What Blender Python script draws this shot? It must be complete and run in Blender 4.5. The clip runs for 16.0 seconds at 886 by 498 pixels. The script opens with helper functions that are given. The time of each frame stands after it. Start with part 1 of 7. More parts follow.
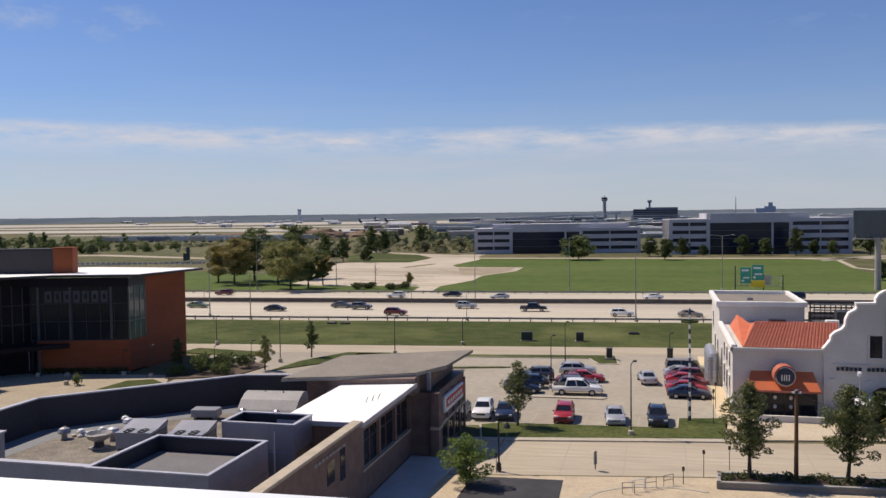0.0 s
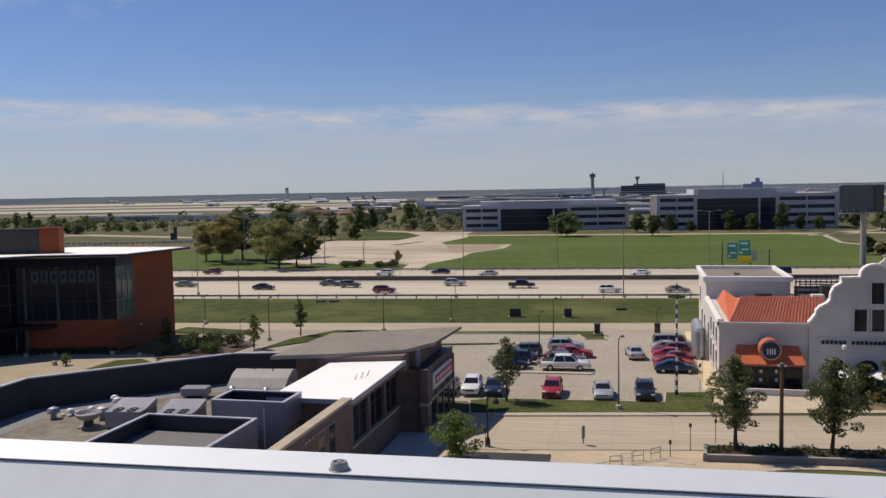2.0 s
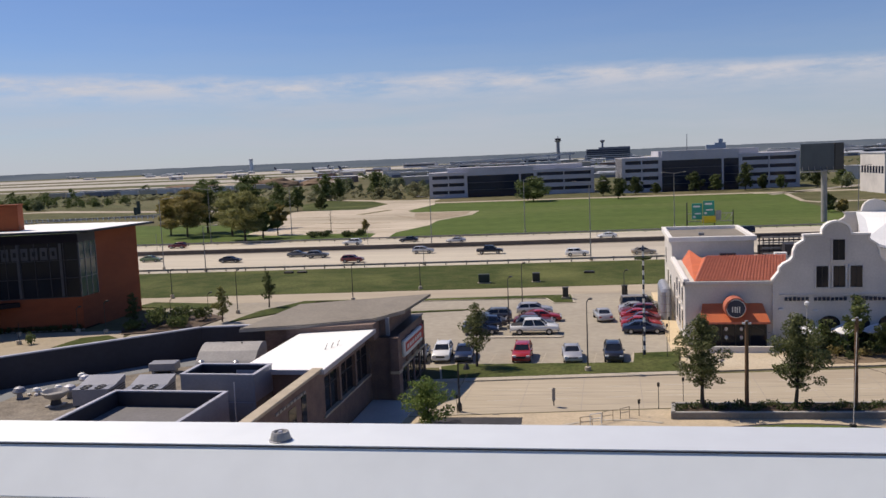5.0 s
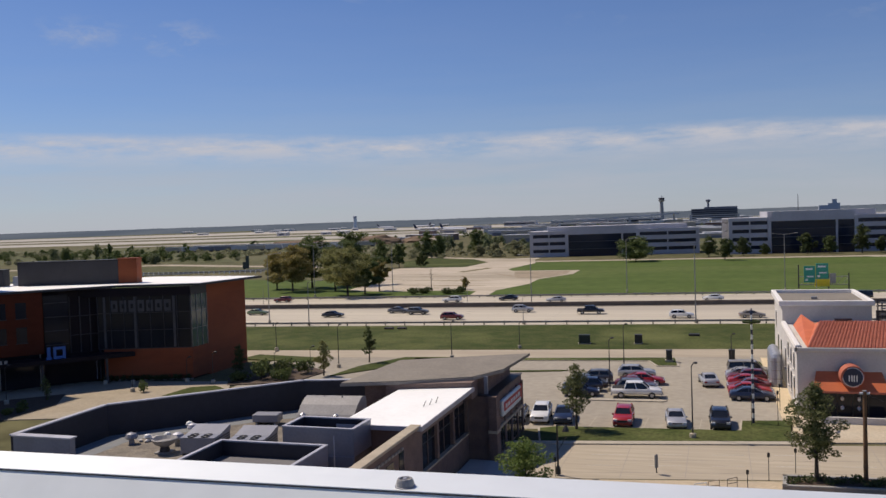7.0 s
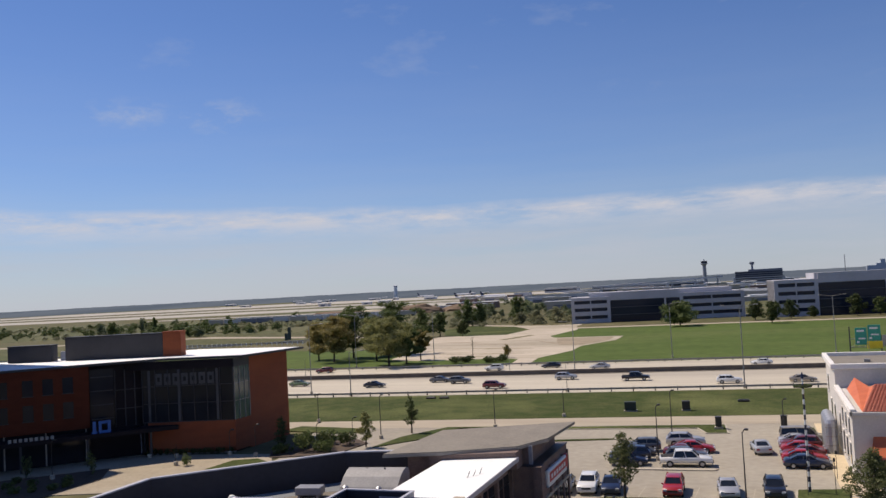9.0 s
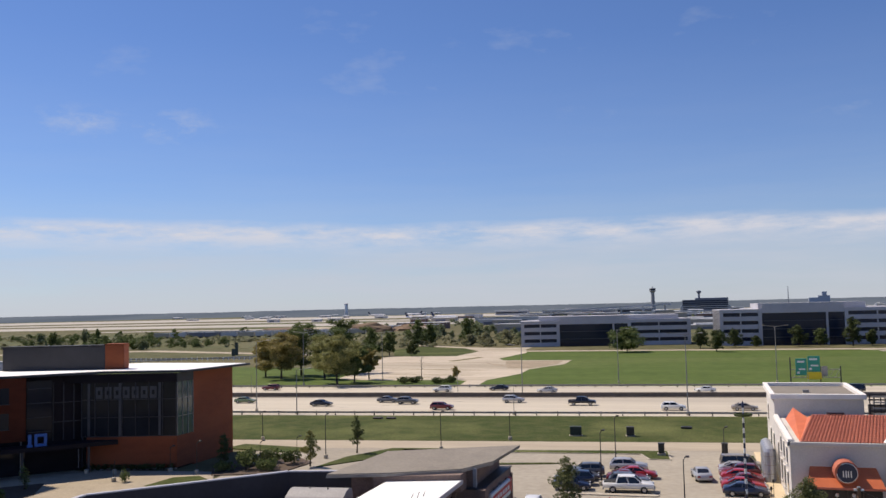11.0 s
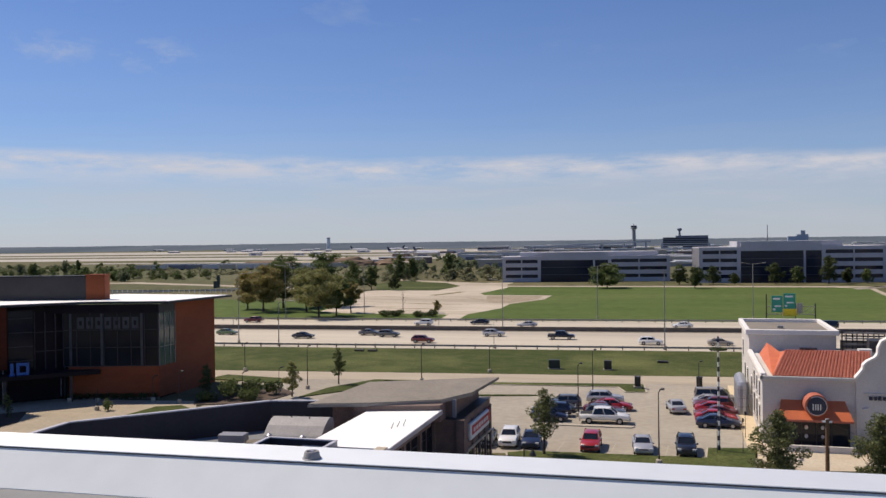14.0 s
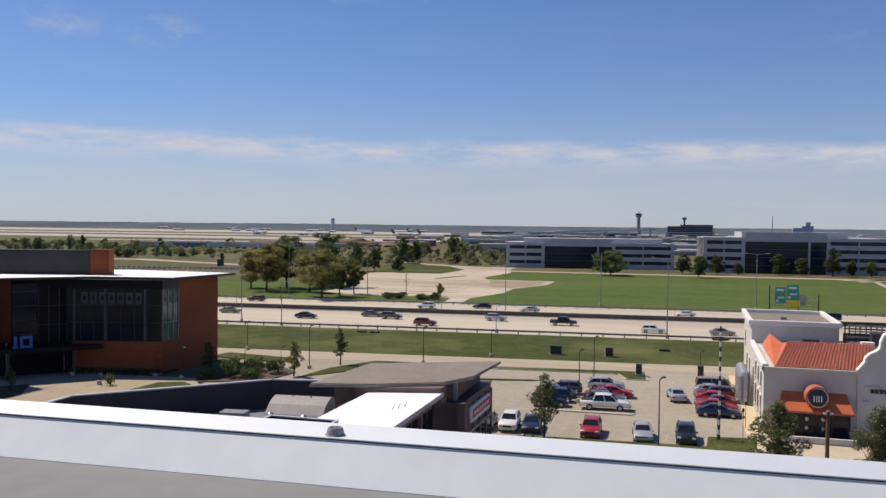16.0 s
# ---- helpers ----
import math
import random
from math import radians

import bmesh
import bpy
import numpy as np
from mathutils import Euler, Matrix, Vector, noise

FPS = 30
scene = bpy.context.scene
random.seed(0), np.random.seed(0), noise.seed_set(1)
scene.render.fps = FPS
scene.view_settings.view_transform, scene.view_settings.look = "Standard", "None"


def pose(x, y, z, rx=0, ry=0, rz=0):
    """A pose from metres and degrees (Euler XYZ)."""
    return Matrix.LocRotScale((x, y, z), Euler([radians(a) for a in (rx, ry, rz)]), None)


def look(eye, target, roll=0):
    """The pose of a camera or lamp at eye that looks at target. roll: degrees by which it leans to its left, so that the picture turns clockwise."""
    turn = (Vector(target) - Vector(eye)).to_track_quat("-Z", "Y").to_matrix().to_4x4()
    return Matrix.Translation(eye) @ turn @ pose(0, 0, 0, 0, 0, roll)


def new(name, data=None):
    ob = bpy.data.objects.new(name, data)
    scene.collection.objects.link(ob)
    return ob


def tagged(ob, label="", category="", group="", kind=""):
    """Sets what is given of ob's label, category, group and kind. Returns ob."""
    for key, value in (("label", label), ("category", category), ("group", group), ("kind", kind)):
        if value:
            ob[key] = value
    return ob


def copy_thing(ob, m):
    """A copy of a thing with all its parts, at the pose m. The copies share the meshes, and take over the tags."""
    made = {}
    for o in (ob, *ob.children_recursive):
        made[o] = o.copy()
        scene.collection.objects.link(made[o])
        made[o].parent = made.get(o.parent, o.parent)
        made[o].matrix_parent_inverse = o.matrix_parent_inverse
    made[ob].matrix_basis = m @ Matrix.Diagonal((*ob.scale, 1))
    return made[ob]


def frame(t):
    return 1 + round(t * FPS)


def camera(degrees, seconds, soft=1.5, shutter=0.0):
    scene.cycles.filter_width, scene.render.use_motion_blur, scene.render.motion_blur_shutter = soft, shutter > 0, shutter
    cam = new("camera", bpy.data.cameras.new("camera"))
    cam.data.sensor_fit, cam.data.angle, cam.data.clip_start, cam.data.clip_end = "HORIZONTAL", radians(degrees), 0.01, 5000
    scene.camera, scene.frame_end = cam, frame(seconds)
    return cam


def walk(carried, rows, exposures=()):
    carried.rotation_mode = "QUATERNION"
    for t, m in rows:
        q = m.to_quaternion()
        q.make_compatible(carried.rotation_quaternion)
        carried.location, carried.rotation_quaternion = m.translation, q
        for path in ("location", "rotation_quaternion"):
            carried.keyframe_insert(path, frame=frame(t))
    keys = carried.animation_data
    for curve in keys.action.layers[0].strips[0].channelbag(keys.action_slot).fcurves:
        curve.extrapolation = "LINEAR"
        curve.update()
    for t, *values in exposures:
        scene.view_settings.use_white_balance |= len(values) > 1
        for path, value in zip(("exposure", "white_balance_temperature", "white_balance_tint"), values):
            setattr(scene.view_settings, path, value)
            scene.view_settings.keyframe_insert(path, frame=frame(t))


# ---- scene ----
cam = camera(54.38, 16.0)
# seconds, x, y, z, tilt, roll, turn
PATH = [
    (0.0, pose(-0.260, 0.440, 21.030, 87.616, 0.725, 13.962)),
    (0.5, pose(-0.217, 0.158, 21.088, 86.800, 0.907, 14.151)),
    (1.0, pose(-0.229, 0.228, 21.071, 87.210, 0.587, 13.104)),
    (1.5, pose(-0.279, 0.343, 21.013, 87.663, 0.073, 13.241)),
    (2.0, pose(-0.204, 0.391, 20.988, 86.117, 1.089, 13.175)),
    (2.5, pose(-0.167, 0.435, 20.978, 84.541, 1.661, 12.257)),
    (3.0, pose(-0.160, 0.440, 20.963, 84.259, 0.903, 10.605)),
    (3.2, pose(-0.160, 0.440, 20.963, 84.124, 1.008, 10.186)),
    (5.3, pose(-0.182, 0.547, 20.938, 83.912, 2.446, 10.986)),
    (5.5, pose(-0.182, 0.547, 20.938, 84.798, 1.841, 11.480)),
    (6.0, pose(-0.164, 0.369, 21.033, 86.409, 0.612, 12.329)),
    (6.5, pose(-0.159, 0.323, 21.009, 86.619, 1.669, 14.240)),
    (7.0, pose(-0.174, 0.334, 20.980, 88.006, 1.926, 17.598)),
    (7.5, pose(-0.174, 0.334, 20.980, 91.254, 3.798, 20.213)),
    (8.0, pose(-0.174, 0.334, 20.980, 91.754, 3.818, 19.794)),
    (8.5, pose(-0.174, 0.334, 20.945, 91.391, 2.779, 19.157)),
    (8.7, pose(-0.174, 0.334, 20.945, 91.898, 3.156, 20.217)),
    (10.8, pose(0.014, 0.179, 21.061, 94.465, 1.473, 18.959)),
    (11.0, pose(0.005, 0.189, 21.032, 93.851, 1.322, 17.035)),
    (11.5, pose(-0.002, 0.179, 21.014, 93.812, 0.495, 16.333)),
    (12.0, pose(-0.005, 0.190, 20.965, 93.457, -0.176, 18.056)),
    (12.5, pose(0.055, 0.233, 20.857, 89.965, 0.438, 19.152)),
    (13.0, pose(0.107, 0.175, 20.863, 87.884, 0.882, 18.380)),
    (13.5, pose(0.033, 0.160, 20.869, 88.623, -0.242, 17.526)),
    (14.0, pose(0.066, 0.174, 20.899, 89.522, 0.738, 15.855)),
    (14.5, pose(0.063, 0.197, 20.878, 89.603, -0.347, 14.145)),
    (15.0, pose(0.028, 0.223, 20.864, 88.567, -1.543, 13.208)),
    (15.5, pose(0.048, 0.222, 20.885, 89.091, -0.678, 12.861)),
    (16.0, pose(-0.036, 0.247, 20.866, 88.421, -0.607, 16.137)),
]
KELVIN, TINT = 6780, 18
walk(cam, PATH, [(t, e, KELVIN, TINT) for t, e in ((0.0, -0.08), (0.5, 0.06), (1.0, -0.28), (1.5, -0.28), (2.0, -0.30), (3.0, -0.19), (5.5, -0.16), (6.0, -0.18), (6.5, -0.32), (7.0, -0.32), (7.5, -0.40), (8.0, -0.50), (8.5, -0.31), (11.0, 0.02), (12.5, -0.10), (13.5, -0.06), (14.5, -0.17), (15.5, -0.15), (16.0, -0.12))])

# ---- sky and sun ----
SUN_EL, SUN_FROM = radians(55), Vector((-1.0, 0.32, 0.0)).normalized()
world = bpy.data.worlds.new("sky")
scene.world = world
world.use_nodes = True
wn, wl = world.node_tree.nodes, world.node_tree.links
wn.clear()


def wnode(kind, **kw):
    n = wn.new(kind)
    for k, v in kw.items():
        n.inputs[k].default_value = v
    return n


sky = wn.new("ShaderNodeTexSky")
sky.sky_type, sky.sun_disc = "NISHITA", False
sky.sun_elevation, sky.sun_rotation = SUN_EL, math.atan2(SUN_FROM.x, SUN_FROM.y)
sky.air_density, sky.dust_density, sky.ozone_density, sky.altitude = 1.0, 0.1, 5.0, 200
coord = wn.new("ShaderNodeTexCoord")
sep = wn.new("ShaderNodeSeparateXYZ")
wl.new(coord.outputs["Generated"], sep.inputs[0])


def wmath(op, a, bb=None, clamp=False):
    n = wn.new("ShaderNodeMath")
    n.operation, n.use_clamp = op, clamp
    for i, v in enumerate((a, bb)):
        if v is None:
            continue
        if isinstance(v, (int, float)):
            n.inputs[i].default_value = v
        else:
            wl.new(v, n.inputs[i])
    return n.outputs[0]


def wramp(src, stops):
    n = wn.new("ShaderNodeValToRGB")
    e = n.color_ramp.elements
    while len(e) < len(stops):
        e.new(0.5)
    for el, (p, v) in zip(e, stops):
        el.position, el.color = p, (v, v, v, 1)
    wl.new(src, n.inputs[0])
    return n.outputs[0]


def wnoise(scale, stretch, detail, rough, seed):
    m = wn.new("ShaderNodeMapping")
    m.inputs["Scale"].default_value = stretch
    m.inputs["Location"].default_value = (seed, seed * 0.7, seed * 0.3)
    wl.new(coord.outputs["Generated"], m.inputs[0])
    n = wn.new("ShaderNodeTexNoise")
    n.inputs["Scale"].default_value, n.inputs["Detail"].default_value, n.inputs["Roughness"].default_value = scale, detail, rough
    wl.new(m.outputs[0], n.inputs[0])
    return n.outputs[0]


up = sep.outputs[2]
# a thin band of cirrus, a pale veil under it, a few wisps high up
warp = wmath("MULTIPLY", wmath("SUBTRACT", wnoise(5.0, (1, 1, 1), 5, 0.6, 4.0), 0.5), 0.020)
lift = wmath("ADD", wmath("ADD", up, warp), wmath("MULTIPLY", sep.outputs[0], 0.013))
band = wramp(lift, [(0.056, 0), (0.070, 0.5), (0.080, 1.0), (0.087, 1.0), (0.097, 0)])
band = wmath("MULTIPLY", band, wramp(wnoise(11, (1, 1, 5), 8, 0.68, 1.3), [(0.36, 0.12), (0.50, 0.62), (0.60, 1.0)]))
veil = wramp(wmath("ADD", up, wmath("MULTIPLY", warp, 0.8)), [(0.0, 0.79), (0.042, 0.79), (0.060, 0.74), (0.070, 0.46), (0.079, 0.27), (0.10, 0.21), (0.15, 0.10), (0.3, 0.0)])
veil = wmath("MULTIPLY", veil, wramp(wnoise(5, (1, 1, 9), 5, 0.6, 7.7), [(0.32, 0.62), (0.66, 1.0)]))
wisp = wmath("MULTIPLY", wramp(wnoise(7, (1, 1, 2.6), 5, 0.6, 2.9), [(0.60, 0), (0.80, 0.24)]), wramp(up, [(0.13, 0), (0.17, 1), (0.30, 1), (0.4, 0.3)]))


def puff(d, wide, high, strength):
    """A small ragged cloud round one direction of the sky."""
    m = wn.new("ShaderNodeMapping")
    m.inputs["Location"].default_value = tuple(-c * k for c, k in zip(d, (1 / wide, 1 / wide, 1 / high)))
    m.inputs["Scale"].default_value = (1 / wide, 1 / wide, 1 / high)
    wl.new(coord.outputs["Generated"], m.inputs[0])
    v = wn.new("ShaderNodeVectorMath")
    v.operation = "LENGTH"
    wl.new(m.outputs[0], v.inputs[0])
    near = wramp(v.outputs["Value"], [(0.15, 1), (0.55, 0.45), (1.0, 0)])
    return wmath("MULTIPLY", wmath("MULTIPLY", near, wramp(wnoise(26, (1, 1, 2.2), 7, 0.66, 5.1), [(0.40, 0), (0.66, 1)])), strength)


for d in (((-0.628, 0.751, 0.205), 0.075, 0.024, 0.42), ((-0.553, 0.808, 0.205), 0.075, 0.030, 0.40), ((-0.121, 0.969, 0.213), 0.06, 0.02, 0.16)):
    wisp = wmath("MAXIMUM", wisp, puff(*d))
cover = wmath("MAXIMUM", veil, wisp, True)
mix = wn.new("ShaderNodeMix")
mix.data_type = "RGBA"
wl.new(cover, mix.inputs["Factor"])
deep = wn.new("ShaderNodeMix")
deep.data_type, deep.blend_type = "RGBA", "MULTIPLY"
deep.inputs["Factor"].default_value = 1.0
deep.inputs["B"].default_value = (0.755, 0.93, 1.20, 1)
wl.new(sky.outputs[0], deep.inputs["A"])
wl.new(deep.outputs["Result"], mix.inputs["A"])
mix.inputs["B"].default_value = (6.05, 6.85, 7.75, 1)
streak = wn.new("ShaderNodeMix")
streak.data_type = "RGBA"
wl.new(wmath("MULTIPLY", band, 0.92), streak.inputs["Factor"])
wl.new(mix.outputs["Result"], streak.inputs["A"])
streak.inputs["B"].default_value = (7.3, 7.8, 8.4, 1)
bg = wn.new("ShaderNodeBackground")
bg.inputs["Strength"].default_value = 0.085
wl.new(streak.outputs["Result"], bg.inputs[0])
wo = wn.new("ShaderNodeOutputWorld")
wl.new(bg.outputs[0], wo.inputs[0])

sun_data = bpy.data.lights.new("sun", "SUN")
sun_data.energy, sun_data.angle, sun_data.color = 5.0, radians(0.53), (1.0, 0.93, 0.775)
sun = new("sun", sun_data)
to_sun = SUN_FROM * math.cos(SUN_EL) + Vector((0, 0, math.sin(SUN_EL)))
sun.matrix_world = look((0, 0, 60), Vector((0, 0, 60)) - to_sun)

# ---- materials ----
def mat(name, c1, c2=None, rough=0.8, scale=1.0, fine=0.0, bump=0.0, metal=0.0, c3=None, random_tint=0.0, stretch=(1, 1, 1), spec=0.5):
    """Base colour c1 mottled with c2 by a coarse noise, and with c3 by a larger one; fine: grain; bump: fine relief."""
    m = bpy.data.materials.new(name)
    m.use_nodes = True
    n, l = m.node_tree.nodes, m.node_tree.links
    b = n["Principled BSDF"]
    b.inputs["Roughness"].default_value, b.inputs["Metallic"].default_value = rough, metal
    b.inputs["Specular IOR Level"].default_value = spec
    c2 = c2 or tuple(v * 0.8 for v in c1)
    tc, mp = n.new("ShaderNodeTexCoord"), n.new("ShaderNodeMapping")
    mp.inputs["Scale"].default_value = stretch
    l.new(tc.outputs["Object"], mp.inputs[0])

    def nz(sc, det):
        q = n.new("ShaderNodeTexNoise")
        q.inputs["Scale"].default_value, q.inputs["Detail"].default_value = sc, det
        l.new(mp.outputs[0], q.inputs[0])
        return q.outputs[0]

    def ramp(src, lo, hi):
        q = n.new("ShaderNodeMapRange")
        q.inputs[1].default_value, q.inputs[2].default_value = lo, hi
        l.new(src, q.inputs[0])
        return q.outputs[0]

    def blend(f, a, bb):
        q = n.new("ShaderNodeMix")
        q.data_type = "RGBA"
        l.new(f, q.inputs["Factor"])
        for v, s in ((a, "A"), (bb, "B")):
            if isinstance(v, tuple):
                q.inputs[s].default_value = (*v, 1)
            else:
                l.new(v, q.inputs[s])
        return q.outputs["Result"]

    col = blend(ramp(nz(scale, 5), 0.35, 0.65), c1, c2)
    if c3:
        col = blend(ramp(nz(scale * 0.13, 4), 0.5, 0.72), col, c3)
    if fine:
        hv = n.new("ShaderNodeHueSaturation")
        mr = n.new("ShaderNodeMapRange")
        mr.inputs[1].default_value, mr.inputs[2].default_value, mr.inputs[3].default_value, mr.inputs[4].default_value = 0.3, 0.7, 1 - fine, 1 + fine
        l.new(nz(scale * 9, 3), mr.inputs[0])
        l.new(mr.outputs[0], hv.inputs["Value"])
        l.new(col, hv.inputs["Color"])
        col = hv.outputs[0]
    if random_tint:
        oi = n.new("ShaderNodeObjectInfo")
        hv = n.new("ShaderNodeHueSaturation")
        mr = n.new("ShaderNodeMapRange")
        mr.inputs[3].default_value, mr.inputs[4].default_value = 1 - random_tint, 1 + random_tint
        l.new(oi.outputs["Random"], mr.inputs[0])
        l.new(mr.outputs[0], hv.inputs["Value"])
        l.new(col, hv.inputs["Color"])
        col = hv.outputs[0]
    l.new(col, b.inputs["Base Color"])
    if bump:
        bp = n.new("ShaderNodeBump")
        bp.inputs["Strength"].default_value, bp.inputs["Distance"].default_value = bump, 0.02
        l.new(nz(scale * 12, 4), bp.inputs["Height"])
        l.new(bp.outputs[0], b.inputs["Normal"])
    return m


def leaf_mat(name, c1, c2):
    """Leaves: colour by leaf, some light passing through."""
    m = bpy.data.materials.new(name)
    m.use_nodes = True
    n, l = m.node_tree.nodes, m.node_tree.links
    b = n["Principled BSDF"]
    b.inputs["Roughness"].default_value = 0.65
    b.inputs["Specular IOR Level"].default_value = 0.25
    g = n.new("ShaderNodeNewGeometry")
    q = n.new("ShaderNodeMix")
    q.data_type = "RGBA"
    q.inputs["A"].default_value, q.inputs["B"].default_value = (*c1, 1), (*c2, 1)
    l.new(g.outputs["Random Per Island"], q.inputs["Factor"])
    l.new(q.outputs["Result"], b.inputs["Base Color"])
    t = n.new("ShaderNodeBsdfTranslucent")
    l.new(q.outputs["Result"], t.inputs[0])
    x = n.new("ShaderNodeMixShader")
    x.inputs[0].default_value = 0.4
    l.new(b.outputs[0], x.inputs[1])
    l.new(t.outputs[0], x.inputs[2])
    l.new(x.outputs[0], n["Material Output"].inputs[0])
    return m


GRASS = mat("grass", (0.043, 0.062, 0.016), (0.074, 0.084, 0.029), 0.95, 0.35, 0.35, 0.6, c3=(0.13, 0.14, 0.05), spec=0.1)
DRY = mat("dry_field", (0.095, 0.095, 0.045), (0.14, 0.125, 0.068), 0.95, 0.02, 0.3, 0.4, c3=(0.07, 0.095, 0.035), spec=0.1)
LAWN = mat("lawn", (0.072, 0.108, 0.026), (0.092, 0.128, 0.034), 0.95, 0.06, 0.25, 0.5, c3=(0.125, 0.145, 0.05), stretch=(0.5, 1.5, 1), spec=0.1)
CONC = mat("road_concrete", (0.420, 0.358, 0.263), (0.358, 0.302, 0.224), 0.9, 0.12, 0.1, 0.2, c3=(0.448, 0.392, 0.302), stretch=(0.15, 1.6, 1))
HWY = mat("highway_concrete", (0.52, 0.468, 0.37), (0.45, 0.402, 0.318), 0.9, 0.25, 0.08, 0.1, c3=(0.36, 0.318, 0.26), stretch=(0.02, 1.5, 1))
LOT = mat("lot_asphalt", (0.345, 0.308, 0.245), (0.296, 0.263, 0.208), 0.92, 0.12, 0.10, 0.3, c3=(0.375, 0.338, 0.272))
# near black, for surfaces whose shade is put into the colour
SHADOWDARK = mat("shadow_dark", (0.032, 0.032, 0.036), (0.045, 0.044, 0.048), 0.92, 0.3, 0.15, 0.3)
PAVE = mat("pavement_concrete", (0.493, 0.403, 0.280), (0.426, 0.347, 0.241), 0.9, 0.5, 0.12, 0.2, c3=(0.526, 0.459, 0.347))
SAND = mat("bare_concrete", (0.52, 0.45, 0.35), (0.40, 0.34, 0.255), 0.95, 0.16, 0.14, 0.2, c3=(0.31, 0.265, 0.19), stretch=(0.35, 1.1, 1))
RUNWAY = mat("runway_concrete", (0.45, 0.42, 0.365), (0.34, 0.315, 0.27), 0.95, 0.006, 0.1, 0.0, stretch=(0.4, 1.6, 1))
KERB = mat("kerb_concrete", (0.45, 0.40, 0.32), (0.38, 0.34, 0.27), 0.9, 2, 0.1, 0.2)
PAINT = mat("road_paint", (0.55, 0.51, 0.44), (0.42, 0.38, 0.31), 0.8, 3, 0.1)
STUCCO = mat("white_stucco", (0.64, 0.61, 0.575), (0.585, 0.56, 0.53), 0.9, 0.6, 0.06, 0.25, c3=(0.49, 0.468, 0.445))
TILE = mat("clay_tile", (0.47, 0.145, 0.09), (0.39, 0.11, 0.068), 0.75, 1.5, 0.15, 0.2, random_tint=0.12)
REDMETAL = mat("orange_awning", (0.62, 0.16, 0.055), (0.55, 0.13, 0.045), 0.55, 0.8, 0.05)
BRICK = mat("brown_brick", (0.196, 0.132, 0.109), (0.151, 0.103, 0.087), 0.9, 1.2, 0.2, 0.4, c3=(0.235, 0.168, 0.140))
HOODTAN = mat("weathered_trim", (0.30, 0.27, 0.235), (0.25, 0.225, 0.20), 0.7, 0.8, 0.08)
CORNICE = mat("stone_cornice", (0.46, 0.39, 0.29), (0.38, 0.32, 0.24), 0.85, 1.0, 0.08, 0.2)
ORANGE = mat("orange_panel", (0.263, 0.063, 0.020), (0.224, 0.052, 0.017), 0.8, 0.5, 0.08, 0.15, c3=(0.302, 0.076, 0.025), stretch=(1, 1, 3))
DARKPANEL = mat("dark_metal_panel", (0.038, 0.036, 0.043), (0.03, 0.029, 0.034), 0.55, 0.4, 0.06, 0.05)
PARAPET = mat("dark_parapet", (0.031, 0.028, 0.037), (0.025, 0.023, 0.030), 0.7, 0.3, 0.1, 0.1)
GREYMETAL = mat("grey_metal", (0.280, 0.286, 0.319), (0.235, 0.241, 0.269), 0.5, 0.6, 0.06, 0.05, metal=0.2)
LIGHTMETAL = mat("pale_metal_trim", (0.48, 0.48, 0.52), (0.40, 0.40, 0.44), 0.5, 0.7, 0.05, 0.0, metal=0.2)
ROOFGREY = mat("grey_membrane", (0.235, 0.209, 0.172), (0.200, 0.178, 0.147), 0.9, 0.4, 0.10, 0.2, c3=(0.262, 0.235, 0.193))
GRAVEL = mat("roof_gravel", (0.22, 0.19, 0.15), (0.15, 0.13, 0.105), 0.95, 0.9, 0.35, 0.5, c3=(0.30, 0.27, 0.225))
WHITEROOF = mat("white_membrane", (0.92, 0.925, 0.90), (0.87, 0.875, 0.85), 0.7, 0.3, 0.03, 0.05)
COPING = mat("white_coping_metal", (0.88, 0.91, 0.885), (0.85, 0.88, 0.86), 0.52, 1.2, 0.02, 0.02, metal=0.6)
CANT = mat("pale_cant_membrane", (0.80, 0.845, 0.825), (0.77, 0.815, 0.80), 0.6, 1.0, 0.03, 0.03)
WELLGREY = mat("grey_well_membrane", (0.175, 0.17, 0.172), (0.15, 0.147, 0.15), 0.9, 0.5, 0.1, 0.2, c3=(0.20, 0.193, 0.19))
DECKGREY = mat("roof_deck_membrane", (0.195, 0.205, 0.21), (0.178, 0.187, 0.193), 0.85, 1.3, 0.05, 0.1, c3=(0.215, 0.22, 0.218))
GLASS = mat("dark_glass", (0.017, 0.018, 0.024), (0.024, 0.026, 0.032), 0.08, 0.3, spec=0.28)
GREENGLASS = mat("green_glass", (0.035, 0.075, 0.07), (0.05, 0.095, 0.09), 0.06, 0.4, spec=0.8)
OFFICE = mat("office_precast", (0.475, 0.475, 0.51), (0.425, 0.42, 0.455), 0.8, 0.1, 0.05, 0.0)
# blue tint and level bands paint in reflected sky
OFFICEGLASS = mat("office_glass", (0.010, 0.016, 0.034), (0.018, 0.026, 0.05), 0.12, 0.1, spec=0.3, stretch=(0.2, 0.2, 2.5))
STEEL = mat("galvanised_steel", (0.36, 0.35, 0.33), (0.28, 0.27, 0.26), 0.55, 2.0, 0.05, metal=0.4)
BLACKM = mat("black_painted_metal", (0.022, 0.022, 0.022), (0.03, 0.03, 0.03), 0.5, 2)
WOODPOLE = mat("creosoted_wood", (0.18, 0.098, 0.05), (0.12, 0.066, 0.036), 0.85, 2, 0.2, 0.3, stretch=(4, 4, 0.4))
SIGNGREEN = mat("sign_green", (0.02, 0.30, 0.22), (0.018, 0.26, 0.19), 0.5, 1)
SIGNWHITE = mat("sign_white", (0.75, 0.76, 0.74), (0.68, 0.7, 0.68), 0.5, 1)
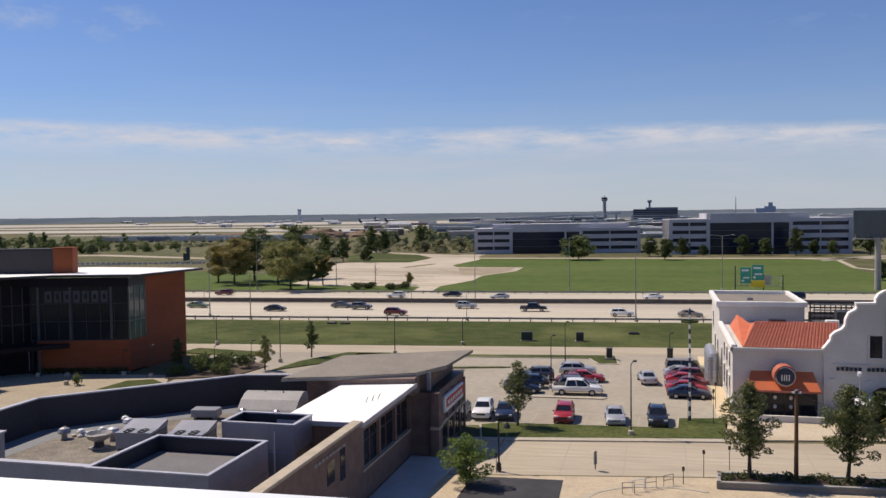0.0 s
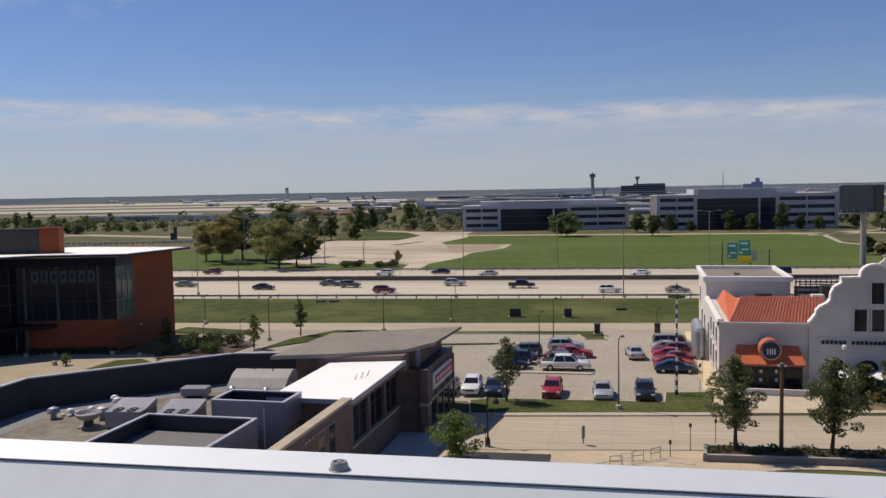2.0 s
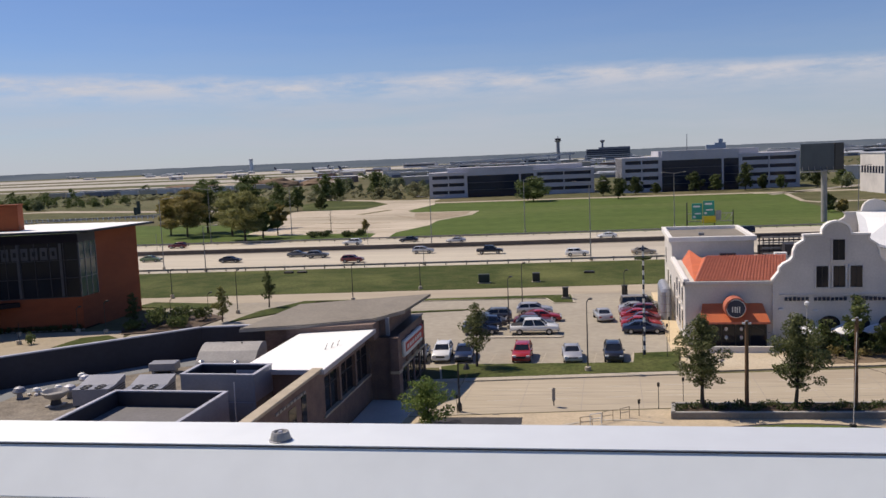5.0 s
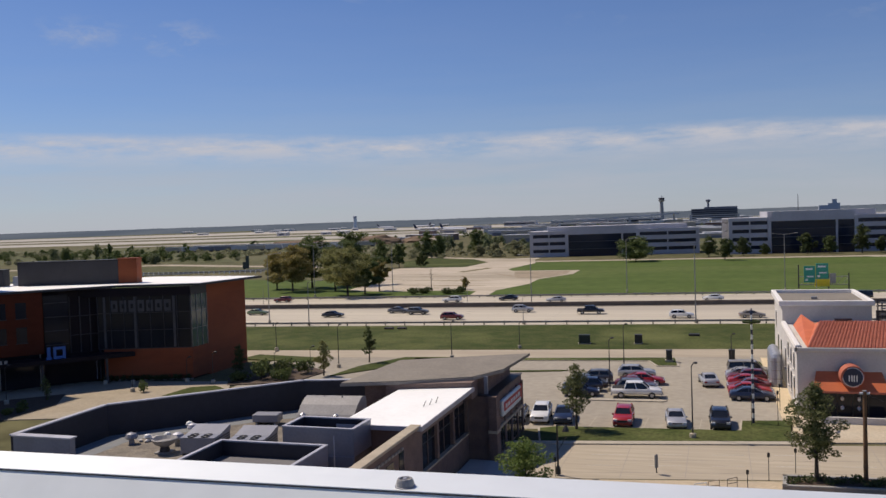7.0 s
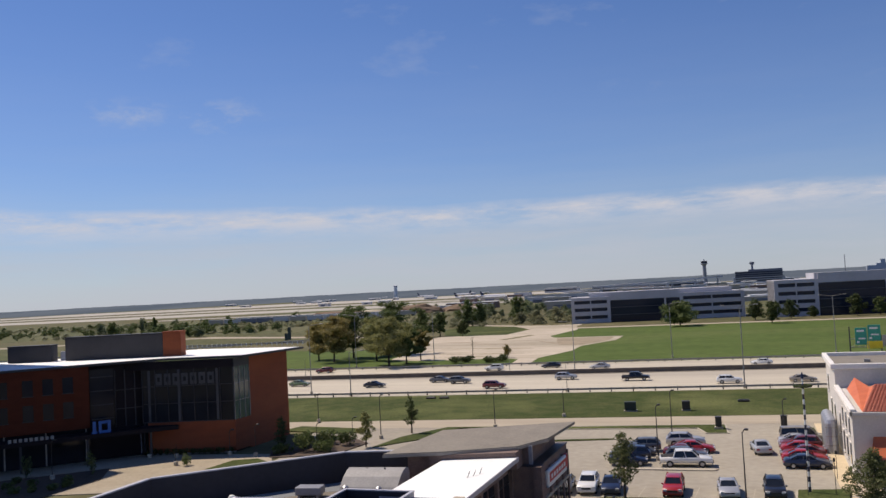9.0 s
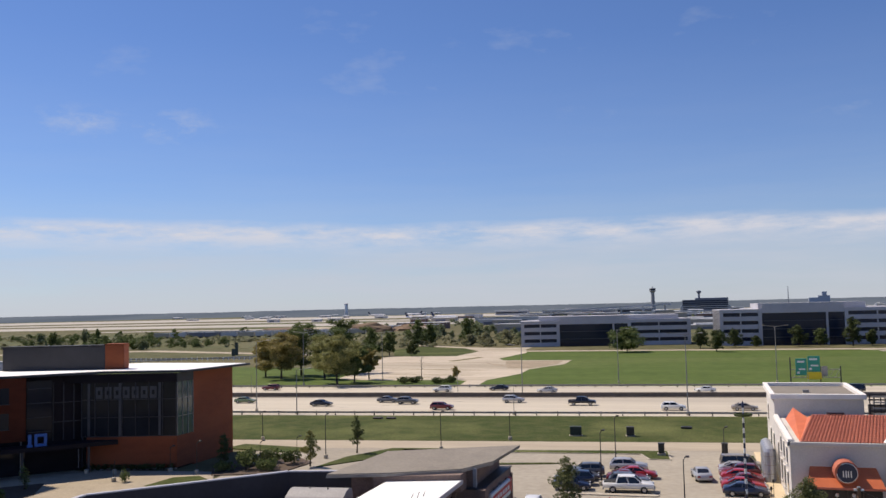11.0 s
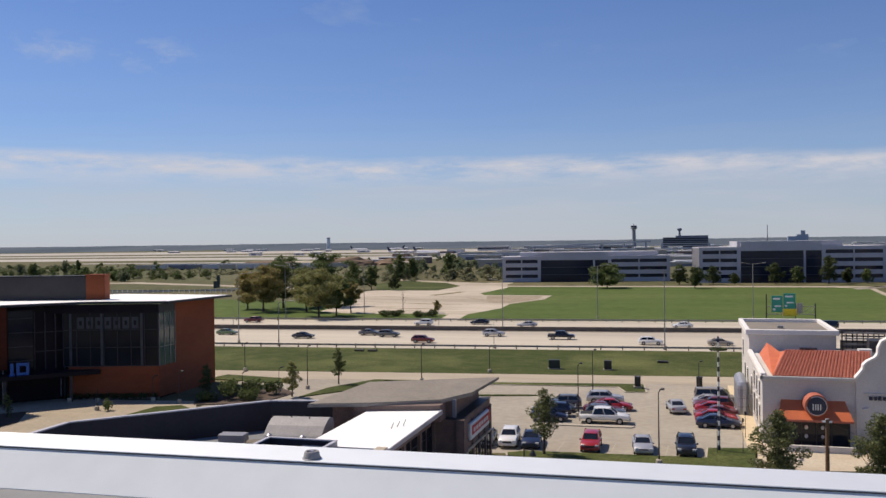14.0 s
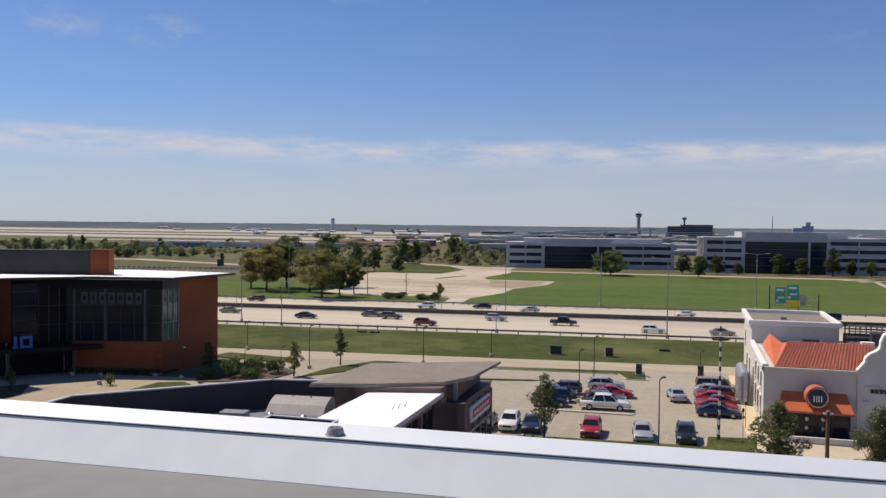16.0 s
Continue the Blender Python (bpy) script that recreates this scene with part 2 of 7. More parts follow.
SIGNYELLOW = mat("sign_yellow", (0.85, 0.62, 0.02), (0.8, 0.56, 0.02), 0.5, 1)
BLUEBLACK = mat("billboard_panel", (0.07, 0.09, 0.105), (0.04, 0.055, 0.07), 0.25, 0.15, stretch=(1, 1, 0.4))
SIGNRED = mat("sign_red", (0.55, 0.03, 0.02), (0.48, 0.025, 0.02), 0.5, 1)
SIGNBLUE = mat("sign_blue", (0.02, 0.13, 0.42), (0.018, 0.11, 0.38), 0.45, 1)
NAVY = mat("navy_enamel", (0.012, 0.02, 0.05), (0.015, 0.024, 0.06), 0.4, 1)
FABRIC = mat("white_canvas", (0.78, 0.78, 0.80), (0.70, 0.70, 0.73), 0.9, 1.5, 0.04)
BARK = mat("bark", (0.085, 0.066, 0.050), (0.055, 0.043, 0.033), 0.95, 3, 0.25, 0.5)
TYRE = mat("tyre_rubber", (0.018, 0.018, 0.018), (0.024, 0.024, 0.024), 0.9, 4)
RIM = mat("alloy_rim", (0.45, 0.45, 0.46), (0.38, 0.38, 0.39), 0.35, 4, metal=0.7)
CARGLASS = mat("car_glass", (0.012, 0.014, 0.017), (0.016, 0.018, 0.022), 0.06, 1, spec=0.7)
LAMPWHITE = mat("headlamp", (0.7, 0.72, 0.74), (0.6, 0.62, 0.64), 0.15, 3)
LAMPRED = mat("tail_lamp", (0.35, 0.012, 0.01), (0.3, 0.01, 0.01), 0.2, 3)
SOIL = mat("mulch", (0.10, 0.068, 0.045), (0.07, 0.048, 0.034), 0.95, 1.5, 0.3, 0.6)
BRICKGREY = mat("weathered_block", (0.24, 0.215, 0.185), (0.19, 0.17, 0.15), 0.9, 1.2, 0.15, 0.3)
WALLGREY = mat("grey_concrete_block", (0.34, 0.33, 0.31), (0.29, 0.28, 0.265), 0.9, 0.8, 0.1, 0.2)
LEAF_A = leaf_mat("leaves_mid_green", (0.075, 0.115, 0.034), (0.165, 0.195, 0.072))
LEAF_B = leaf_mat("leaves_olive", (0.224, 0.195, 0.068), (0.366, 0.295, 0.112))
LEAF_C = leaf_mat("leaves_dark", (0.045, 0.068, 0.022), (0.105, 0.125, 0.048))
# bluish grey of the far ridge is distance haze put into the colour
HAZERIDGE = mat("hazed_ridge", (0.085, 0.11, 0.137), (0.115, 0.14, 0.165), 1.0, 0.004, spec=0.0, stretch=(1, 0.15, 1))
# the next two leaf colours are lightened to carry distance haze
LEAF_F = leaf_mat("leaves_scrub_hazed", (0.20, 0.215, 0.115), (0.34, 0.325, 0.19))
LEAF_G = leaf_mat("leaves_green_hazed", (0.140, 0.179, 0.090), (0.241, 0.263, 0.140))
# dark panel again, deepened to paint in the shade of the front
SHADEDPANEL = mat("shaded_dark_panel", (0.024, 0.019, 0.022), (0.018, 0.015, 0.018), 0.6, 0.5, 0.06, spec=0.08)
# darker copy of the orange panel; the wing's shade is in the colour
SHADEDORANGE = mat("shaded_orange_panel", (0.122, 0.032, 0.016), (0.100, 0.026, 0.013), 0.85, 0.5, 0.08, 0.15, stretch=(1, 1, 3), spec=0.15)
EARTH = mat("bare_earth", (0.20, 0.135, 0.085), (0.15, 0.105, 0.07), 0.95, 0.08, 0.2)
LEAF_S = leaf_mat("leaves_street", (0.066, 0.090, 0.034), (0.225, 0.235, 0.105))
LEAF_O = leaf_mat("leaves_olive_green", (0.183, 0.195, 0.068), (0.313, 0.301, 0.118))
LEAF_D = leaf_mat("leaves_light", (0.117, 0.189, 0.046), (0.234, 0.293, 0.091))


# ---- mesh tools ----
def thing(name, label, category, group="", at=(0, 0, 0), rz=0, kind=""):
    e = new(name)
    e.matrix_basis = pose(*at, 0, 0, rz)
    e.empty_display_size = 0.3
    return tagged(e, label, category, group, kind)


def part(name, bm, material, parent=None, label=""):
    me = bpy.data.meshes.new(name)
    if isinstance(bm, tuple):
        me.from_pydata(bm[0], [], bm[1])
    else:
        bmesh.ops.recalc_face_normals(bm, faces=bm.faces[:])
        bm.to_mesh(me)
        bm.free()
    me.materials.append(material)
    ob = new(name, me)
    ob.parent = parent
    return tagged(ob, label)


def structure(name, bm, material, label, category):
    return tagged(part(name, bm, material), label, category, kind="structure")


def box(x0, x1, y0, y1, z0, z1, bm=None, bevel=0.0):
    bm = bm or bmesh.new()
    v = [bm.verts.new(p) for p in ((x0, y0, z0), (x1, y0, z0), (x1, y1, z0), (x0, y1, z0), (x0, y0, z1), (x1, y0, z1), (x1, y1, z1), (x0, y1, z1))]
    fs = [bm.faces.new([v[i] for i in f]) for f in ((3, 2, 1, 0), (4, 5, 6, 7), (0, 1, 5, 4), (1, 2, 6, 5), (2, 3, 7, 6), (3, 0, 4, 7))]
    if bevel:
        es = list({e for f in fs for e in f.edges})
        bmesh.ops.bevel(bm, geom=es, offset=bevel, segments=1, affect="EDGES")
    return bm


def prism(poly, z0, z1, bm=None):
    """A polygon in plan raised from z0 to z1; z1 may be a list, a height for each corner."""
    bm = bm or bmesh.new()
    tops = z1 if isinstance(z1, (list, tuple)) else [z1] * len(poly)
    bots = z0 if isinstance(z0, (list, tuple)) else [z0] * len(poly)
    lo = [bm.verts.new((x, y, z)) for (x, y), z in zip(poly, bots)]
    hi = [bm.verts.new((x, y, z)) for (x, y), z in zip(poly, tops)]
    bm.faces.new(lo[::-1])
    bm.faces.new(hi)
    k = len(poly)
    for i in range(k):
        bm.faces.new((lo[i], lo[(i + 1) % k], hi[(i + 1) % k], hi[i]))
    return bm


def tube(p0, p1, r0, r1=None, n=8, bm=None):
    bm = bm or bmesh.new()
    r1 = r0 if r1 is None else r1
    p0, p1 = Vector(p0), Vector(p1)
    q = (p1 - p0).to_track_quat("Z", "Y")
    ring = []
    for p, r in ((p0, r0), (p1, r1)):
        ring.append([bm.verts.new(p + q @ Vector((r * math.cos(2 * math.pi * i / n), r * math.sin(2 * math.pi * i / n), 0))) for i in range(n)])
    bm.faces.new(ring[0][::-1])
    bm.faces.new(ring[1])
    for i in range(n):
        bm.faces.new((ring[0][i], ring[0][(i + 1) % n], ring[1][(i + 1) % n], ring[1][i]))
    return bm


def wall_run(pts, thick, z0, z1, bm=None):
    """A wall of that thickness along a line of points in plan, on the left of its way."""
    bm = bm or bmesh.new()
    for (x0, y0), (x1, y1) in zip(pts, pts[1:]):
        d = Vector((x1 - x0, y1 - y0)).normalized()
        nx, ny = -d.y * thick, d.x * thick
        prism([(x0, y0), (x1, y1), (x1 + nx, y1 + ny), (x0 + nx, y0 + ny)], z0, z1, bm)
    return bm


def lathe(profile, n=12, bm=None, c=(0, 0, 0)):
    bm = bm or bmesh.new()
    rings = [[bm.verts.new((c[0] + r * math.cos(2 * math.pi * i / n), c[1] + r * math.sin(2 * math.pi * i / n), c[2] + z)) for i in range(n)] for r, z in profile]
    for a, b in zip(rings, rings[1:]):
        for i in range(n):
            bm.faces.new((a[i], a[(i + 1) % n], b[(i + 1) % n], b[i]))
    bm.faces.new(rings[0][::-1])
    bm.faces.new(rings[-1])
    return bm

# whiter than the stucco: sun on copings and parapets, put into the colour
LIGHTENEDWHITE = mat("lightened_white", (0.80, 0.78, 0.75), (0.74, 0.72, 0.69), 0.85, 0.8, 0.05, 0.2)

# ---- ground, roads ----
structure("ground", ([(-5000, -300, 0), (5000, -300, 0), (5000, 5000, 0), (-5000, 5000, 0)], [(0, 1, 2, 3)]), DRY, "dry grassy airfield plain reaching the horizon", "ground")


def strip(name, near, far, x0, x1, z, material, label, category, depth=0.3):
    """A slab between two straight lines y = a + b x."""
    p = [(x0, near[0] + near[1] * x0), (x1, near[0] + near[1] * x1), (x1, far[0] + far[1] * x1), (x0, far[0] + far[1] * x0)]
    return structure(name, prism(p, -depth, z), material, label, category)


def patch(name, poly, z, material, label, category):
    return structure(name, prism(poly, -0.3, z), material, label, category)


RAIL, MED, FARL = (167.5, 0.09), (200.2, 0.078), (221.3, 0.078)
strip("road_highway", (165.9, 0.09), (225.0, 0.078), -700, 500, 0.03, HWY, "pale worn concrete highway with several lanes each way", "highway")
# dark tone of the strip takes in the barrier's shadow
strip("median", (198.2, 0.078), (202.4, 0.078), -700, 500, 0.06, mat("median_shoulder", (0.17, 0.14, 0.11), (0.22, 0.185, 0.15), 0.9, 0.3, 0.1, stretch=(0.05, 1, 1)), "dark inner shoulder along the median barrier, its shadow painted in", "median")
strip("verge", (135.9, 0.108), (165.9, 0.09), -400, 300, 0.05, GRASS, "green mown grass verge beside the highway", "grass verge")
strip("road_frontage", (128.5, 0.108), (135.9, 0.108), -400, 300, 0.02, CONC, "pale concrete frontage road along the verge", "road")
patch("lawn_field", [(-130, 219), (62, 229), (66, 262), (66.0, 328), (69.6, 379), (58, 384), (-10, 386), (-88, 384), (-92, 350), (-80, 300), (-95, 262), (-140, 262)], 0.034, LAWN, "large flat green lawn beyond the highway", "lawn")
patch("lawn_trees", [(-200, 219), (-66, 223), (-72, 250), (-100, 262), (-118, 285), (-230, 300)], 0.04, LAWN, "shaded green lawn under the big trees", "lawn")
patch("bare_lot", [(-133.4, 347.7), (-131.4, 354.8), (-103.7, 355.3), (-102.8, 375.2), (-103.0, 410.5), (-95, 423), (-83.7, 423), (-83.7, 408), (-77.4, 377.4), (-80.3, 336.7), (-75.7, 325.6), (-49.7, 325.4), (-49.0, 304.2), (-56.8, 280.8), (-56.0, 262), (-60.9, 239.6), (-59.0, 220.7), (-64.1, 220.7), (-66.2, 237.6), (-72.4, 241.0), (-91.4, 237.6), (-102.6, 239.7), (-108.7, 244.8), (-111.6, 262.8)], 0.045, SAND, "bare pale concrete lot with cracks and dry patches", "empty lot")
DIRT = mat("dry_dirt", (0.25, 0.20, 0.13), (0.34, 0.275, 0.19), 0.95, 0.12, 0.25, stretch=(0.4, 1.2, 1))
WEEDS = mat("dry_weeds", (0.13, 0.125, 0.055), (0.20, 0.17, 0.095), 0.95, 0.3, 0.3, 0.3, spec=0.1)
patch("lawn_mound", [(-131.4, 355.3), (-150.6, 406.9), (-150.7, 446.0), (-117.8, 420.5), (-103.4, 391.8), (-103.4, 356.2)], 0.055, GRASS, "mown olive grass patch behind the bare lot", "lawn")
patch("road_mound", [(-150.7, 447.0), (-156, 460), (-117, 430), (-96, 420), (-103.2, 411), (-103.2, 393), (-117.8, 421.5)], 0.05, CONC, "pale lane curving behind the grass patch", "road")
patch("dry_patch", [(-74.0, 322.0), (-52.5, 322.4), (-51.6, 305.5), (-57.9, 284.5), (-65.6, 287.0), (-69.5, 301.0)], 0.06, DIRT, "brown dry dirt patch inside a pale concrete rim", "dirt")
patch("weed_strip", [(-97.5, 322.5), (-94.0, 321.5), (-88.5, 345.5), (-91.5, 347.0)], 0.058, WEEDS, "dry weeds along a joint of the bare lot", "weeds")
for i, (x0, y0, x1, y1, w) in enumerate(((-104.5, 300.5, -84, 297.5, 1.5), (-106, 282, -70, 276, 1.2), (-121, 318, -99, 309, 1.8), (-98, 259, -66, 257, 1.1), (-80, 312, -66, 290, 1.4), (-96, 247.5, -74, 249.5, 1.6))):
    patch("weed_strip", [(x0, y0), ((x0 + x1) / 2, (y0 + y1) / 2 - w * 0.5), (x1, y1), ((x0 + x1) / 2 + 2, (y0 + y1) / 2 + w * 0.6)], 0.056, WEEDS if i % 2 else DIRT, "thin line of dry weeds and dirt on the lot", "weeds")
strip("road_field", (386.5, 0.0), (394.5, 0.0), -84, 250, 0.05, CONC, "pale concrete access road in front of the offices", "road")
patch("road_curve", [(60, 386.5), (72, 381), (68.2, 330), (71, 322), (120, 330), (120, 325), (70.0, 317), (66.0, 328), (69.6, 379), (58, 384)], 0.05, CONC, "pale curving access road beside the lawn", "road")

# the street, the car park and the pavements
STREET_S = 0.165
strip("road_street", (69.9, STREET_S), (80.2, STREET_S), -46, 120, 0.02, CONC, "pale concrete street with faint lane lines", "street")
patch("car_park", [(-60, 78), (-40, 81.0), (9, 86), (7.1, 128.0), (6, 129.4), (-40, 124.3), (-46, 110)], 0.015, LOT, "worn greyish tan asphalt car park", "car park")
strip("pavement_far", (80.2, STREET_S), (81.2, STREET_S), -46, 7, 0.14, KERB, "narrow concrete pavement along the street", "pavement")
patch("grass_strip", [(-16.2, 78.55), (5.7, 82.15), (6.3, 90.2), (1.8, 89.4), (1.6, 85.4), (-15.6, 84.2), (-17.2, 83.2)], 0.16, GRASS, "mown grass strip between street and car park", "grass strip")
patch("kerb_strip", [(-16.35, 78.5), (5.9, 82.1), (6.45, 90.4), (1.65, 89.6), (1.45, 85.6), (-15.7, 84.4), (-17.4, 83.2)], 0.13, KERB, "concrete kerb round the grass strip", "kerb")
patch("grass_island", [(-44, 122.6), (-26, 124.3), (-10, 126.4), (-6.3, 126.6), (-5.7, 120.2), (-8.2, 120.0), (-9.6, 124.0), (-26, 122.6), (-44, 121.0)], 0.14, GRASS, "thin grass island at the end of the car park", "traffic island")
patch("kerb_island", [(-44.2, 122.8), (-26, 124.5), (-10, 126.6), (-6.1, 126.8), (-5.4, 120.0), (-8.4, 119.8), (-9.8, 123.8), (-26, 122.4), (-44.2, 120.8)], 0.12, KERB, "pale kerb round the grass island", "kerb")
patch("divider_island", [(-17, 96.9), (-6.2, 97.2), (-5.8, 97.9), (-6.3, 98.2), (-17, 97.6)], 0.13, KERB, "narrow kerbed divider below a row of cars", "traffic island")
patch("grass_corner", [(1.2, 116.5), (5.4, 117.2), (5.0, 124.5), (2.0, 124.0)], 0.14, GRASS, "small grass corner of the car park", "traffic island")
patch("pavement_side", [(5.6, 86), (7.2, 86), (7.2, 128), (5.2, 128)], 0.13, mat("yellow_pavement", (0.60, 0.49, 0.32), (0.53, 0.43, 0.28), 0.9, 0.5, 0.1), "sunlit yellowish pavement beside the white building", "pavement")
patch("pavement_front", [(6.4, 81.9), (60, 91.0), (60, 99), (7, 93)], 0.14, PAVE, "tan paved forecourt of the white building", "pavement")
patch("garden_bed", [(16.8, 84.6), (17.8, 90.8), (44, 94.0), (44, 89.2)], 0.16, mat("dry_garden_bed", (0.17, 0.115, 0.075), (0.23, 0.17, 0.11), 0.95, 0.9, 0.3, 0.5, c3=(0.12, 0.10, 0.06)), "brown dry planting bed before the white hall", "planting bed")
patch("pavement_near", [(-21, 30), (60, 30), (60, 79.0), (-21, 65.9)], 0.13, PAVE, "tan concrete pavement along the near side of the street", "pavement")
# dark sheet painted where a shadow lies on the pavement
patch("driveway", [(-14.6, 66.6), (-7.45, 67.0), (-7.2, 60.5), (-14.6, 60.5)], 0.15, SHADOWDARK, "dark patch painted for the shadow beside the low building", "driveway")
patch("side_walk", [(-20.9, 40), (-17.9, 40), (-16.6, 71.2), (-20.9, 71.2)], 0.16, mat("smooth_grey_concrete", (0.46, 0.455, 0.45), (0.40, 0.395, 0.39), 0.85, 0.4, 0.05), "smooth pale grey walk along the low brick wall", "pavement")
patch("plaza", [(-100, 70), (-66, 80), (-60.5, 97), (-63, 101.5), (-83, 99.0), (-96, 86)], 0.10, mat("plaza_pavers", (0.36, 0.30, 0.215), (0.31, 0.26, 0.185), 0.9, 0.5, 0.12, 0.2, c3=(0.39, 0.34, 0.26)), "tan paved plaza before the orange building", "plaza")
patch("grass_plaza", [(-66.6, 91.4), (-62.6, 92.0), (-60.9, 96.6), (-63.4, 98.4), (-66.2, 96.9)], 0.14, GRASS, "rough grass corner beside the plaza", "grass")
patch("lane_left", [(-60.5, 97), (-44, 100), (-44, 128), (-70, 128), (-62, 108)], 0.012, LOT, "grey asphalt lane behind the low building", "lane")
patch("grass_lane", [(-72, 119.0), (-60.5, 117.4), (-57.8, 118.8), (-59, 121.5), (-71, 123.3)], 0.14, GRASS, "tongue of grass beside the lane", "grass")
patch("grass_bank", [(-51, 107), (-45.5, 114.5), (-38, 121), (-38, 124), (-46, 123.2), (-50, 115)], 0.14, GRASS, "curved grass bank at the lane's corner", "grass")
patch("hedge_bed", [(-62, 99), (-54, 102), (-53, 110), (-60, 116.5), (-66, 106)], 0.14, SOIL, "dark planting bed behind the low building", "planting bed")

# airfield: pale aprons and runways
for i, (x0, x1, y0, y1) in enumerate(((-2800, -300, 1000, 1190), (-700, -330, 850, 890), (-3000, -300, 1330, 1480), (-2150, -250, 1700, 2250), (-1300, 900, 2480, 2640), (-500, 400, 1250, 1300), (-300, 1200, 1500, 1560))):
    patch("runway_%d" % (i + 1), [(x0, y0), (x1, y0 + 30), (x1, y1 + 30), (x0, y1)], 0.1, RUNWAY, "pale concrete airfield apron far away", "runway")
patch("road_far", [(-420, 380), (-300, 425), (-228, 396), (-150, 362), (-150, 356), (-228, 386), (-300, 412), (-420, 366)], 0.05, CONC, "pale ramp road curving away behind the orange building", "road")
# real planting, but its dark spread also paints part of the plaza's shadow
patch("planting_bed", [(-104, 66), (-77.0, 74.5), (-76.6, 84.5), (-80.5, 90.5), (-90, 82)], 0.13, SOIL, "planting bed before the entrance, its dark mulch doubling as plaza shade", "planting bed")
patch("scrub_ground", [(-900, 470), (-240, 440), (-225, 660), (-420, 800), (-900, 820)], 0.03, mat("scrub_floor", (0.085, 0.097, 0.045), (0.13, 0.128, 0.066), 0.95, 0.05, 0.3, 0.3, c3=(0.17, 0.15, 0.09), spec=0.1), "rough olive scrubland at the airfield's edge", "scrub")

# ---- own roof: coping of the parapet ----
Z_TOP, Y_NEAR, Y_FAR, SKEW = 20.30, 2.375, 2.538, 1.863
roof_edge = thing("parapet", "white metal-capped roof parapet with a shallow inner face", "parapet", rz=SKEW, kind="structure")
cp = bmesh.new()
prism([(-9, Y_NEAR), (9, Y_NEAR), (9, Y_FAR), (-9, Y_FAR)], Z_TOP - 0.012, Z_TOP, cp)
part("coping", cp, COPING, roof_edge, "bright white coping")
# dark colour draws the shadow line under the coping
part("drip_edge", prism([(-9, Y_NEAR - 0.003), (9, Y_NEAR - 0.003), (9, Y_NEAR), (-9, Y_NEAR)], Z_TOP - 0.0055, Z_TOP - 0.0025), SHADOWDARK, roof_edge, "thin folded edge, coloured dark like the shadow under it")
us = bmesh.new()
lo_, hi_ = (Y_NEAR - 0.081, Z_TOP - 0.102), (Y_NEAR - 0.003, Z_TOP - 0.0085)
sec = [(lo_[0], lo_[1]), (hi_[0], hi_[1]), (Y_FAR - 0.02, hi_[1]), (Y_FAR - 0.02, Z_TOP - 0.9), (Y_NEAR + 0.05, Z_TOP - 0.9), (lo_[0], lo_[1] - 0.08)]
e0, e1 = [us.verts.new((-9, y, z)) for y, z in sec], [us.verts.new((9, y, z)) for y, z in sec]
us.faces.new(e0)
us.faces.new(e1[::-1])
for i in range(len(sec)):
    us.faces.new((e0[i], e0[(i + 1) % len(sec)], e1[(i + 1) % len(sec)], e1[i]))
part("cant_face", us, CANT, roof_edge, "pale sloping inner face of the parapet")
deck = structure("roof_deck", box(-9, 9, -8, Y_NEAR + 0.2, Z_TOP - 0.5, Z_TOP - 0.104), DECKGREY, "grey membrane roof deck behind the parapet", "roof")
deck.matrix_basis = pose(0, 0, 0, 0, 0, SKEW)
structure("wall_below", box(-9, 9, Y_FAR - 0.6, Y_FAR - 0.2, 0, Z_TOP - 0.9), WALLGREY, "plain wall of the building under the parapet", "wall")
cap = thing("anchor_cap", "small round grey metal anchor cap on the white coping", "anchor cap", at=(-0.948, 2.379, Z_TOP))
part("cap_body", lathe([(0.023, 0.0), (0.024, 0.005), (0.021, 0.017), (0.019, 0.021), (0.015, 0.021), (0.013, 0.016)], 16), STEEL, cap)
part("bolt", lathe([(0.006, 0.014), (0.006, 0.020), (0.005, 0.022)], 6), LIGHTMETAL, cap, "pale bolt head")
part("flange", lathe([(0.027, 0.0), (0.027, 0.002), (0.024, 0.003)], 16), GREYMETAL, cap)


# ---- low brick building with the wing roof ----
low = thing("low_building", "low brown brick building with a white roof and dark roof parapets", "building")
part("east_wall", box(-21.5, -21.1, 36, 59.0, 0, 5.9), BRICK, low, "brown brick wall")
part("cornice", box(-21.75, -20.95, 36, 58.9, 5.9, 6.12, bevel=0.03), CORNICE, low, "tan stone cornice")
part("window_wall", box(-21.5, -21.1, 59.0, 71.75, 0, 2.3), BRICK, low, "brown brick wall")
part("wall_head", prism([(-21.5, 59.0), (-21.1, 59.0), (-21.1, 70.3), (-21.5, 70.3)], 5.25, [5.74, 5.74, 6.32, 6.32]), BRICK, low)
part("sill_band", box(-21.55, -20.98, 59.0, 71.4, 2.3, 2.45), CORNICE, low, "stone sill band")
for y in (59.0, 63.0, 67.2, 71.3):
    part("pier", box(-21.5, -21.1, y, y + 0.45, 2.45, 5.25), BRICK, low)
for y in (59.45, 63.45, 67.65):
    w = part("window", box(-21.38, -21.34, y, y + 3.6, 2.45, 5.25), GLASS, low, "dark window")
    part("mullion", box(-21.34, -21.28, y + 1.8, y + 1.86, 2.45, 5.25), BRICK, w, "brown mullion")
    part("transom", box(-21.34, -21.28, y, y + 3.6, 4.3, 4.36), BLACKM, w)
# door and notice boards on the near stretch of the wall
for y, z0, z1, w_ in ((52.2, 3.4, 4.9, 1.3), (54.6, 3.0, 5.2, 0.9)):
    part("wall_opening", box(-21.11, -21.06, y, y + w_, z0, z1), GLASS, low, "dark opening")
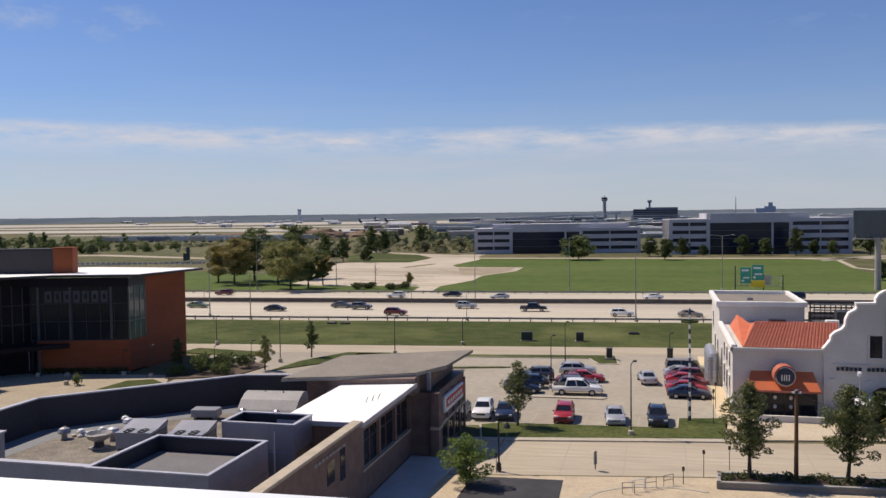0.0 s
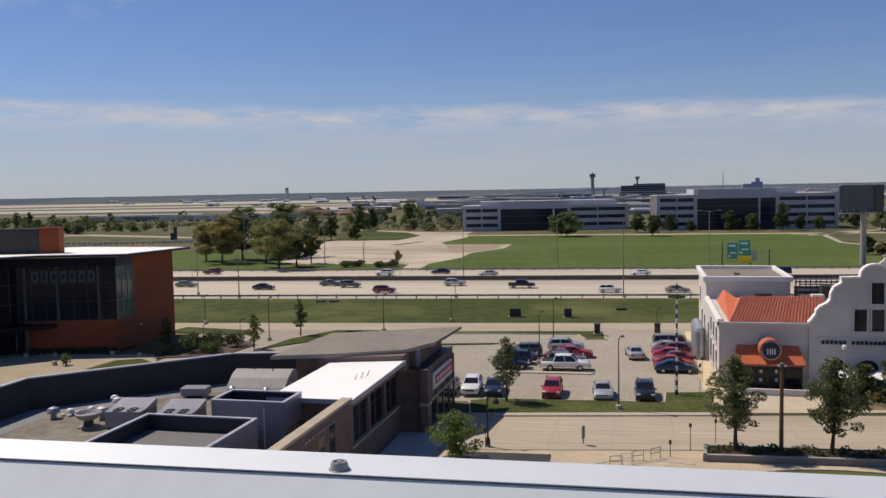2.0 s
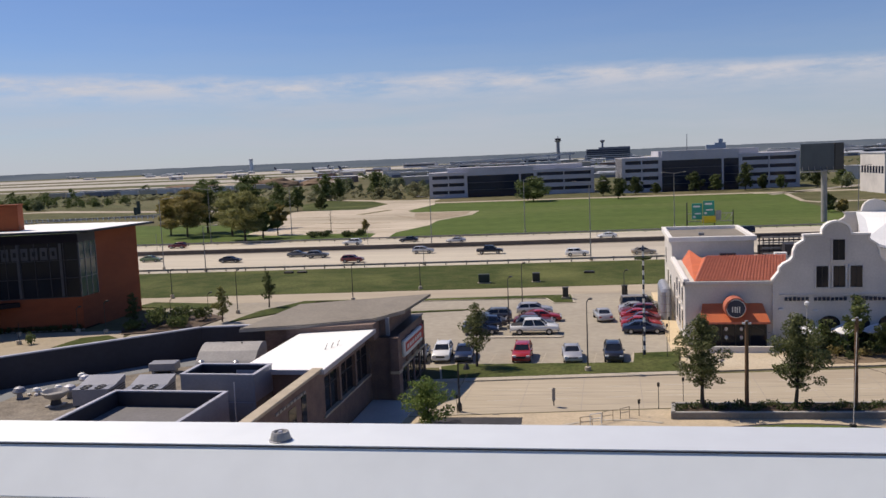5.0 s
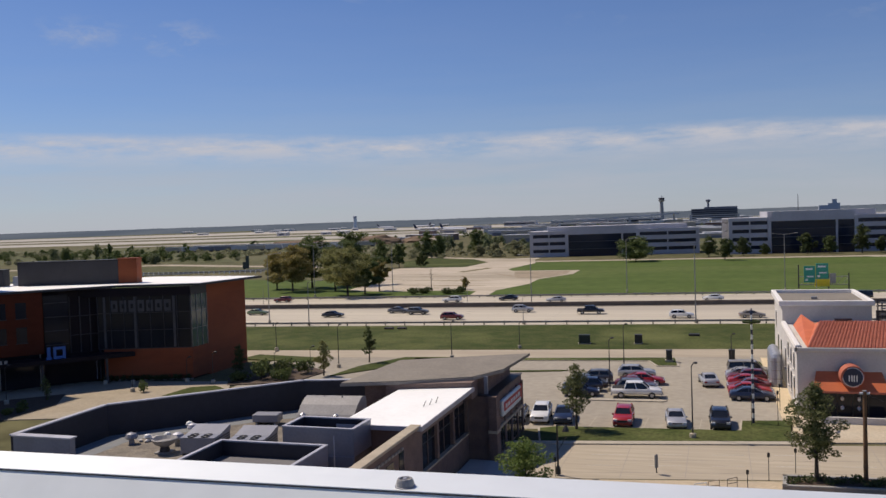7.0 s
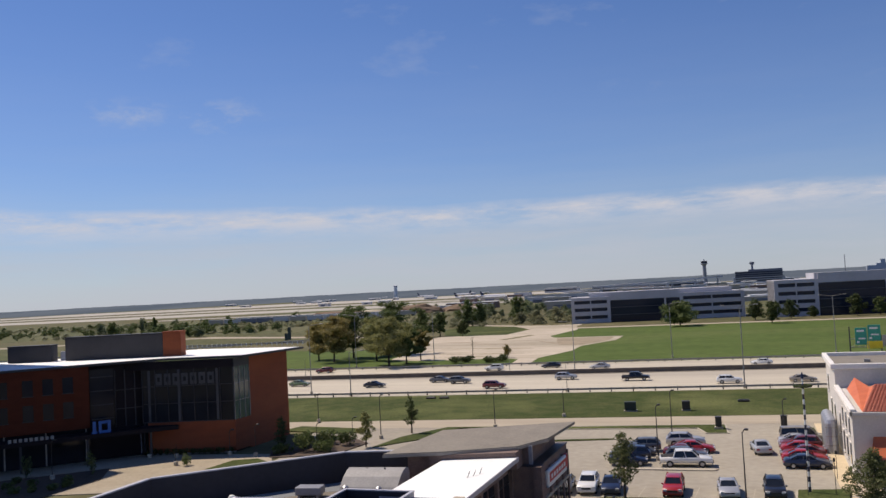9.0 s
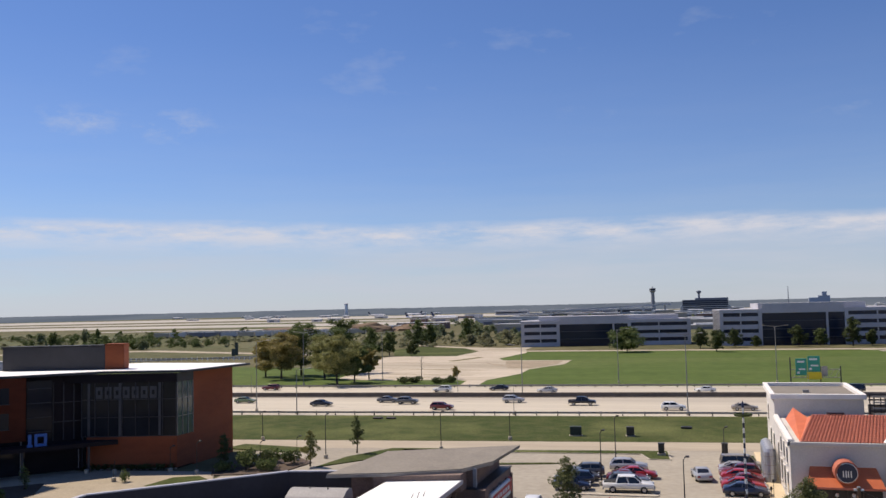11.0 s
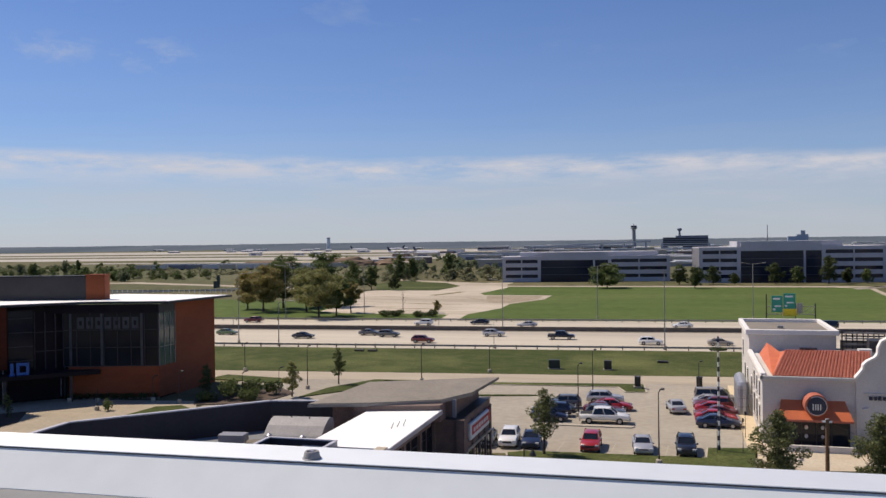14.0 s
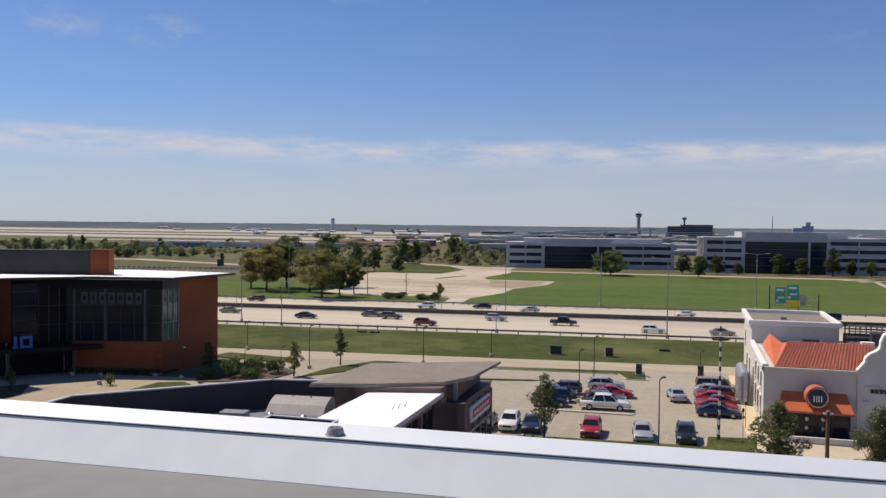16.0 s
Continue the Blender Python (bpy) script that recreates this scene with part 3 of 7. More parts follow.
for i in range(9):
    part("wall_sign_bar", box(-21.1, -21.02, 50.0 + i * 0.62, 50.42 + i * 0.62, 5.22, 5.40), STEEL, low, "pale sign letter bar")
part("roof_deck", prism([(-46.9, 36), (-24.8, 36), (-24.8, 51.2), (-27.0, 51.2), (-27.0, 55.4), (-24.8, 55.4), (-24.8, 58.6), (-27.3, 58.6), (-27.3, 71.6), (-29.2, 71.7), (-35.4, 69.2), (-46.9, 57.5)], 0, 4.5), GRAVEL, low, "gravelly grey roof deck")
# grey strip widens the parapet's shadow on the deck by colour
part("deck_membrane", prism([(-33.4, 68.6), (-35.5, 69.1), (-46.85, 57.5), (-46.85, 48.4), (-44.2, 48.4), (-44.2, 56.6), (-36.6, 64.6), (-33.4, 66.2)], 4.5, 4.51), DECKGREY, low, "grey strip along the parapet, standing in for its wider shade")
PP = [(-29.2, 70.5), (-31.3, 70.4), (-35.7, 69.5), (-47.2, 57.7), (-47.1, 47.9)]
for a, b in zip(PP, PP[1:]):
    part("roof_parapet", wall_run([a, b], -0.3, 4.3, 6.9), PARAPET, low, "dark roof parapet")
    part("parapet_cap", wall_run([a, b], -0.42, 6.9, 7.0), LIGHTMETAL, low, "pale metal parapet cap")
part("near_parapet", box(-47.1, -32.72, 43.75, 44.1, 4.3, 6.42), GREYMETAL, low, "grey metal parapet along the near roof edge")
part("parapet_cap", box(-47.2, -32.76, 43.68, 44.17, 6.42, 6.5), LIGHTMETAL, low, "pale metal parapet cap")
part("parapet_return", box(-47.1, -42.3, 47.8, 48.3, 0, 6.9), GREYMETAL, low, "grey metal parapet return")
part("parapet_cap", box(-47.2, -42.2, 47.7, 48.4, 6.9, 7.0), LIGHTMETAL, low, "pale metal parapet cap")
ROOF_EDGE = [(-27.4, 58.4), (-20.84, 58.55), (-20.17, 70.33), (-26.3, 68.72)]
part("white_roof", prism(ROOF_EDGE, [5.75, 5.75, 6.35, 6.35], [6.0, 6.0, 6.6, 6.6]), WHITEROOF, low, "bright white membrane roof, gently sloping")
part("roof_edge_trim", prism([(-20.84, 58.55), (-20.76, 58.55), (-20.09, 70.35), (-20.17, 70.33)], [5.7, 5.7, 6.3, 6.3], [6.05, 6.05, 6.65, 6.65]), LIGHTMETAL, low, "pale metal roof edge")
part("roof_front_trim", prism([(-27.4, 58.28), (-20.84, 58.43), (-20.84, 58.55), (-27.4, 58.4)], 5.72, 6.06), LIGHTMETAL, low, "pale metal roof edge")
part("white_roof_wall", prism([(-27.2, 58.9), (-21.6, 58.9), (-21.6, 70.2), (-26.2, 68.9)], 0, [5.74, 5.74, 6.33, 6.33]), BRICK, low)
for i in range(3):
    part("roof_bracket", tube((-22.5 + i * 0.32, 64.0 + i * 0.55, 6.27 + i * 0.028), (-22.38 + i * 0.32, 64.3 + i * 0.55, 6.7 + i * 0.028), 0.035, 0.025, 6), DARKPANEL, low, "small dark roof bracket")
part("end_block", prism([(-29.2, 71.75), (-18.80, 71.75), (-18.80, 82.6), (-29.2, 79.4)], 0, 5.55), BRICK, low, "brown brick end block")
part("end_block_coping", prism([(-20.2, 71.7), (-18.70, 71.7), (-18.70, 82.65), (-20.2, 82.2)], 5.55, 5.65), DARKPANEL, low, "dark metal coping")
part("upper_block", prism([(-29.2, 71.6), (-19.7, 72.3), (-19.7, 81.8), (-29.2, 79.4)], 5.55, 7.2), BRICK, low, "brown brick upper storey below the wing roof")
part("corner_post", box(-19.75, -19.45, 72.2, 72.5, 5.65, 7.2), GREYMETAL, low)
part("end_block_pier", box(-19.20, -18.50, 71.4, 72.6, 0, 5.6), BRICK, low)
part("end_block_band", box(-18.80, -18.62, 72.6, 82.5, 2.42, 2.66), CORNICE, low, "stone band")
part("pier_band", box(-19.26, -18.44, 71.34, 72.6, 2.42, 2.66), CORNICE, low, "stone band")
for y in (73.4, 75.8, 78.2, 80.4):
    w = part("window", box(-18.80, -18.72, y, y + 1.7, 0.3, 2.35), GLASS, low, "dark window")
    part("mullion", box(-18.74, -18.68, y + 0.8, y + 0.88, 0.3, 2.35), BLACKM, w)
    part("wall_pier", box(-18.80, -18.64, y + 1.8, y + 2.25, 0, 5.0), BRICK, low)
sg = part("fascia_sign", box(-18.80, -18.40, 73.6, 80.7, 3.36, 4.86, bevel=0.12), SIGNWHITE, low, "white and red fascia sign")
part("sign_stripe", box(-18.40, -18.36, 73.8, 80.5, 3.85, 4.62), SIGNRED, sg, "red sign stripe")
part("sign_end", box(-18.78, -18.42, 80.7, 81.3, 3.5, 4.9, bevel=0.1), SIGNRED, sg, "red sign end")
for i in range(6):
    part("sign_bar", box(-18.36, -18.33, 74.2 + i * 1.0, 74.8 + i * 1.0, 4.05, 4.4), SIGNWHITE, sg, "white sign bar")
part("wing_roof", prism([(-31.0, 67.2), (-26.0, 68.94), (-20.5, 71.4), (-18.5, 74.3), (-17.8, 82.4), (-29.4, 77.4)], [7.04, 7.0, 7.06, 7.25, 7.4, 7.3], [7.33, 7.29, 7.33, 7.52, 7.65, 7.6]), ROOFGREY, low, "thin grey overhanging wing roof")
part("wing_fascia", prism([(-31.05, 67.1), (-26.0, 68.84), (-20.45, 71.3), (-18.43, 74.25), (-18.5, 74.3), (-20.5, 71.4), (-26.0, 68.94), (-31.0, 67.2)], [7.02, 6.98, 7.04, 7.22, 7.22, 7.04, 6.98, 7.02], [7.25, 7.21, 7.25, 7.44, 7.44, 7.25, 7.21, 7.25]), HOODTAN, low, "tan grey edge trim of the wing roof")
part("wing_wall", prism([(-29.4, 68.6), (-27.4, 69.1), (-27.4, 71.6), (-29.4, 71.6)], 4.4, 7.02), BRICK, low)
part("back_wall", prism([(-27.4, 68.45), (-20.3, 70.32), (-20.3, 72.2), (-27.4, 71.7)], 5.6, 7.02), BRICK, low, "brown brick wall under the wing roof")
# roof wells and plant screens
def roof_well(x0, x1, y0, y1, floor_z, zlow, floor_m):
    """Four butted screen walls round a sunk floor; dark sheets inside paint in the shade."""
    t = 0.22
    for a in ((x0, x1, y0, y0 + t), (x0, x1, y1 - t, y1), (x0, x0 + t, y0 + t, y1 - t), (x1 - t, x1, y0 + t, y1 - t)):
        part("screen_wall", box(*a, zlow, 6.42), GREYMETAL, low, "grey metal plant screen")
        e = 0.04
        part("screen_cap", box(a[0] - (e if a[0] == x0 else 0), a[1] + (e if a[1] == x1 else 0), a[2] - (e if a[2] == y0 else 0), a[3] + (e if a[3] == y1 else 0), 6.42, 6.5), LIGHTMETAL, low, "pale screen cap")
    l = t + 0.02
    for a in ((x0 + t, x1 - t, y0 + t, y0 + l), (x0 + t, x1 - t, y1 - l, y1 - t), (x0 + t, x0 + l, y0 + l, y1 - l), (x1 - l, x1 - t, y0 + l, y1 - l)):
        # added dark sheets: the shade on the inner walls, as colour
        part("screen_lining", box(*a, floor_z, 6.41), PARAPET, low, "dark inner sheet painted for the well's shade")
    part("well_floor", box(x0 + l, x1 - l, y0 + l, y1 - l, 4.5, floor_z), floor_m, low, "membrane floor of the roof well")


roof_well(-32.7, -24.75, 43.6, 51.2, 5.45, 4.5, WELLGREY)
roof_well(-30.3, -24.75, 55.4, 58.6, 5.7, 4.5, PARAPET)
part("alley_wall", box(-24.8, -24.7, 36, 51.2, 0, 4.5), GREYMETAL, low)
part("alley_wall", box(-27.0, -24.7, 55.3, 55.4, 0, 4.5), GREYMETAL, low)
# floor colour carries the alley's shade
part("alley_floor", box(-27.0, -21.5, 36, 58.7, 0, 0.1), SHADOWDARK, low, "alley floor, coloured dark for its shade")
part("ladder_rail", tube((-24.62, 51.9, 0.1), (-24.62, 51.9, 6.9), 0.04, 0.04, 6), LIGHTMETAL, low)
HOOD = mat("hood_metal", (0.33, 0.315, 0.30), (0.27, 0.26, 0.25), 0.6, 0.6, 0.08)
hood = bmesh.new()
prof = [(0, 0), (0, 0.35), (0.5, 0.95), (1.2, 1.6), (1.9, 2.0), (2.4, 2.1), (2.9, 2.0), (3.1, 1.6), (3.1, 0)]
ends = [[hood.verts.new((x, y0 + a, 4.5 + c)) for a, c in prof] for x, y0 in ((-33.2, 62.8), (-28.35, 63.3))]
hood.faces.new(ends[0])
hood.faces.new(ends[1][::-1])
for i in range(len(prof)):
    j = (i + 1) % len(prof)
    hood.faces.new((ends[0][i], ends[1][i], ends[1][j], ends[0][j]))
part("sloped_hood", hood, HOOD, low, "pale curved roof hood")
for x in (-31.6, -30.0):
    part("hood_bolt", lathe([(0.07, 0), (0.07, 0.1), (0.03, 0.14)], 6, c=(x, 65.2, 6.52)), BLACKM, low)
for x, y, z in ((-32.2, 62.3, 4.5), (-29.3, 62.3, 4.5)):
    part("roof_cap", lathe([(0.16, 0), (0.16, 0.95), (0.28, 1.0), (0.26, 1.2), (0.1, 1.32)], 10, c=(x, y, z)), RIM, low, "small silver vent cap")


def ac_unit(x, y, w, d, rz):
    """Low front deck with four fan openings, a higher rear half with a sloping lid."""
    u = thing("rooftop_air_unit", "grey metal rooftop air unit with fan openings", "air unit", "rooftop air units", (x, y, 4.5), rz)
    part("casing", box(-w / 2, w / 2, -d / 2, d / 2, 0.12, 1.25, bevel=0.03), GREYMETAL, u)
    part("base_rail", box(-w / 2 + 0.1, w / 2 - 0.1, -d / 2 + 0.1, d / 2 - 0.1, 0, 0.12), DARKPANEL, u)
    part("lid", box(-w / 2 - 0.03, w / 2 + 0.03, -d / 2 - 0.03, -d * 0.12, 1.25, 1.29), GREYMETAL, u, "grey fan deck")
    part("rear_lid", prism([(-w / 2 - 0.03, -d * 0.12), (w / 2 + 0.03, -d * 0.12), (w / 2 + 0.03, d / 2 + 0.03), (-w / 2 - 0.03, d / 2 + 0.03)], 1.25, [1.30, 1.30, 1.62, 1.62]), GREYMETAL, u, "sloping grey lid")
    for sx, sy in ((-1, -0.39), (1, -0.39), (-1, -0.22), (1, -0.22)):
        f = part("fan_ring", lathe([(0.30, 1.29), (0.32, 1.34), (0.28, 1.34), (0.26, 1.295), (0.02, 1.295)], 14, c=(sx * w * 0.20, d * sy, 0)), BLACKM, u, "dark fan opening")
        part("fan_hub", lathe([(0.08, 1.30), (0.08, 1.33), (0.03, 1.34)], 8, c=(sx * w * 0.20, d * sy, 0)), STEEL, f)
    for k in range(5):
        part("louvre", box(w / 2, w / 2 + 0.03, -d / 2 + 0.2, d / 2 - 0.2, 0.3 + k * 0.18, 0.38 + k * 0.18), DARKPANEL, u)


ac_unit(-36.5, 55.1, 2.6, 2.9, 8)
ac_unit(-32.6, 55.3, 2.6, 2.9, 8)
duct = thing("roof_duct", "pale grey boxed roof duct", "duct", at=(-36.0, 63.4, 4.5), rz=8)
part("duct_body", box(-1.1, 1.1, -0.6, 0.6, 0.25, 0.9, bevel=0.05), GREYMETAL, duct)
for sx in (-0.8, 0.8):
    part("duct_foot", box(sx - 0.1, sx + 0.1, -0.5, 0.5, 0, 0.25), STEEL, duct)
for i, (x, y, s, k) in enumerate(((-39.6, 56.1, 0.85, 2), (-40.5, 59.4, 0.75, 2), (-43.4, 55.6, 0.8, 0), (-41.9, 61.0, 0.5, 1), (-42.7, 56.6, 0.5, 1), (-38.4, 60.6, 0.5, 1), (-41.6, 57.6, 0.45, 1))):
    v = thing("roof_vent", ("grey mushroom roof vent on the gravel deck", "white capped roof vent pipe on the gravel deck", "pale domed exhaust fan on the gravel deck")[k], "roof vent", "roof vents", (x, y, 4.5))
    part("stem", lathe([(0.28 * s, 0), (0.24 * s, 0.55 * s), (0.2 * s, 0.6 * s)], 10), (GREYMETAL, SIGNWHITE, STEEL)[k], v)
    part("hood", lathe([(0.55 * s, 0.55 * s), (0.62 * s, 0.68 * s), (0.45 * s, 1.0 * s), (0.15 * s, 1.12 * s)], 12), (GREYMETAL, SIGNWHITE, LIGHTMETAL)[k], v)
dish = thing("exhaust_hood", "weathered upturned exhaust hood on the gravel deck", "exhaust hood", at=(-39.2, 53.9, 4.5))
part("neck", lathe([(0.42, 0), (0.36, 0.25), (0.30, 0.55)], 12), DARKPANEL, dish)
part("bowl", lathe([(0.34, 0.5), (0.75, 0.72), (0.95, 1.05), (0.88, 1.10), (0.66, 0.85), (0.1, 0.7)], 16), HOOD, dish, "weathered metal bowl")
part("curb", box(-0.55, 0.55, -0.55, 0.55, -0.02, 0.12, bevel=0.02), STEEL, dish)
rng = random.Random(5)
for i in range(22):
    r = thing("ballast_stone", "pale lump of roof ballast", "stone", "roof ballast", (-43.3 + rng.uniform(0, 2.6), 56.0 + rng.uniform(-0.2, 1.9), 4.5))
    rb = bmesh.new()
    bmesh.ops.create_icosphere(rb, subdivisions=1, radius=rng.uniform(0.12, 0.3))
    for v in rb.verts:
        v.co = Vector((v.co.x * rng.uniform(0.8, 1.3), v.co.y * rng.uniform(0.8, 1.3), v.co.z * 0.7 + 0.1))
    part("stone", rb, STUCCO, r)

# ---- orange building ----
ob = thing("orange_building", "orange panelled building with a glazed hall and white roof", "building")
HALL = Matrix.Translation((-69.5, 102.6, 0)) @ pose(0, 0, 0, 0, 0, math.degrees(math.atan2(-3.8, -14.5)))


def hall_box(s0, s1, d0, d1, z0, z1):
    """A block on the hall's front: s along it from the corner, d inwards from its face."""
    b = box(s0, s1, -d1, -d0, z0, z1)
    b.transform(HALL)
    return b


part("hall_core", prism([(-69.9, 103.4), (-69.9, 116.6), (-84.5, 116.6), (-84.5, 100.0)], 0, 11.6), SHADEDPANEL, ob)
part("front_panel", hall_box(0.0, 12.45, 0, 0.3, 0.25, 4.45), ORANGE, ob, "orange lower panel")
part("side_wall", box(-69.8, -69.5, 106.6, 117.0, 0, 12.9), ORANGE, ob, "orange side wall")
part("side_wall_low", box(-69.8, -69.5, 102.66, 106.6, 0.25, 4.45), ORANGE, ob, "orange side wall")
part("side_head", box(-69.8, -69.5, 102.7, 106.6, 11.7, 12.9), DARKPANEL, ob)
part("fascia", hall_box(0.05, 21.0, 0.02, 0.4, 11.75, 12.95), SHADEDPANEL, ob, "dark metal fascia")
part("glass_front", hall_box(0.1, 13.2, 0.12, 0.18, 4.5, 11.75), GLASS, ob, "tall dark glazing")
part("glass_side", box(-69.66, -69.6, 102.8, 106.55, 4.45, 11.7), GREENGLASS, ob, "green tinted corner glazing")
for i in range(8):
    part("mullion", hall_box(0.05 + i * 1.87, 0.15 + i * 1.87, 0.0, 0.12, 4.45, 11.75), DARKPANEL, ob)
for z in (4.45, 7.0, 9.4):
    part("transom", hall_box(0.0, 13.2, 0.02, 0.12, z, z + 0.1), DARKPANEL, ob)
for y in (102.75, 104.0, 105.3, 106.5):
    part("mullion", box(-69.62, -69.5, y, y + 0.08, 4.45, 11.7), STEEL, ob)
for z in (7.0, 9.4):
    part("transom", box(-69.6, -69.52, 102.75, 106.55, z, z + 0.08), STEEL, ob)
# interior columns and panels sit before the opaque glass, indoor dimness in their colour
for s in (2.2, 7.7, 12.0):
    part("column", hall_box(s, s + 0.35, 0.02, 0.1, 4.6, 11.7), mat("dimmed_interior", (0.085, 0.085, 0.09), None, 0.8, 1) if s == 2.2 else bpy.data.materials["dimmed_interior"], ob, "interior column, dimmed in colour and laid on the glass")
for i in range(7):
    bp = part("ceiling_panel", hall_box(2.8 + i * 1.25, 3.75 + i * 1.25, 0.08, 0.11, 9.6, 11.2), bpy.data.materials["dimmed_interior"], ob, "interior panel, dimmed in colour and laid on the glass")
    part("round_opening", hall_box(3.1 + i * 1.25, 3.45 + i * 1.25, 0.05, 0.08, 10.1, 10.7), GLASS, bp)
part("recess_glass", hall_box(13.2, 20.5, 1.2, 1.3, 0.2, 11.75), GLASS, ob, "dark recessed glazing")
for s in (13.4, 15.6, 17.6, 19.6):
    part("recess_mullion", hall_box(s, s + 0.18, 1.0, 1.2, 0.2, 11.75), DARKPANEL, ob)
part("entry_door", hall_box(14.0, 15.8, 1.02, 1.18, 0.2, 2.8), LIGHTMETAL, ob, "pale framed entrance door")
part("plinth", hall_box(0.1, 12.4, 0.05, 0.4, 0.0, 0.25), WALLGREY, ob)
WING = Matrix.Translation((-80.3, 101.2, 0)) @ pose(0, 0, 0, 0, 0, math.degrees(math.atan2(-14.0, -13.5)))


def wing_box(s0, s1, d0, d1, z0, z1):
    b = box(s0, s1, -d1, -d0, z0, z1)
    b.transform(WING)
    return b


part("wing_wall", wing_box(9.6, 29, 0.0, 0.4, 4.6, 12.9), SHADEDORANGE, ob, "orange panelled wing, coloured darker for its shade")
part("wing_core", wing_box(0.5, 29, 1.4, 14, 0, 12.8), SHADEDPANEL, ob)
for i in range(5):
    part("recess_mullion", wing_box(0.9 + i * 1.3, 1.05 + i * 1.3, 1.2, 1.38, 4.2, 12.0), DARKPANEL, ob)
for z in (6.6, 9.2):
    part("recess_transom", wing_box(0.6, 6.3, 1.22, 1.36, z, z + 0.12), DARKPANEL, ob)
part("wing_base", wing_box(9.6, 29, 1.0, 1.3, 0, 4.6), GLASS, ob, "dark glazed ground floor")
for i in range(4):
    part("shop_mullion", wing_box(10 + i * 5, 10.2 + i * 5, 0.9, 1.0, 0, 4.5), STEEL, ob)
for i in range(6):
    for z in (6.3, 9.6):
        w = part("window", wing_box(11.6 + i * 2.45 + (0.0 if i < 3 else 0.6), 12.9 + i * 2.45 + (0.0 if i < 3 else 0.6), -0.02, 0.06, z, z + 2.1), GLASS, ob, "dark window")
        part("window_sill", wing_box(11.5 + i * 2.45 + (0.0 if i < 3 else 0.6), 13.0 + i * 2.45 + (0.0 if i < 3 else 0.6), -0.08, 0.02, z - 0.1, z), DARKPANEL, w)
part("stair_glass", wing_box(6.4, 9.5, 0.25, 0.35, 4.7, 12.4), GLASS, ob, "dark stair glazing")
for k in range(4):
    part("stair_band", wing_box(6.5, 9.4, 0.12, 0.22, 5.6 + k * 1.9, 5.72 + k * 1.9), DARKPANEL, ob)
part("entrance_canopy", wing_box(-1.5, 28, -3.2, 0.0, 3.55, 4.1), SHADEDPANEL, ob, "dark entrance canopy")
for s in (2, 10, 18, 25):
    part("canopy_post", wing_box(s, s + 0.3, -3.0, -2.7, 0, 3.55), DARKPANEL, ob)
for i in range(9):
    part("sign_bar", wing_box(14.2 + i * 0.62, 14.6 + i * 0.62, -3.25, -3.21, 4.15, 4.6), STEEL, ob, "pale sign letter bar")
em = thing("emblem", "blue raised emblem standing on the dark canopy", "sign")
part("emblem_stem", wing_box(9.05, 9.45, -2.6, -2.3, 4.1, 5.7), SIGNBLUE, em)
part("emblem_foot", wing_box(8.9, 9.6, -2.62, -2.28, 4.1, 4.35), SIGNBLUE, em)
for a in ((7.2, 7.55, 4.1, 5.7), (8.35, 8.7, 4.1, 5.7), (7.55, 8.35, 4.1, 4.45), (7.55, 8.35, 5.35, 5.7)):
    part("emblem_frame", wing_box(a[0], a[1], -2.58, -2.22, a[2], a[3]), SIGNBLUE, em)
RP = [(-68.5, 103.5), (-66.9, 117.8), (-86, 119), (-112, 100), (-100.9, 79.8), (-80.3, 100.9)]
part("roof_slab", prism(RP, 12.95, 13.22), DARKPANEL, ob, "thin dark roof edge")
part("roof_membrane", prism([(-68.9, 104), (-67.4, 117.3), (-86, 118.5), (-111.5, 99.8), (-100.8, 80.6), (-80.4, 101.5)], 13.22, 13.26), WHITEROOF, ob, "bright white membrane roof")
PH = Matrix.Translation((-76, 106.2, 0)) @ pose(0, 0, 0, 0, 0, math.degrees(math.atan2(-0.25, -1.0)))
for nm, s0, s1, m_, z1, lb in (("penthouse_orange", 4.1, 6.85, ORANGE, 16.75, "orange penthouse end"), ("penthouse", 6.85, 21.9, DARKPANEL, 16.6, "dark metal rooftop penthouse"), ("penthouse", 24.1, 31, DARKPANEL, 15.6, "dark metal rooftop penthouse")):
    b = box(s0, s1, -1.8, 0, 13.265, z1, bevel=0.05)
    b.transform(PH)
    p = part(nm, b, m_, ob, lb)
    b = box(s0 - 0.06, s1 + 0.06, -1.86, 0.06, z1, z1 + 0.14)
    b.transform(PH)
    part("penthouse_cap", b, BLACKM if m_ is DARKPANEL else ORANGE, p)
b = box(22.3, 23.5, -3, -1.5, 13.26, 14.6)
b.transform(PH)
part("stair_head", b, LIGHTMETAL, ob, "pale stair head")

# unseen block, sized so that its shadow covers the plaza
structure("wall_west", box(-130, -112.5, 40, 100, 0, 54), WALLGREY, "plain tall building out of view, added to shade the plaza", "building")

# ---- white building with curved gables ----
hb = thing("white_building", "white stucco hall with red tile roofs and curved gables", "building")
part("front_block", box(7.15, 15.75, 92.6, 112, 0, 6.85), STUCCO, hb, "white stucco block")
part("eave_cornice", box(6.95, 15.75, 92.35, 92.6, 6.6, 7.0, bevel=0.05), STUCCO, hb)
part("side_cornice", box(6.9, 7.15, 92.35, 112, 6.6, 7.0), STUCCO, hb)
part("side_coping", box(7.0, 7.5, 92.6, 112, 7.0, 7.25, bevel=0.05), LIGHTENEDWHITE, hb, "side parapet, coloured whiter for the sun on it")
part("rear_block", box(7.15, 17.0, 112, 127, 0, 9.1), STUCCO, hb, "white stucco rear block")
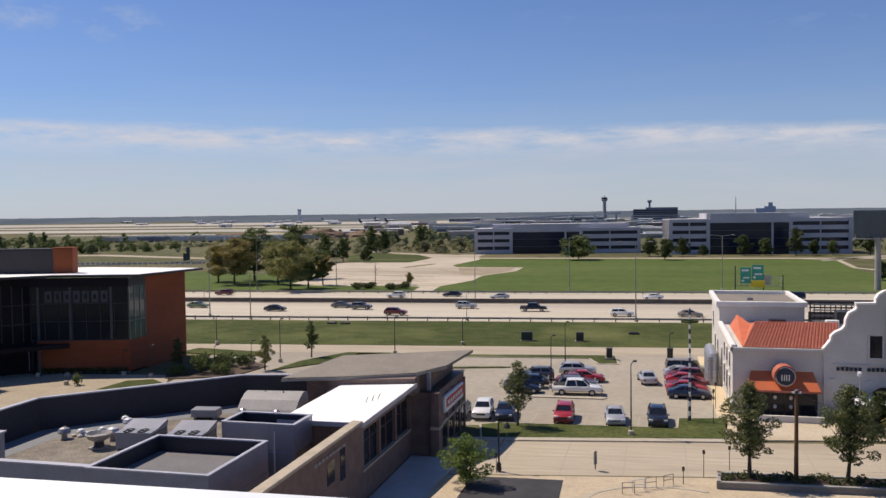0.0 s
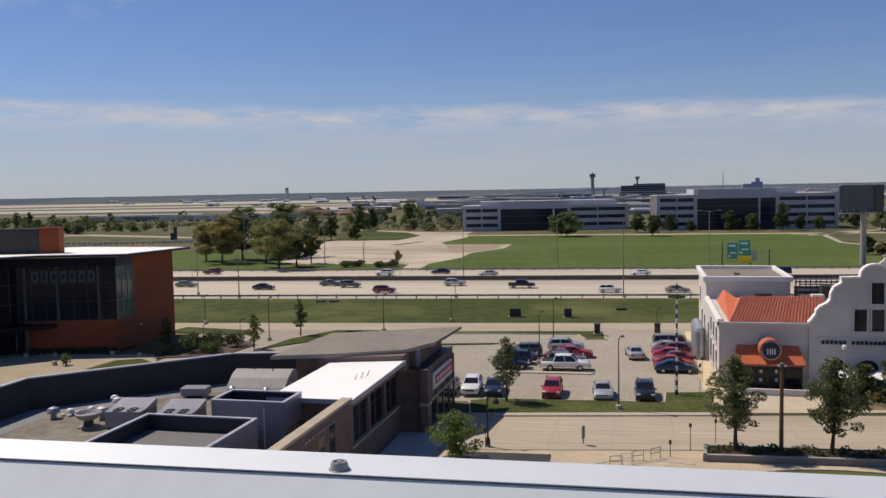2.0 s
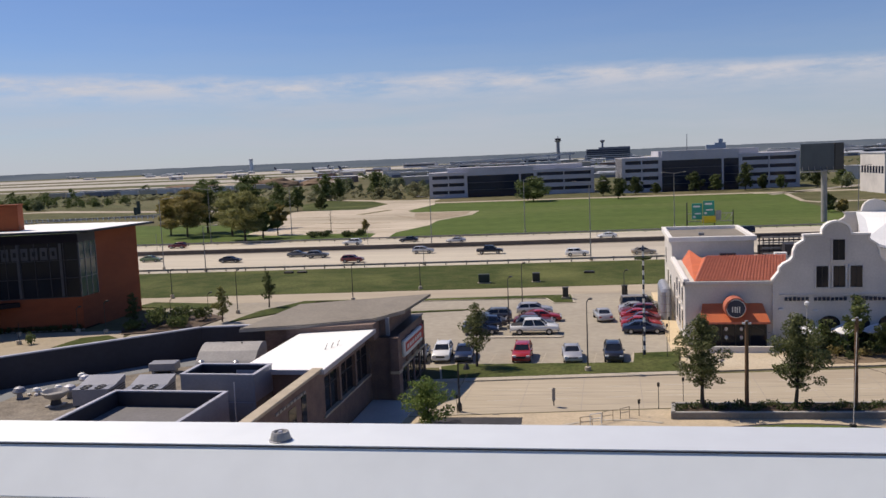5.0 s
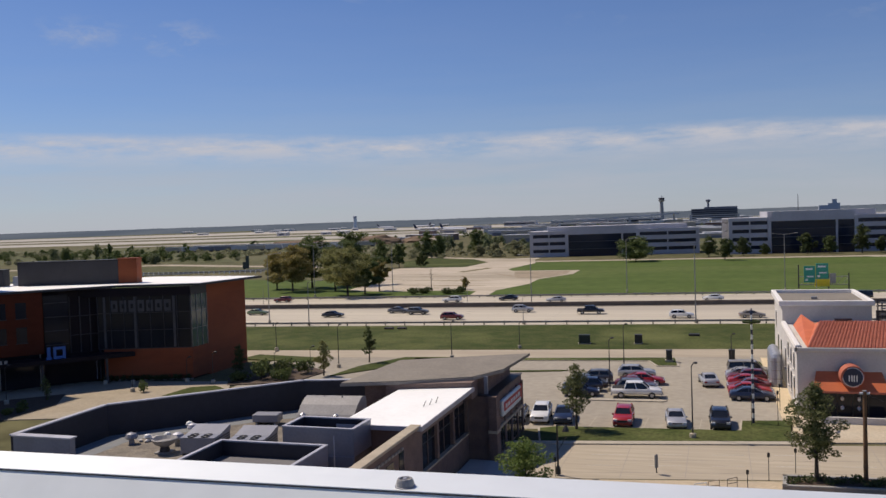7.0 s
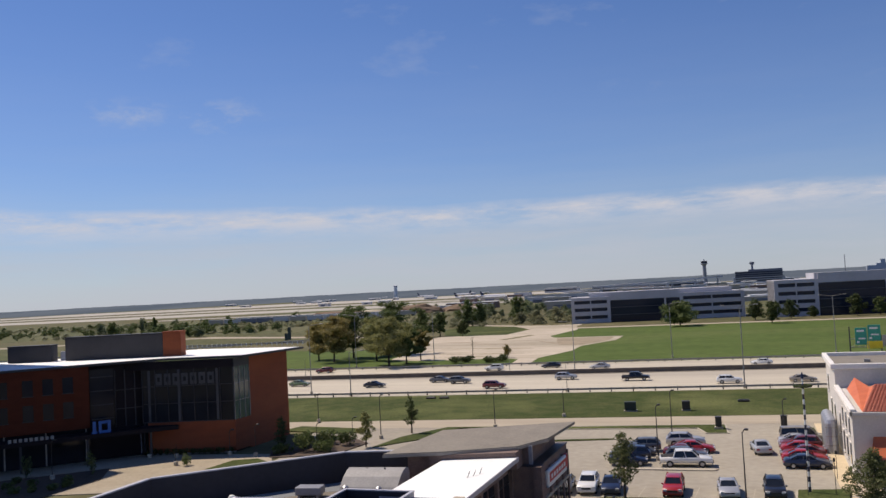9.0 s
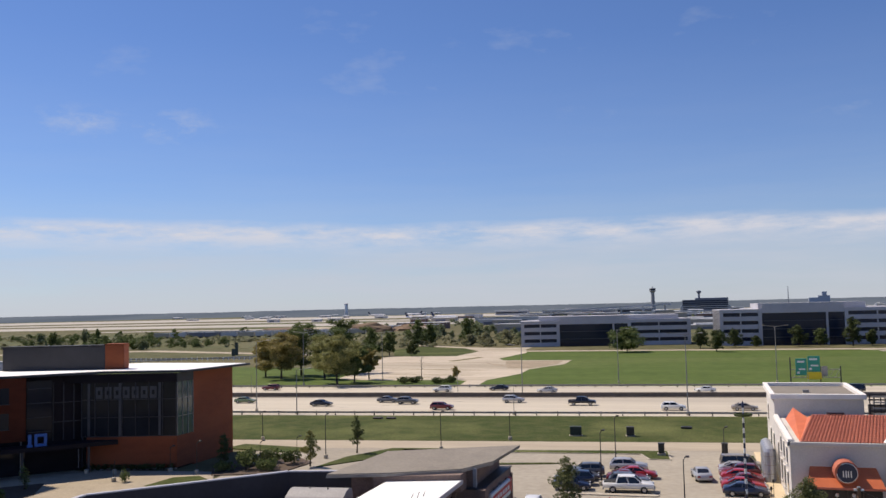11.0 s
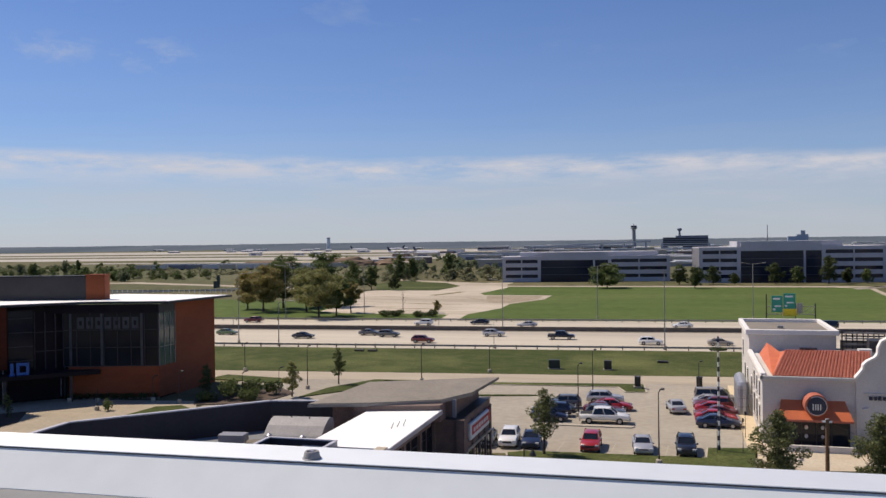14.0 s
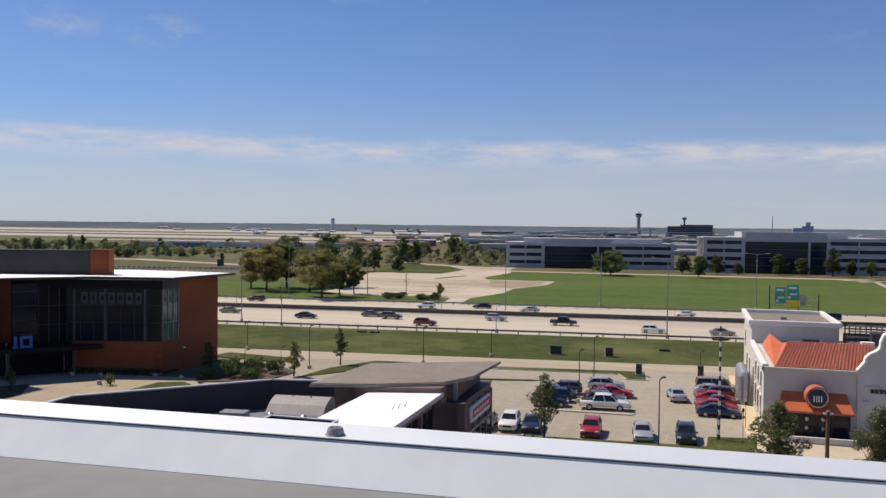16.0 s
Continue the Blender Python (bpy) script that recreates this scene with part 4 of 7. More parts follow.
for a in ((6.75, 17.3, 111.7, 112.2), (6.75, 17.3, 126.8, 127.3)):
    part("rear_parapet", box(*a, 9.1, 9.7, bevel=0.04), LIGHTENEDWHITE, hb)
for a in ((6.75, 7.3), (16.8, 17.3)):
    part("rear_parapet", box(*a, 112.2, 126.8, 9.1, 9.7, bevel=0.04), LIGHTENEDWHITE, hb)
part("rear_roof", box(7.3, 16.8, 112.2, 126.8, 9.1, 9.25), ROOFGREY, hb, "grey flat roof")
part("roof_hatch", box(11.0, 11.7, 118, 118.8, 9.25, 9.6), STEEL, hb)
for y, z0, z1 in ((95.5, 1.2, 3.4), (99.2, 1.2, 3.4), (95.5, 4.3, 5.9), (99.2, 4.3, 5.9), (103.0, 1.2, 3.4), (103.0, 4.3, 5.9), (107, 2.4, 4.6), (114, 2.2, 4.6), (119, 2.2, 4.6), (123, 5.2, 7.2)):
    w = part("window", box(7.10, 7.17, y, y + 1.2, z0, z1), GLASS, hb, "dark side window")
    part("window_sill", box(7.0, 7.16, y - 0.1, y + 1.3, z0 - 0.14, z0), STUCCO, w)
    part("window_head", box(7.02, 7.16, y - 0.1, y + 1.3, z1, z1 + 0.14), STUCCO, w)


def tiles(name, p00, p10, p01, p11, rib, label):
    """Half-round clay tiles in rows on a sloping quad: p00 to p10 along the eave, p01 to p11 along the ridge."""
    p00, p10, p01, p11 = map(Vector, (p00, p10, p01, p11))
    n = max(2, int((p10 - p00).length / rib))
    rows = max(2, int((p01 - p00).length / 0.42))
    up_ = (p10 - p00).cross(p01 - p00).normalized()
    if up_.z < 0:
        up_ = -up_
    vs, fs = [], []
    for j in range(rows):
        for i in range(n * 4 + 1):
            u = i / (n * 4)
            h = 0.09 * abs(math.sin(math.pi * u * n)) ** 0.7 - 0.02
            for k in (0, 1):
                w = (j + k) / rows
                q = p00.lerp(p10, u).lerp(p01.lerp(p11, u), w)
                vs.append(q + up_ * (h + (0.07 if k == 0 else 0.02)))
        o = j * (n * 4 + 1) * 2
        for i in range(n * 4):
            a = o + i * 2
            fs.append((a, a + 2, a + 3, a + 1))
    t = part(name, (vs, fs), TILE, hb, label)
    return t


def slab(name, pts, th, m, label=""):
    b = bmesh.new()
    hi = [b.verts.new(p) for p in pts]
    lo = [b.verts.new((p[0], p[1], p[2] - th)) for p in pts]
    b.faces.new(hi)
    b.faces.new(lo[::-1])
    for i in range(len(pts)):
        b.faces.new((hi[i], hi[(i + 1) % len(pts)], lo[(i + 1) % len(pts)], lo[i]))
    return part(name, b, m, hb, label)


slab("roof_bed", [(8.1, 92.6, 6.95), (17.5, 92.6, 6.95), (18.5, 100.4, 8.65), (10.1, 100.4, 8.65)], 0.15, TILE)
tiles("tile_roof", (8.1, 92.55, 6.97), (17.2, 92.55, 6.97), (10.1, 100.4, 8.67), (18.6, 100.4, 8.67), 0.32, "red clay tile roof")
hip = bmesh.new()
hv = [hip.verts.new(p) for p in ((8.12, 92.7, 6.99), (7.72, 104.0, 7.75), (8.72, 106.0, 8.79), (9.74, 101.5, 8.27), (10.05, 100.4, 8.60), (8.4, 106.5, 6.9), (10.3, 106.5, 6.9))]
for f in ((0, 2, 1), (0, 3, 2), (0, 4, 3), (1, 2, 5), (2, 3, 6), (2, 6, 5), (3, 4, 6)):
    hip.faces.new([hv[i] for i in f])
part("hip_roof", hip, REDMETAL, hb, "smooth orange hip slope with a raised peak")
part("ridge_box", box(11.6, 13.3, 100.3, 101.2, 8.2, 8.95), DARKPANEL, hb, "dark roof box behind the ridge")
part("roof_court", box(10.0, 40, 100.4, 111.9, 6.85, 7.2), ROOFGREY, hb, "grey flat roof behind the tiles")
for y in (108.6, 111.4):
    for z in (7.75, 8.4, 9.05, 9.7):
        part("screen_rail", box(17.4, 34, y, y + 0.12, z, z + 0.16), STEEL if y < 110 else DARKPANEL, hb, "weathered roof screen rail")
    for i in range(15):
        part("screen_post", box(17.5 + i * 1.15, 17.62 + i * 1.15, y + 0.12, y + 0.24, 7.2, 9.9), DARKPANEL, hb)
# added backing for the dark background between the rails
part("screen_panel", box(17.35, 34, 111.55, 111.65, 7.2, 8.6), ROOFGREY, hb, "board added behind the roof screen to darken its gaps")
for i in range(4):
    part("roof_pipe", tube((17.3, 103 + i * 1.3, 7.6 + (i % 2) * 0.4), (34, 103 + i * 1.3, 7.6 + (i % 2) * 0.4), 0.11, 0.11, 6), STEEL if i % 2 else LIGHTMETAL, hb, "roof pipe")
part("roof_plant", box(19.5, 21.4, 106, 107.6, 7.2, 9.2), DARKPANEL, hb)
for x in (18.0, 22.5, 26):
    part("roof_plant", box(x, x + 1.3, 103.5, 104.6, 7.2, 8.5), SIGNWHITE, hb, "white roof unit")

# the curved gable: half an outline, mirrored
GX, GY = 21.8, 92.2
half = [(6.05, 0), (6.05, 7.0), (5.75, 7.35), (5.35, 7.9), (5.3, 8.3), (4.95, 8.65), (4.3, 9.0), (4.0, 9.4), (3.95, 10.0), (3.7, 10.6), (3.05, 11.0), (2.95, 11.3), (3.15, 11.55), (1.35, 11.6), (1.25, 12.1), (1.0, 12.5), (0.55, 12.78), (0.0, 12.88)]


def gable(cx, y, th, sc, flip=False):
    ring_ = [(cx - x * sc, z) for x, z in half] + [(cx + x * sc, z) for x, z in half[-2::-1]]
    b = bmesh.new()
    a = [b.verts.new((x, y, z * sc)) for x, z in ring_]
    c = [b.verts.new((x, y + th, z * sc)) for x, z in ring_]
    b.faces.new(a)
    b.faces.new(c[::-1])
    for i in range(len(a)):
        b.faces.new((a[i], a[(i + 1) % len(a)], c[(i + 1) % len(a)], c[i]))
    return b, ring_


g, ring_ = gable(GX, GY, 0.6, 1.0)
part("gable_wall", g, STUCCO, hb, "curved white stucco gable")
cpb = bmesh.new()
edge_ = [Vector((x, 0, z)) for x, z in ring_[1:-1]]
loops_ = []
for k, p in enumerate(edge_):
    d = (edge_[min(k + 1, len(edge_) - 1)] - edge_[max(k - 1, 0)]).normalized()
    nn = Vector((-d.z, 0, d.x)) * 0.15
    loops_.append([cpb.verts.new((q.x, y, q.z)) for q, y in ((p - nn * 0.2, GY - 0.16), (p + nn, GY - 0.16), (p + nn, GY + 0.76), (p - nn * 0.2, GY + 0.76))])
for l0, l1 in zip(loops_, loops_[1:]):
    for k in range(4):
        cpb.faces.new((l0[k], l1[k], l1[(k + 1) % 4], l0[(k + 1) % 4]))
cpb.faces.new(loops_[0])
cpb.faces.new(loops_[-1][::-1])
part("gable_coping", cpb, LIGHTENEDWHITE, hb, "moulded gable coping, coloured whiter for the sun on it")
part("gable_block", box(15.8, 40, 92.8, 100.3, 0, 7.1), STUCCO, hb, "white stucco hall")
part("right_wall", box(27.85, 40, 92.2, 92.8, 0, 7.0), STUCCO, hb)
for x0, x1, z0, z1 in ((21.45, 22.6, 9.05, 11.1), (19.9, 21.05, 6.3, 8.45), (21.5, 22.65, 6.3, 8.45), (23.1, 24.25, 6.3, 8.45)):
    w = part("window", box(x0, x1, 92.16, 92.21, z0, z1), GLASS, hb, "tall dark window")
    part("window_frame", box(x0 - 0.14, x0, 92.06, 92.2, z0 - 0.1, z1 + 0.14), STUCCO, w)
    part("window_frame", box(x1, x1 + 0.14, 92.06, 92.2, z0 - 0.1, z1 + 0.14), STUCCO, w)
    part("window_sill", box(x0 - 0.2, x1 + 0.2, 92.02, 92.2, z0 - 0.2, z0 - 0.02), STUCCO, w)
    part("glazing_bar", box((x0 + x1) / 2 - 0.03, (x0 + x1) / 2 + 0.03, 92.12, 92.16, z0, z1), BLACKM, w)
part("string_course", box(16.4, 27.4, 92.06, 92.2, 5.5, 5.6), STUCCO, hb)
rng = random.Random(11)
for i in range(26):
    x = 16.9 + i * 0.40
    if i in (6, 15):
        continue
    part("letter_bar", box(x, x + 0.27, 92.02, 92.18, 4.95, 5.25 + rng.uniform(0, 0.1)), NAVY, hb, "dark sign letter bar")
for x in (17.4, 20.2, 23.0, 25.8):
    ar = bmesh.new()
    pts_ = [(x, 0.4), (x + 2.0, 0.4), (x + 2.0, 2.6)] + [(x + 1 + math.cos(a) * 1.0, 2.6 + math.sin(a) * 0.8) for a in [math.pi * k / 8 for k in range(1, 8)]] + [(x, 2.6)]
    a_ = [ar.verts.new((px, 92.12, pz)) for px, pz in pts_]
    c_ = [ar.verts.new((px, 92.22, pz)) for px, pz in pts_]
    ar.faces.new(a_)
    ar.faces.new(c_[::-1])
    for i in range(len(a_)):
        ar.faces.new((a_[i], a_[(i + 1) % len(a_)], c_[(i + 1) % len(a_)], c_[i]))
    part("arched_opening", ar, GLASS, hb, "dark arched opening")
for x, z in ((16.3, 4.0), (19.6, 3.9)):
    part("wall_lamp", box(x, x + 0.45, 91.9, 92.18, z, z + 0.14), LAMPWHITE, hb, "small white wall lamp")
# entrance under the orange awning
part("entrance_glass", box(9.3, 15.2, 92.5, 92.61, 0.15, 2.9), GLASS, hb, "dark glazed entrance")
for x in (9.3, 10.7, 12.1, 13.5, 15.1):
    part("door_post", box(x, x + 0.12, 92.4, 92.52, 0.15, 2.9), BLACKM, hb)
for x in (11.2, 12.7):
    for z in (0.9, 1.8):
        part("door_lamp", lathe([(0.05, 0), (0.17, 0.1), (0.17, 0.34), (0.06, 0.42)], 8, c=(x, 92.3, z)), LAMPWHITE, hb, "white globe lamp")
part("awning", prism([(8.4, 90.9), (15.3, 90.9), (14.8, 92.6), (8.9, 92.6)], [2.85, 2.85, 2.85, 2.85], [3.0, 3.0, 4.65, 4.65]), REDMETAL, hb, "orange metal entrance awning")
part("awning_trim", box(8.35, 15.35, 90.86, 90.92, 2.8, 3.0), TILE, hb)
sn = part("sign_disc", tube((11.9, 92.2, 4.45), (12.0, 90.95, 4.4), 1.12, 1.08, 28), TILE, hb, "round entrance sign")
part("sign_ring", tube((12.0, 90.96, 4.4), (12.0, 90.88, 4.4), 0.94, 0.94, 28), SIGNWHITE, sn, "pale sign ring")
part("sign_field", tube((12.0, 90.89, 4.4), (12.0, 90.84, 4.4), 0.88, 0.88, 28), NAVY, sn, "dark navy sign field")
for x in (11.66, 11.90, 12.1, 12.34):
    part("sign_bar", box(x - 0.05, x + 0.05, 90.8, 90.85, 4.0, 4.6), SIGNWHITE, sn, "pale sign bar")
part("forecourt_wall", box(9.0, 15.4, 89.6, 89.9, 0.14, 0.75), STUCCO, hb, "low pale wall")
# second gable behind, with a white roof before it
g2 = thing("rear_gable", "white stucco rear gable with a curved coping", "building")
b2, _ = gable(29.8, 108, 0.6, 1.09)
part("gable_wall", b2, STUCCO, g2)
part("hall", box(24.5, 36, 108.6, 111.8, 0, 8.0), STUCCO, g2)
slab("sloped_roof", [(27.7, 107.9, 12.6), (32.2, 107.9, 12.6), (30.8, 96.0, 9.0), (25.2, 96.0, 10.6)], 0.25, WHITEROOF, "bright white membrane roof slope")
part("slope_wall", prism([(25.4, 96.4), (30.6, 96.4), (32.0, 107.8), (27.9, 107.8)], 6.9, [10.2, 8.7, 12.2, 12.2]), STUCCO, hb)
# silver tanks beside the side wall
for i in range(5):
    t = thing("steel_tank", "tall silver ribbed tank beside the white wall", "tank", "steel tanks", (6.1, 107.5 + i * 1.6, 0.13))
    part("shell", lathe([(0.62, 0), (0.66, 0.15), (0.66, 3.4), (0.5, 3.8), (0.12, 4.0)], 12), mat("tank_steel", (0.42, 0.44, 0.48), (0.34, 0.36, 0.4), 0.4, 0.8, 0.1, metal=0.5) if i == 0 else bpy.data.materials["tank_steel"], t)
    for z in (0.9, 1.9, 2.9):
        part("band", lathe([(0.69, z), (0.69, z + 0.08)], 12), STEEL, t)

# ---- office blocks across the lawn ----
def office(p, q, h, mid_h, mid, bays, depth, label, attic):
    o = thing("office_building", label, "office building", "office buildings", (p[0], p[1], 0), math.degrees(math.atan2(q[1] - p[1], q[0] - p[0])))
    L = math.hypot(q[0] - p[0], q[1] - p[1])
    part("body", box(0, L, 0.6, depth, 0, h - 0.4), OFFICEGLASS, o, "dark glazed body")
    n = bays
    pitch = (h - 1.6) / n
    for s0, s1 in ((0, mid[0]), (mid[1], L)):
        for k in range(n + 1):
            z0 = k * pitch - (0 if k else 0)
            part("spandrel", box(s0, s1, 0.0, 0.6, z0 if k else 0, (z0 + pitch * 0.55) if k < n else h), OFFICE, o, "pale grey spandrel")
        for s in (s0, s1 - 1.6):
            part("pier", box(s, s + 1.6, -0.1, 0.6, 0, h), OFFICE, o, "pale grey pier")
        m_ = (s0 + s1) / 2
        part("pier", box(m_ - 0.25, m_ + 0.25, 0.05, 0.6, 0, h), OFFICE, o)
    part("entrance_head", box(mid[0], mid[1], -0.05, 0.6, h - 1.9, mid_h), OFFICE, o, "pale grey parapet")
    part("attic", box(attic[0], attic[1], 4, depth - 2, h, mid_h), OFFICE, o, "set-back roof storey")
    part("glass_column", box(mid[0] + (mid[1] - mid[0]) * 0.78, mid[0] + (mid[1] - mid[0]) * 0.78 + 0.9, 0.1, 0.6, 0, h - 1.9), OFFICE, o)
    for k in range(1, n + 1):
        part("floor_line", box(mid[0], mid[1], 0.42, 0.6, k * pitch - 0.3, k * pitch), mat("floor_line", (0.06, 0.07, 0.09), None, 0.5, 0.3) if "floor_line" not in bpy.data.materials else bpy.data.materials["floor_line"], o)
    part("roof", box(0.3, L - 0.3, 0.7, depth - 0.3, h - 0.4, h), OFFICE, o)
    part("end_wall", box(L - 0.6, L, 0.6, depth, 0, h), OFFICE, o)
    part("end_wall", box(0, 0.6, 0.6, depth, 0, h), OFFICE, o)
    for s in (L * 0.22, L * 0.5, L * 0.7):
        part("roof_plant", box(s, s + 5, 9, 14, h, h + 1.7), GREYMETAL, o)
    return o


office((-90.5, 429), (-8.5, 443), 12.8, 14.9, (19.3, 52.8), 3, 26, "pale grey three storey office block with dark ribbon windows", (9, 78))
office((5, 424), (87, 432), 16.7, 19.3, (18.8, 54.5), 4, 30, "pale grey four storey office block with dark ribbon windows", (17.8, 64.5))

# ---- trees and bushes ----
def leaves(lobes, count, size, rs):
    """Small leaf quads spread through overlapping lobes (centre, radii); thinner inside, uneven outside."""
    w = np.array([l[3] * l[4] * l[5] for l in lobes]) ** 0.67
    pick = rs.choice(len(lobes), count, p=w / w.sum())
    lb = np.array(lobes)[pick]
    d = rs.normal(size=(count, 3))
    d /= np.linalg.norm(d, axis=1)[:, None]
    r = rs.uniform(0.45, 1.08, count)[:, None] ** 0.6
    c = lb[:, :3] + d * r * lb[:, 3:6]
    a = rs.normal(size=(count, 3))
    a /= np.linalg.norm(a, axis=1)[:, None]
    b = np.cross(a, d + rs.normal(size=(count, 3)) * 0.5)
    b /= np.linalg.norm(b, axis=1)[:, None] + 1e-9
    s = (size * rs.uniform(0.6, 1.4, count))[:, None]
    v = np.stack([c - a * s, c + b * s * 0.55, c + a * s, c - b * s * 0.55], 1).reshape(-1, 3)
    f = np.arange(count * 4).reshape(-1, 4)
    return v.tolist(), f.tolist()


def clump(V, F, lobe, k, rs):
    """Adds a rough, closed inner mass of a lobe, so that little light passes through the crown."""
    o = len(V)
    rings, seg = 4, 7
    for i in range(rings + 1):
        a = math.pi * i / rings
        for j in range(seg):
            b = 2 * math.pi * j / seg + i
            r = k * rs.uniform(0.75, 1.15)
            V.append([lobe[0] + lobe[3] * r * math.sin(a) * math.cos(b), lobe[1] + lobe[4] * r * math.sin(a) * math.sin(b), lobe[2] + lobe[5] * r * math.cos(a)])
    for i in range(rings):
        for j in range(seg):
            F.append([o + i * seg + j, o + i * seg + (j + 1) % seg, o + (i + 1) * seg + (j + 1) % seg, o + (i + 1) * seg + j])


CONE = ((0, 0.1, 0.25, 0.5, 0.72, 0.9, 1), (0.55, 0.9, 1.0, 0.88, 0.60, 0.34, 0.14))
OVAL = ((0, 0.14, 0.38, 0.68, 0.88, 1), (0.5, 0.86, 1.0, 0.84, 0.5, 0.16))
DOME = ((0, 0.18, 0.45, 0.75, 0.92, 1), (0.72, 1.0, 1.0, 0.84, 0.55, 0.2))


def make_tree(name, label, at, h, width, trunk_h, leafm, seed, count=1600, size=0.22, cat="tree", group="", flat=1.0, shape=DOME, n=26, wild=0.3):
    """A tapered trunk with rising limbs; small uneven clumps of leaves along the limbs, within a cone or a dome."""
    rs = np.random.RandomState(seed)
    t = thing(name, label, cat, group, at, rs.uniform(0, 360))
    tr = bmesh.new()
    r = max(0.05, h * 0.019)
    ch = h - trunk_h
    lean = (rs.uniform(-0.02, 0.02) * h, rs.uniform(-0.02, 0.02) * h)
    tube((0, 0, -0.05), (lean[0], lean[1], trunk_h), r * 1.3, r * 0.85, 8, tr)
    tube((lean[0], lean[1], trunk_h * 0.97), (lean[0] * 1.5, lean[1] * 1.5, h * 0.9), r * 0.85, r * 0.12, 7, tr)
    lobes = []
    for i in range(n):
        a = i * 2.4 + rs.uniform(-0.5, 0.5)
        u = min(0.97, (i + 0.5) / n * 0.98 + rs.uniform(-0.05, 0.05))
        u = max(0.03, u)
        k = float(np.interp(u, *shape)) * flat * (1 + 0.20 * math.sin(2 * a + seed) + 0.12 * math.sin(3 * a + 2.1 * seed) + wild * rs.uniform(-0.3, 0.3))
        rad = width * 0.5 * k
        q = width * rs.uniform(0.10, 0.185) * (0.55 + 0.5 * k)
        d = max(0.0, rad - q) * (rs.uniform(0.72, 1.08) if i % 3 else rs.uniform(0.1, 0.6))
        x, y, z = math.cos(a) * d + lean[0], math.sin(a) * d + lean[1], trunk_h + ch * u
        z0 = max(trunk_h * 0.92, z - d * rs.uniform(0.7, 1.1))
        tube((lean[0], lean[1], z0), (x, y, z), r * 0.34 * (1.1 - 0.6 * u), r * 0.07, 5, tr)
        lobes.append((x, y, z, q, q * rs.uniform(0.8, 1.2), max(q * (0.75 - 0.3 * wild), ch * 0.05) * rs.uniform(0.8, 1.3)))
    for u in (0.3, 0.5, 0.7):
        q = width * (0.27 - 0.09 * wild) * float(np.interp(u, *shape))
        lobes.append((lean[0], lean[1], trunk_h + ch * u, q, q, ch * 0.17))
    part("trunk", tr, BARK, t, "brown bark trunk with limbs")
    V, F = leaves(lobes, count, size, rs)
    if size > 0.2:
        for l in lobes:
            clump(V, F, l, 0.55, rs)
    part("crown", (V, F), leafm, t, "leafy crown")
    return t


def make_bush(name, label, at, w, h, leafm, seed, count=500, size=0.12, cat="bush", group=""):
    rs = np.random.RandomState(seed)
    t = thing(name, label, cat, group, at)
    lobes = [(rs.uniform(-0.3, 0.3) * w, rs.uniform(-0.3, 0.3) * w, h * rs.uniform(0.35, 0.6), w * 0.3, w * 0.3, h * 0.38) for _ in range(5)]
    st = bmesh.new()
    for l in lobes:
        tube((0, 0, -0.03), (l[0], l[1], l[2]), 0.03, 0.012, 5, st)
    part("stems", st, BARK, t)
    part("foliage", leaves(lobes, count, size, rs), leafm, t, "leafy foliage")
    return t


make_tree("street_tree", "young green street tree growing in the planter", (6.5, 69.1, 0.5), 7.4, 4.2, 1.8, LEAF_S, 1, 9000, 0.092, shape=OVAL, n=54, wild=0.6, group="street trees")
make_tree("street_tree", "green street tree beside the wooden pole in the planter", (13.46, 69.4, 0.5), 7.4, 4.2, 1.7, LEAF_S, 2, 9000, 0.092, shape=OVAL, n=54, wild=0.6, group="street trees")
make_tree("street_tree", "green street tree growing in the planter", (23.9, 70.7, 0.5), 7.6, 4.3, 1.7, LEAF_S, 3, 9000, 0.092, shape=OVAL, n=54, wild=0.6, group="street trees")
make_tree("car_park_tree", "small green tree on the grass strip by the car park", (-13.6, 83.3, 0.16), 6.3, 3.7, 1.7, LEAF_S, 4, 3800, 0.095, shape=OVAL, n=40, wild=0.8)
make_tree("corner_tree", "bushy light green tree beside the brick building", (-14.6, 64.4, 0.13), 3.9, 4.2, 0.5, LEAF_D, 5, 4600, 0.10, shape=OVAL, n=40, wild=0.8)
make_tree("lane_tree", "thin young tree beside the lane", (-52.0, 107.3, 0.14), 4.9, 2.7, 0.9, LEAF_O, 6, 1700, 0.12, shape=CONE, group="lane trees")
make_tree("lane_tree", "thin young dark tree beside the grass bank", (-49.8, 118.3, 0.14), 5.2, 2.4, 1.2, LEAF_C, 7, 1000, 0.13, group="lane trees")
make_tree("lane_tree", "small tree beside the orange building's wall", (-63.2, 104.0, 0.14), 4.6, 2.4, 0.8, LEAF_C, 8, 900, 0.13, group="lane trees")
for i, (x, y, h) in enumerate(((-59.5, 103.5, 2.8), (-57.3, 106.2, 2.6), (-58.6, 109.2, 2.4), (-55.2, 108.4, 2.0), (-56.6, 103.4, 1.7), (-60.8, 106.5, 2.6), (-61.6, 101.6, 1.5))):
    make_bush("shrub", "dark leafy shrub in the planting bed", (x, y, 0.12), 2.8, h, LEAF_C if i % 2 else LEAF_A, 20 + i, 600, 0.16, "shrub", "planting bed shrubs")
for i in range(14):
    s = 0.6 + i * 0.9
    make_bush("border_plant", "low dark plant along the orange wall", (-69.5 - 0.967 * s + 0.12, 102.6 - 0.253 * s - 0.55, 0.08), 1.1, 0.9, LEAF_C, 40 + i, 160, 0.1, "plant", "wall border plants")
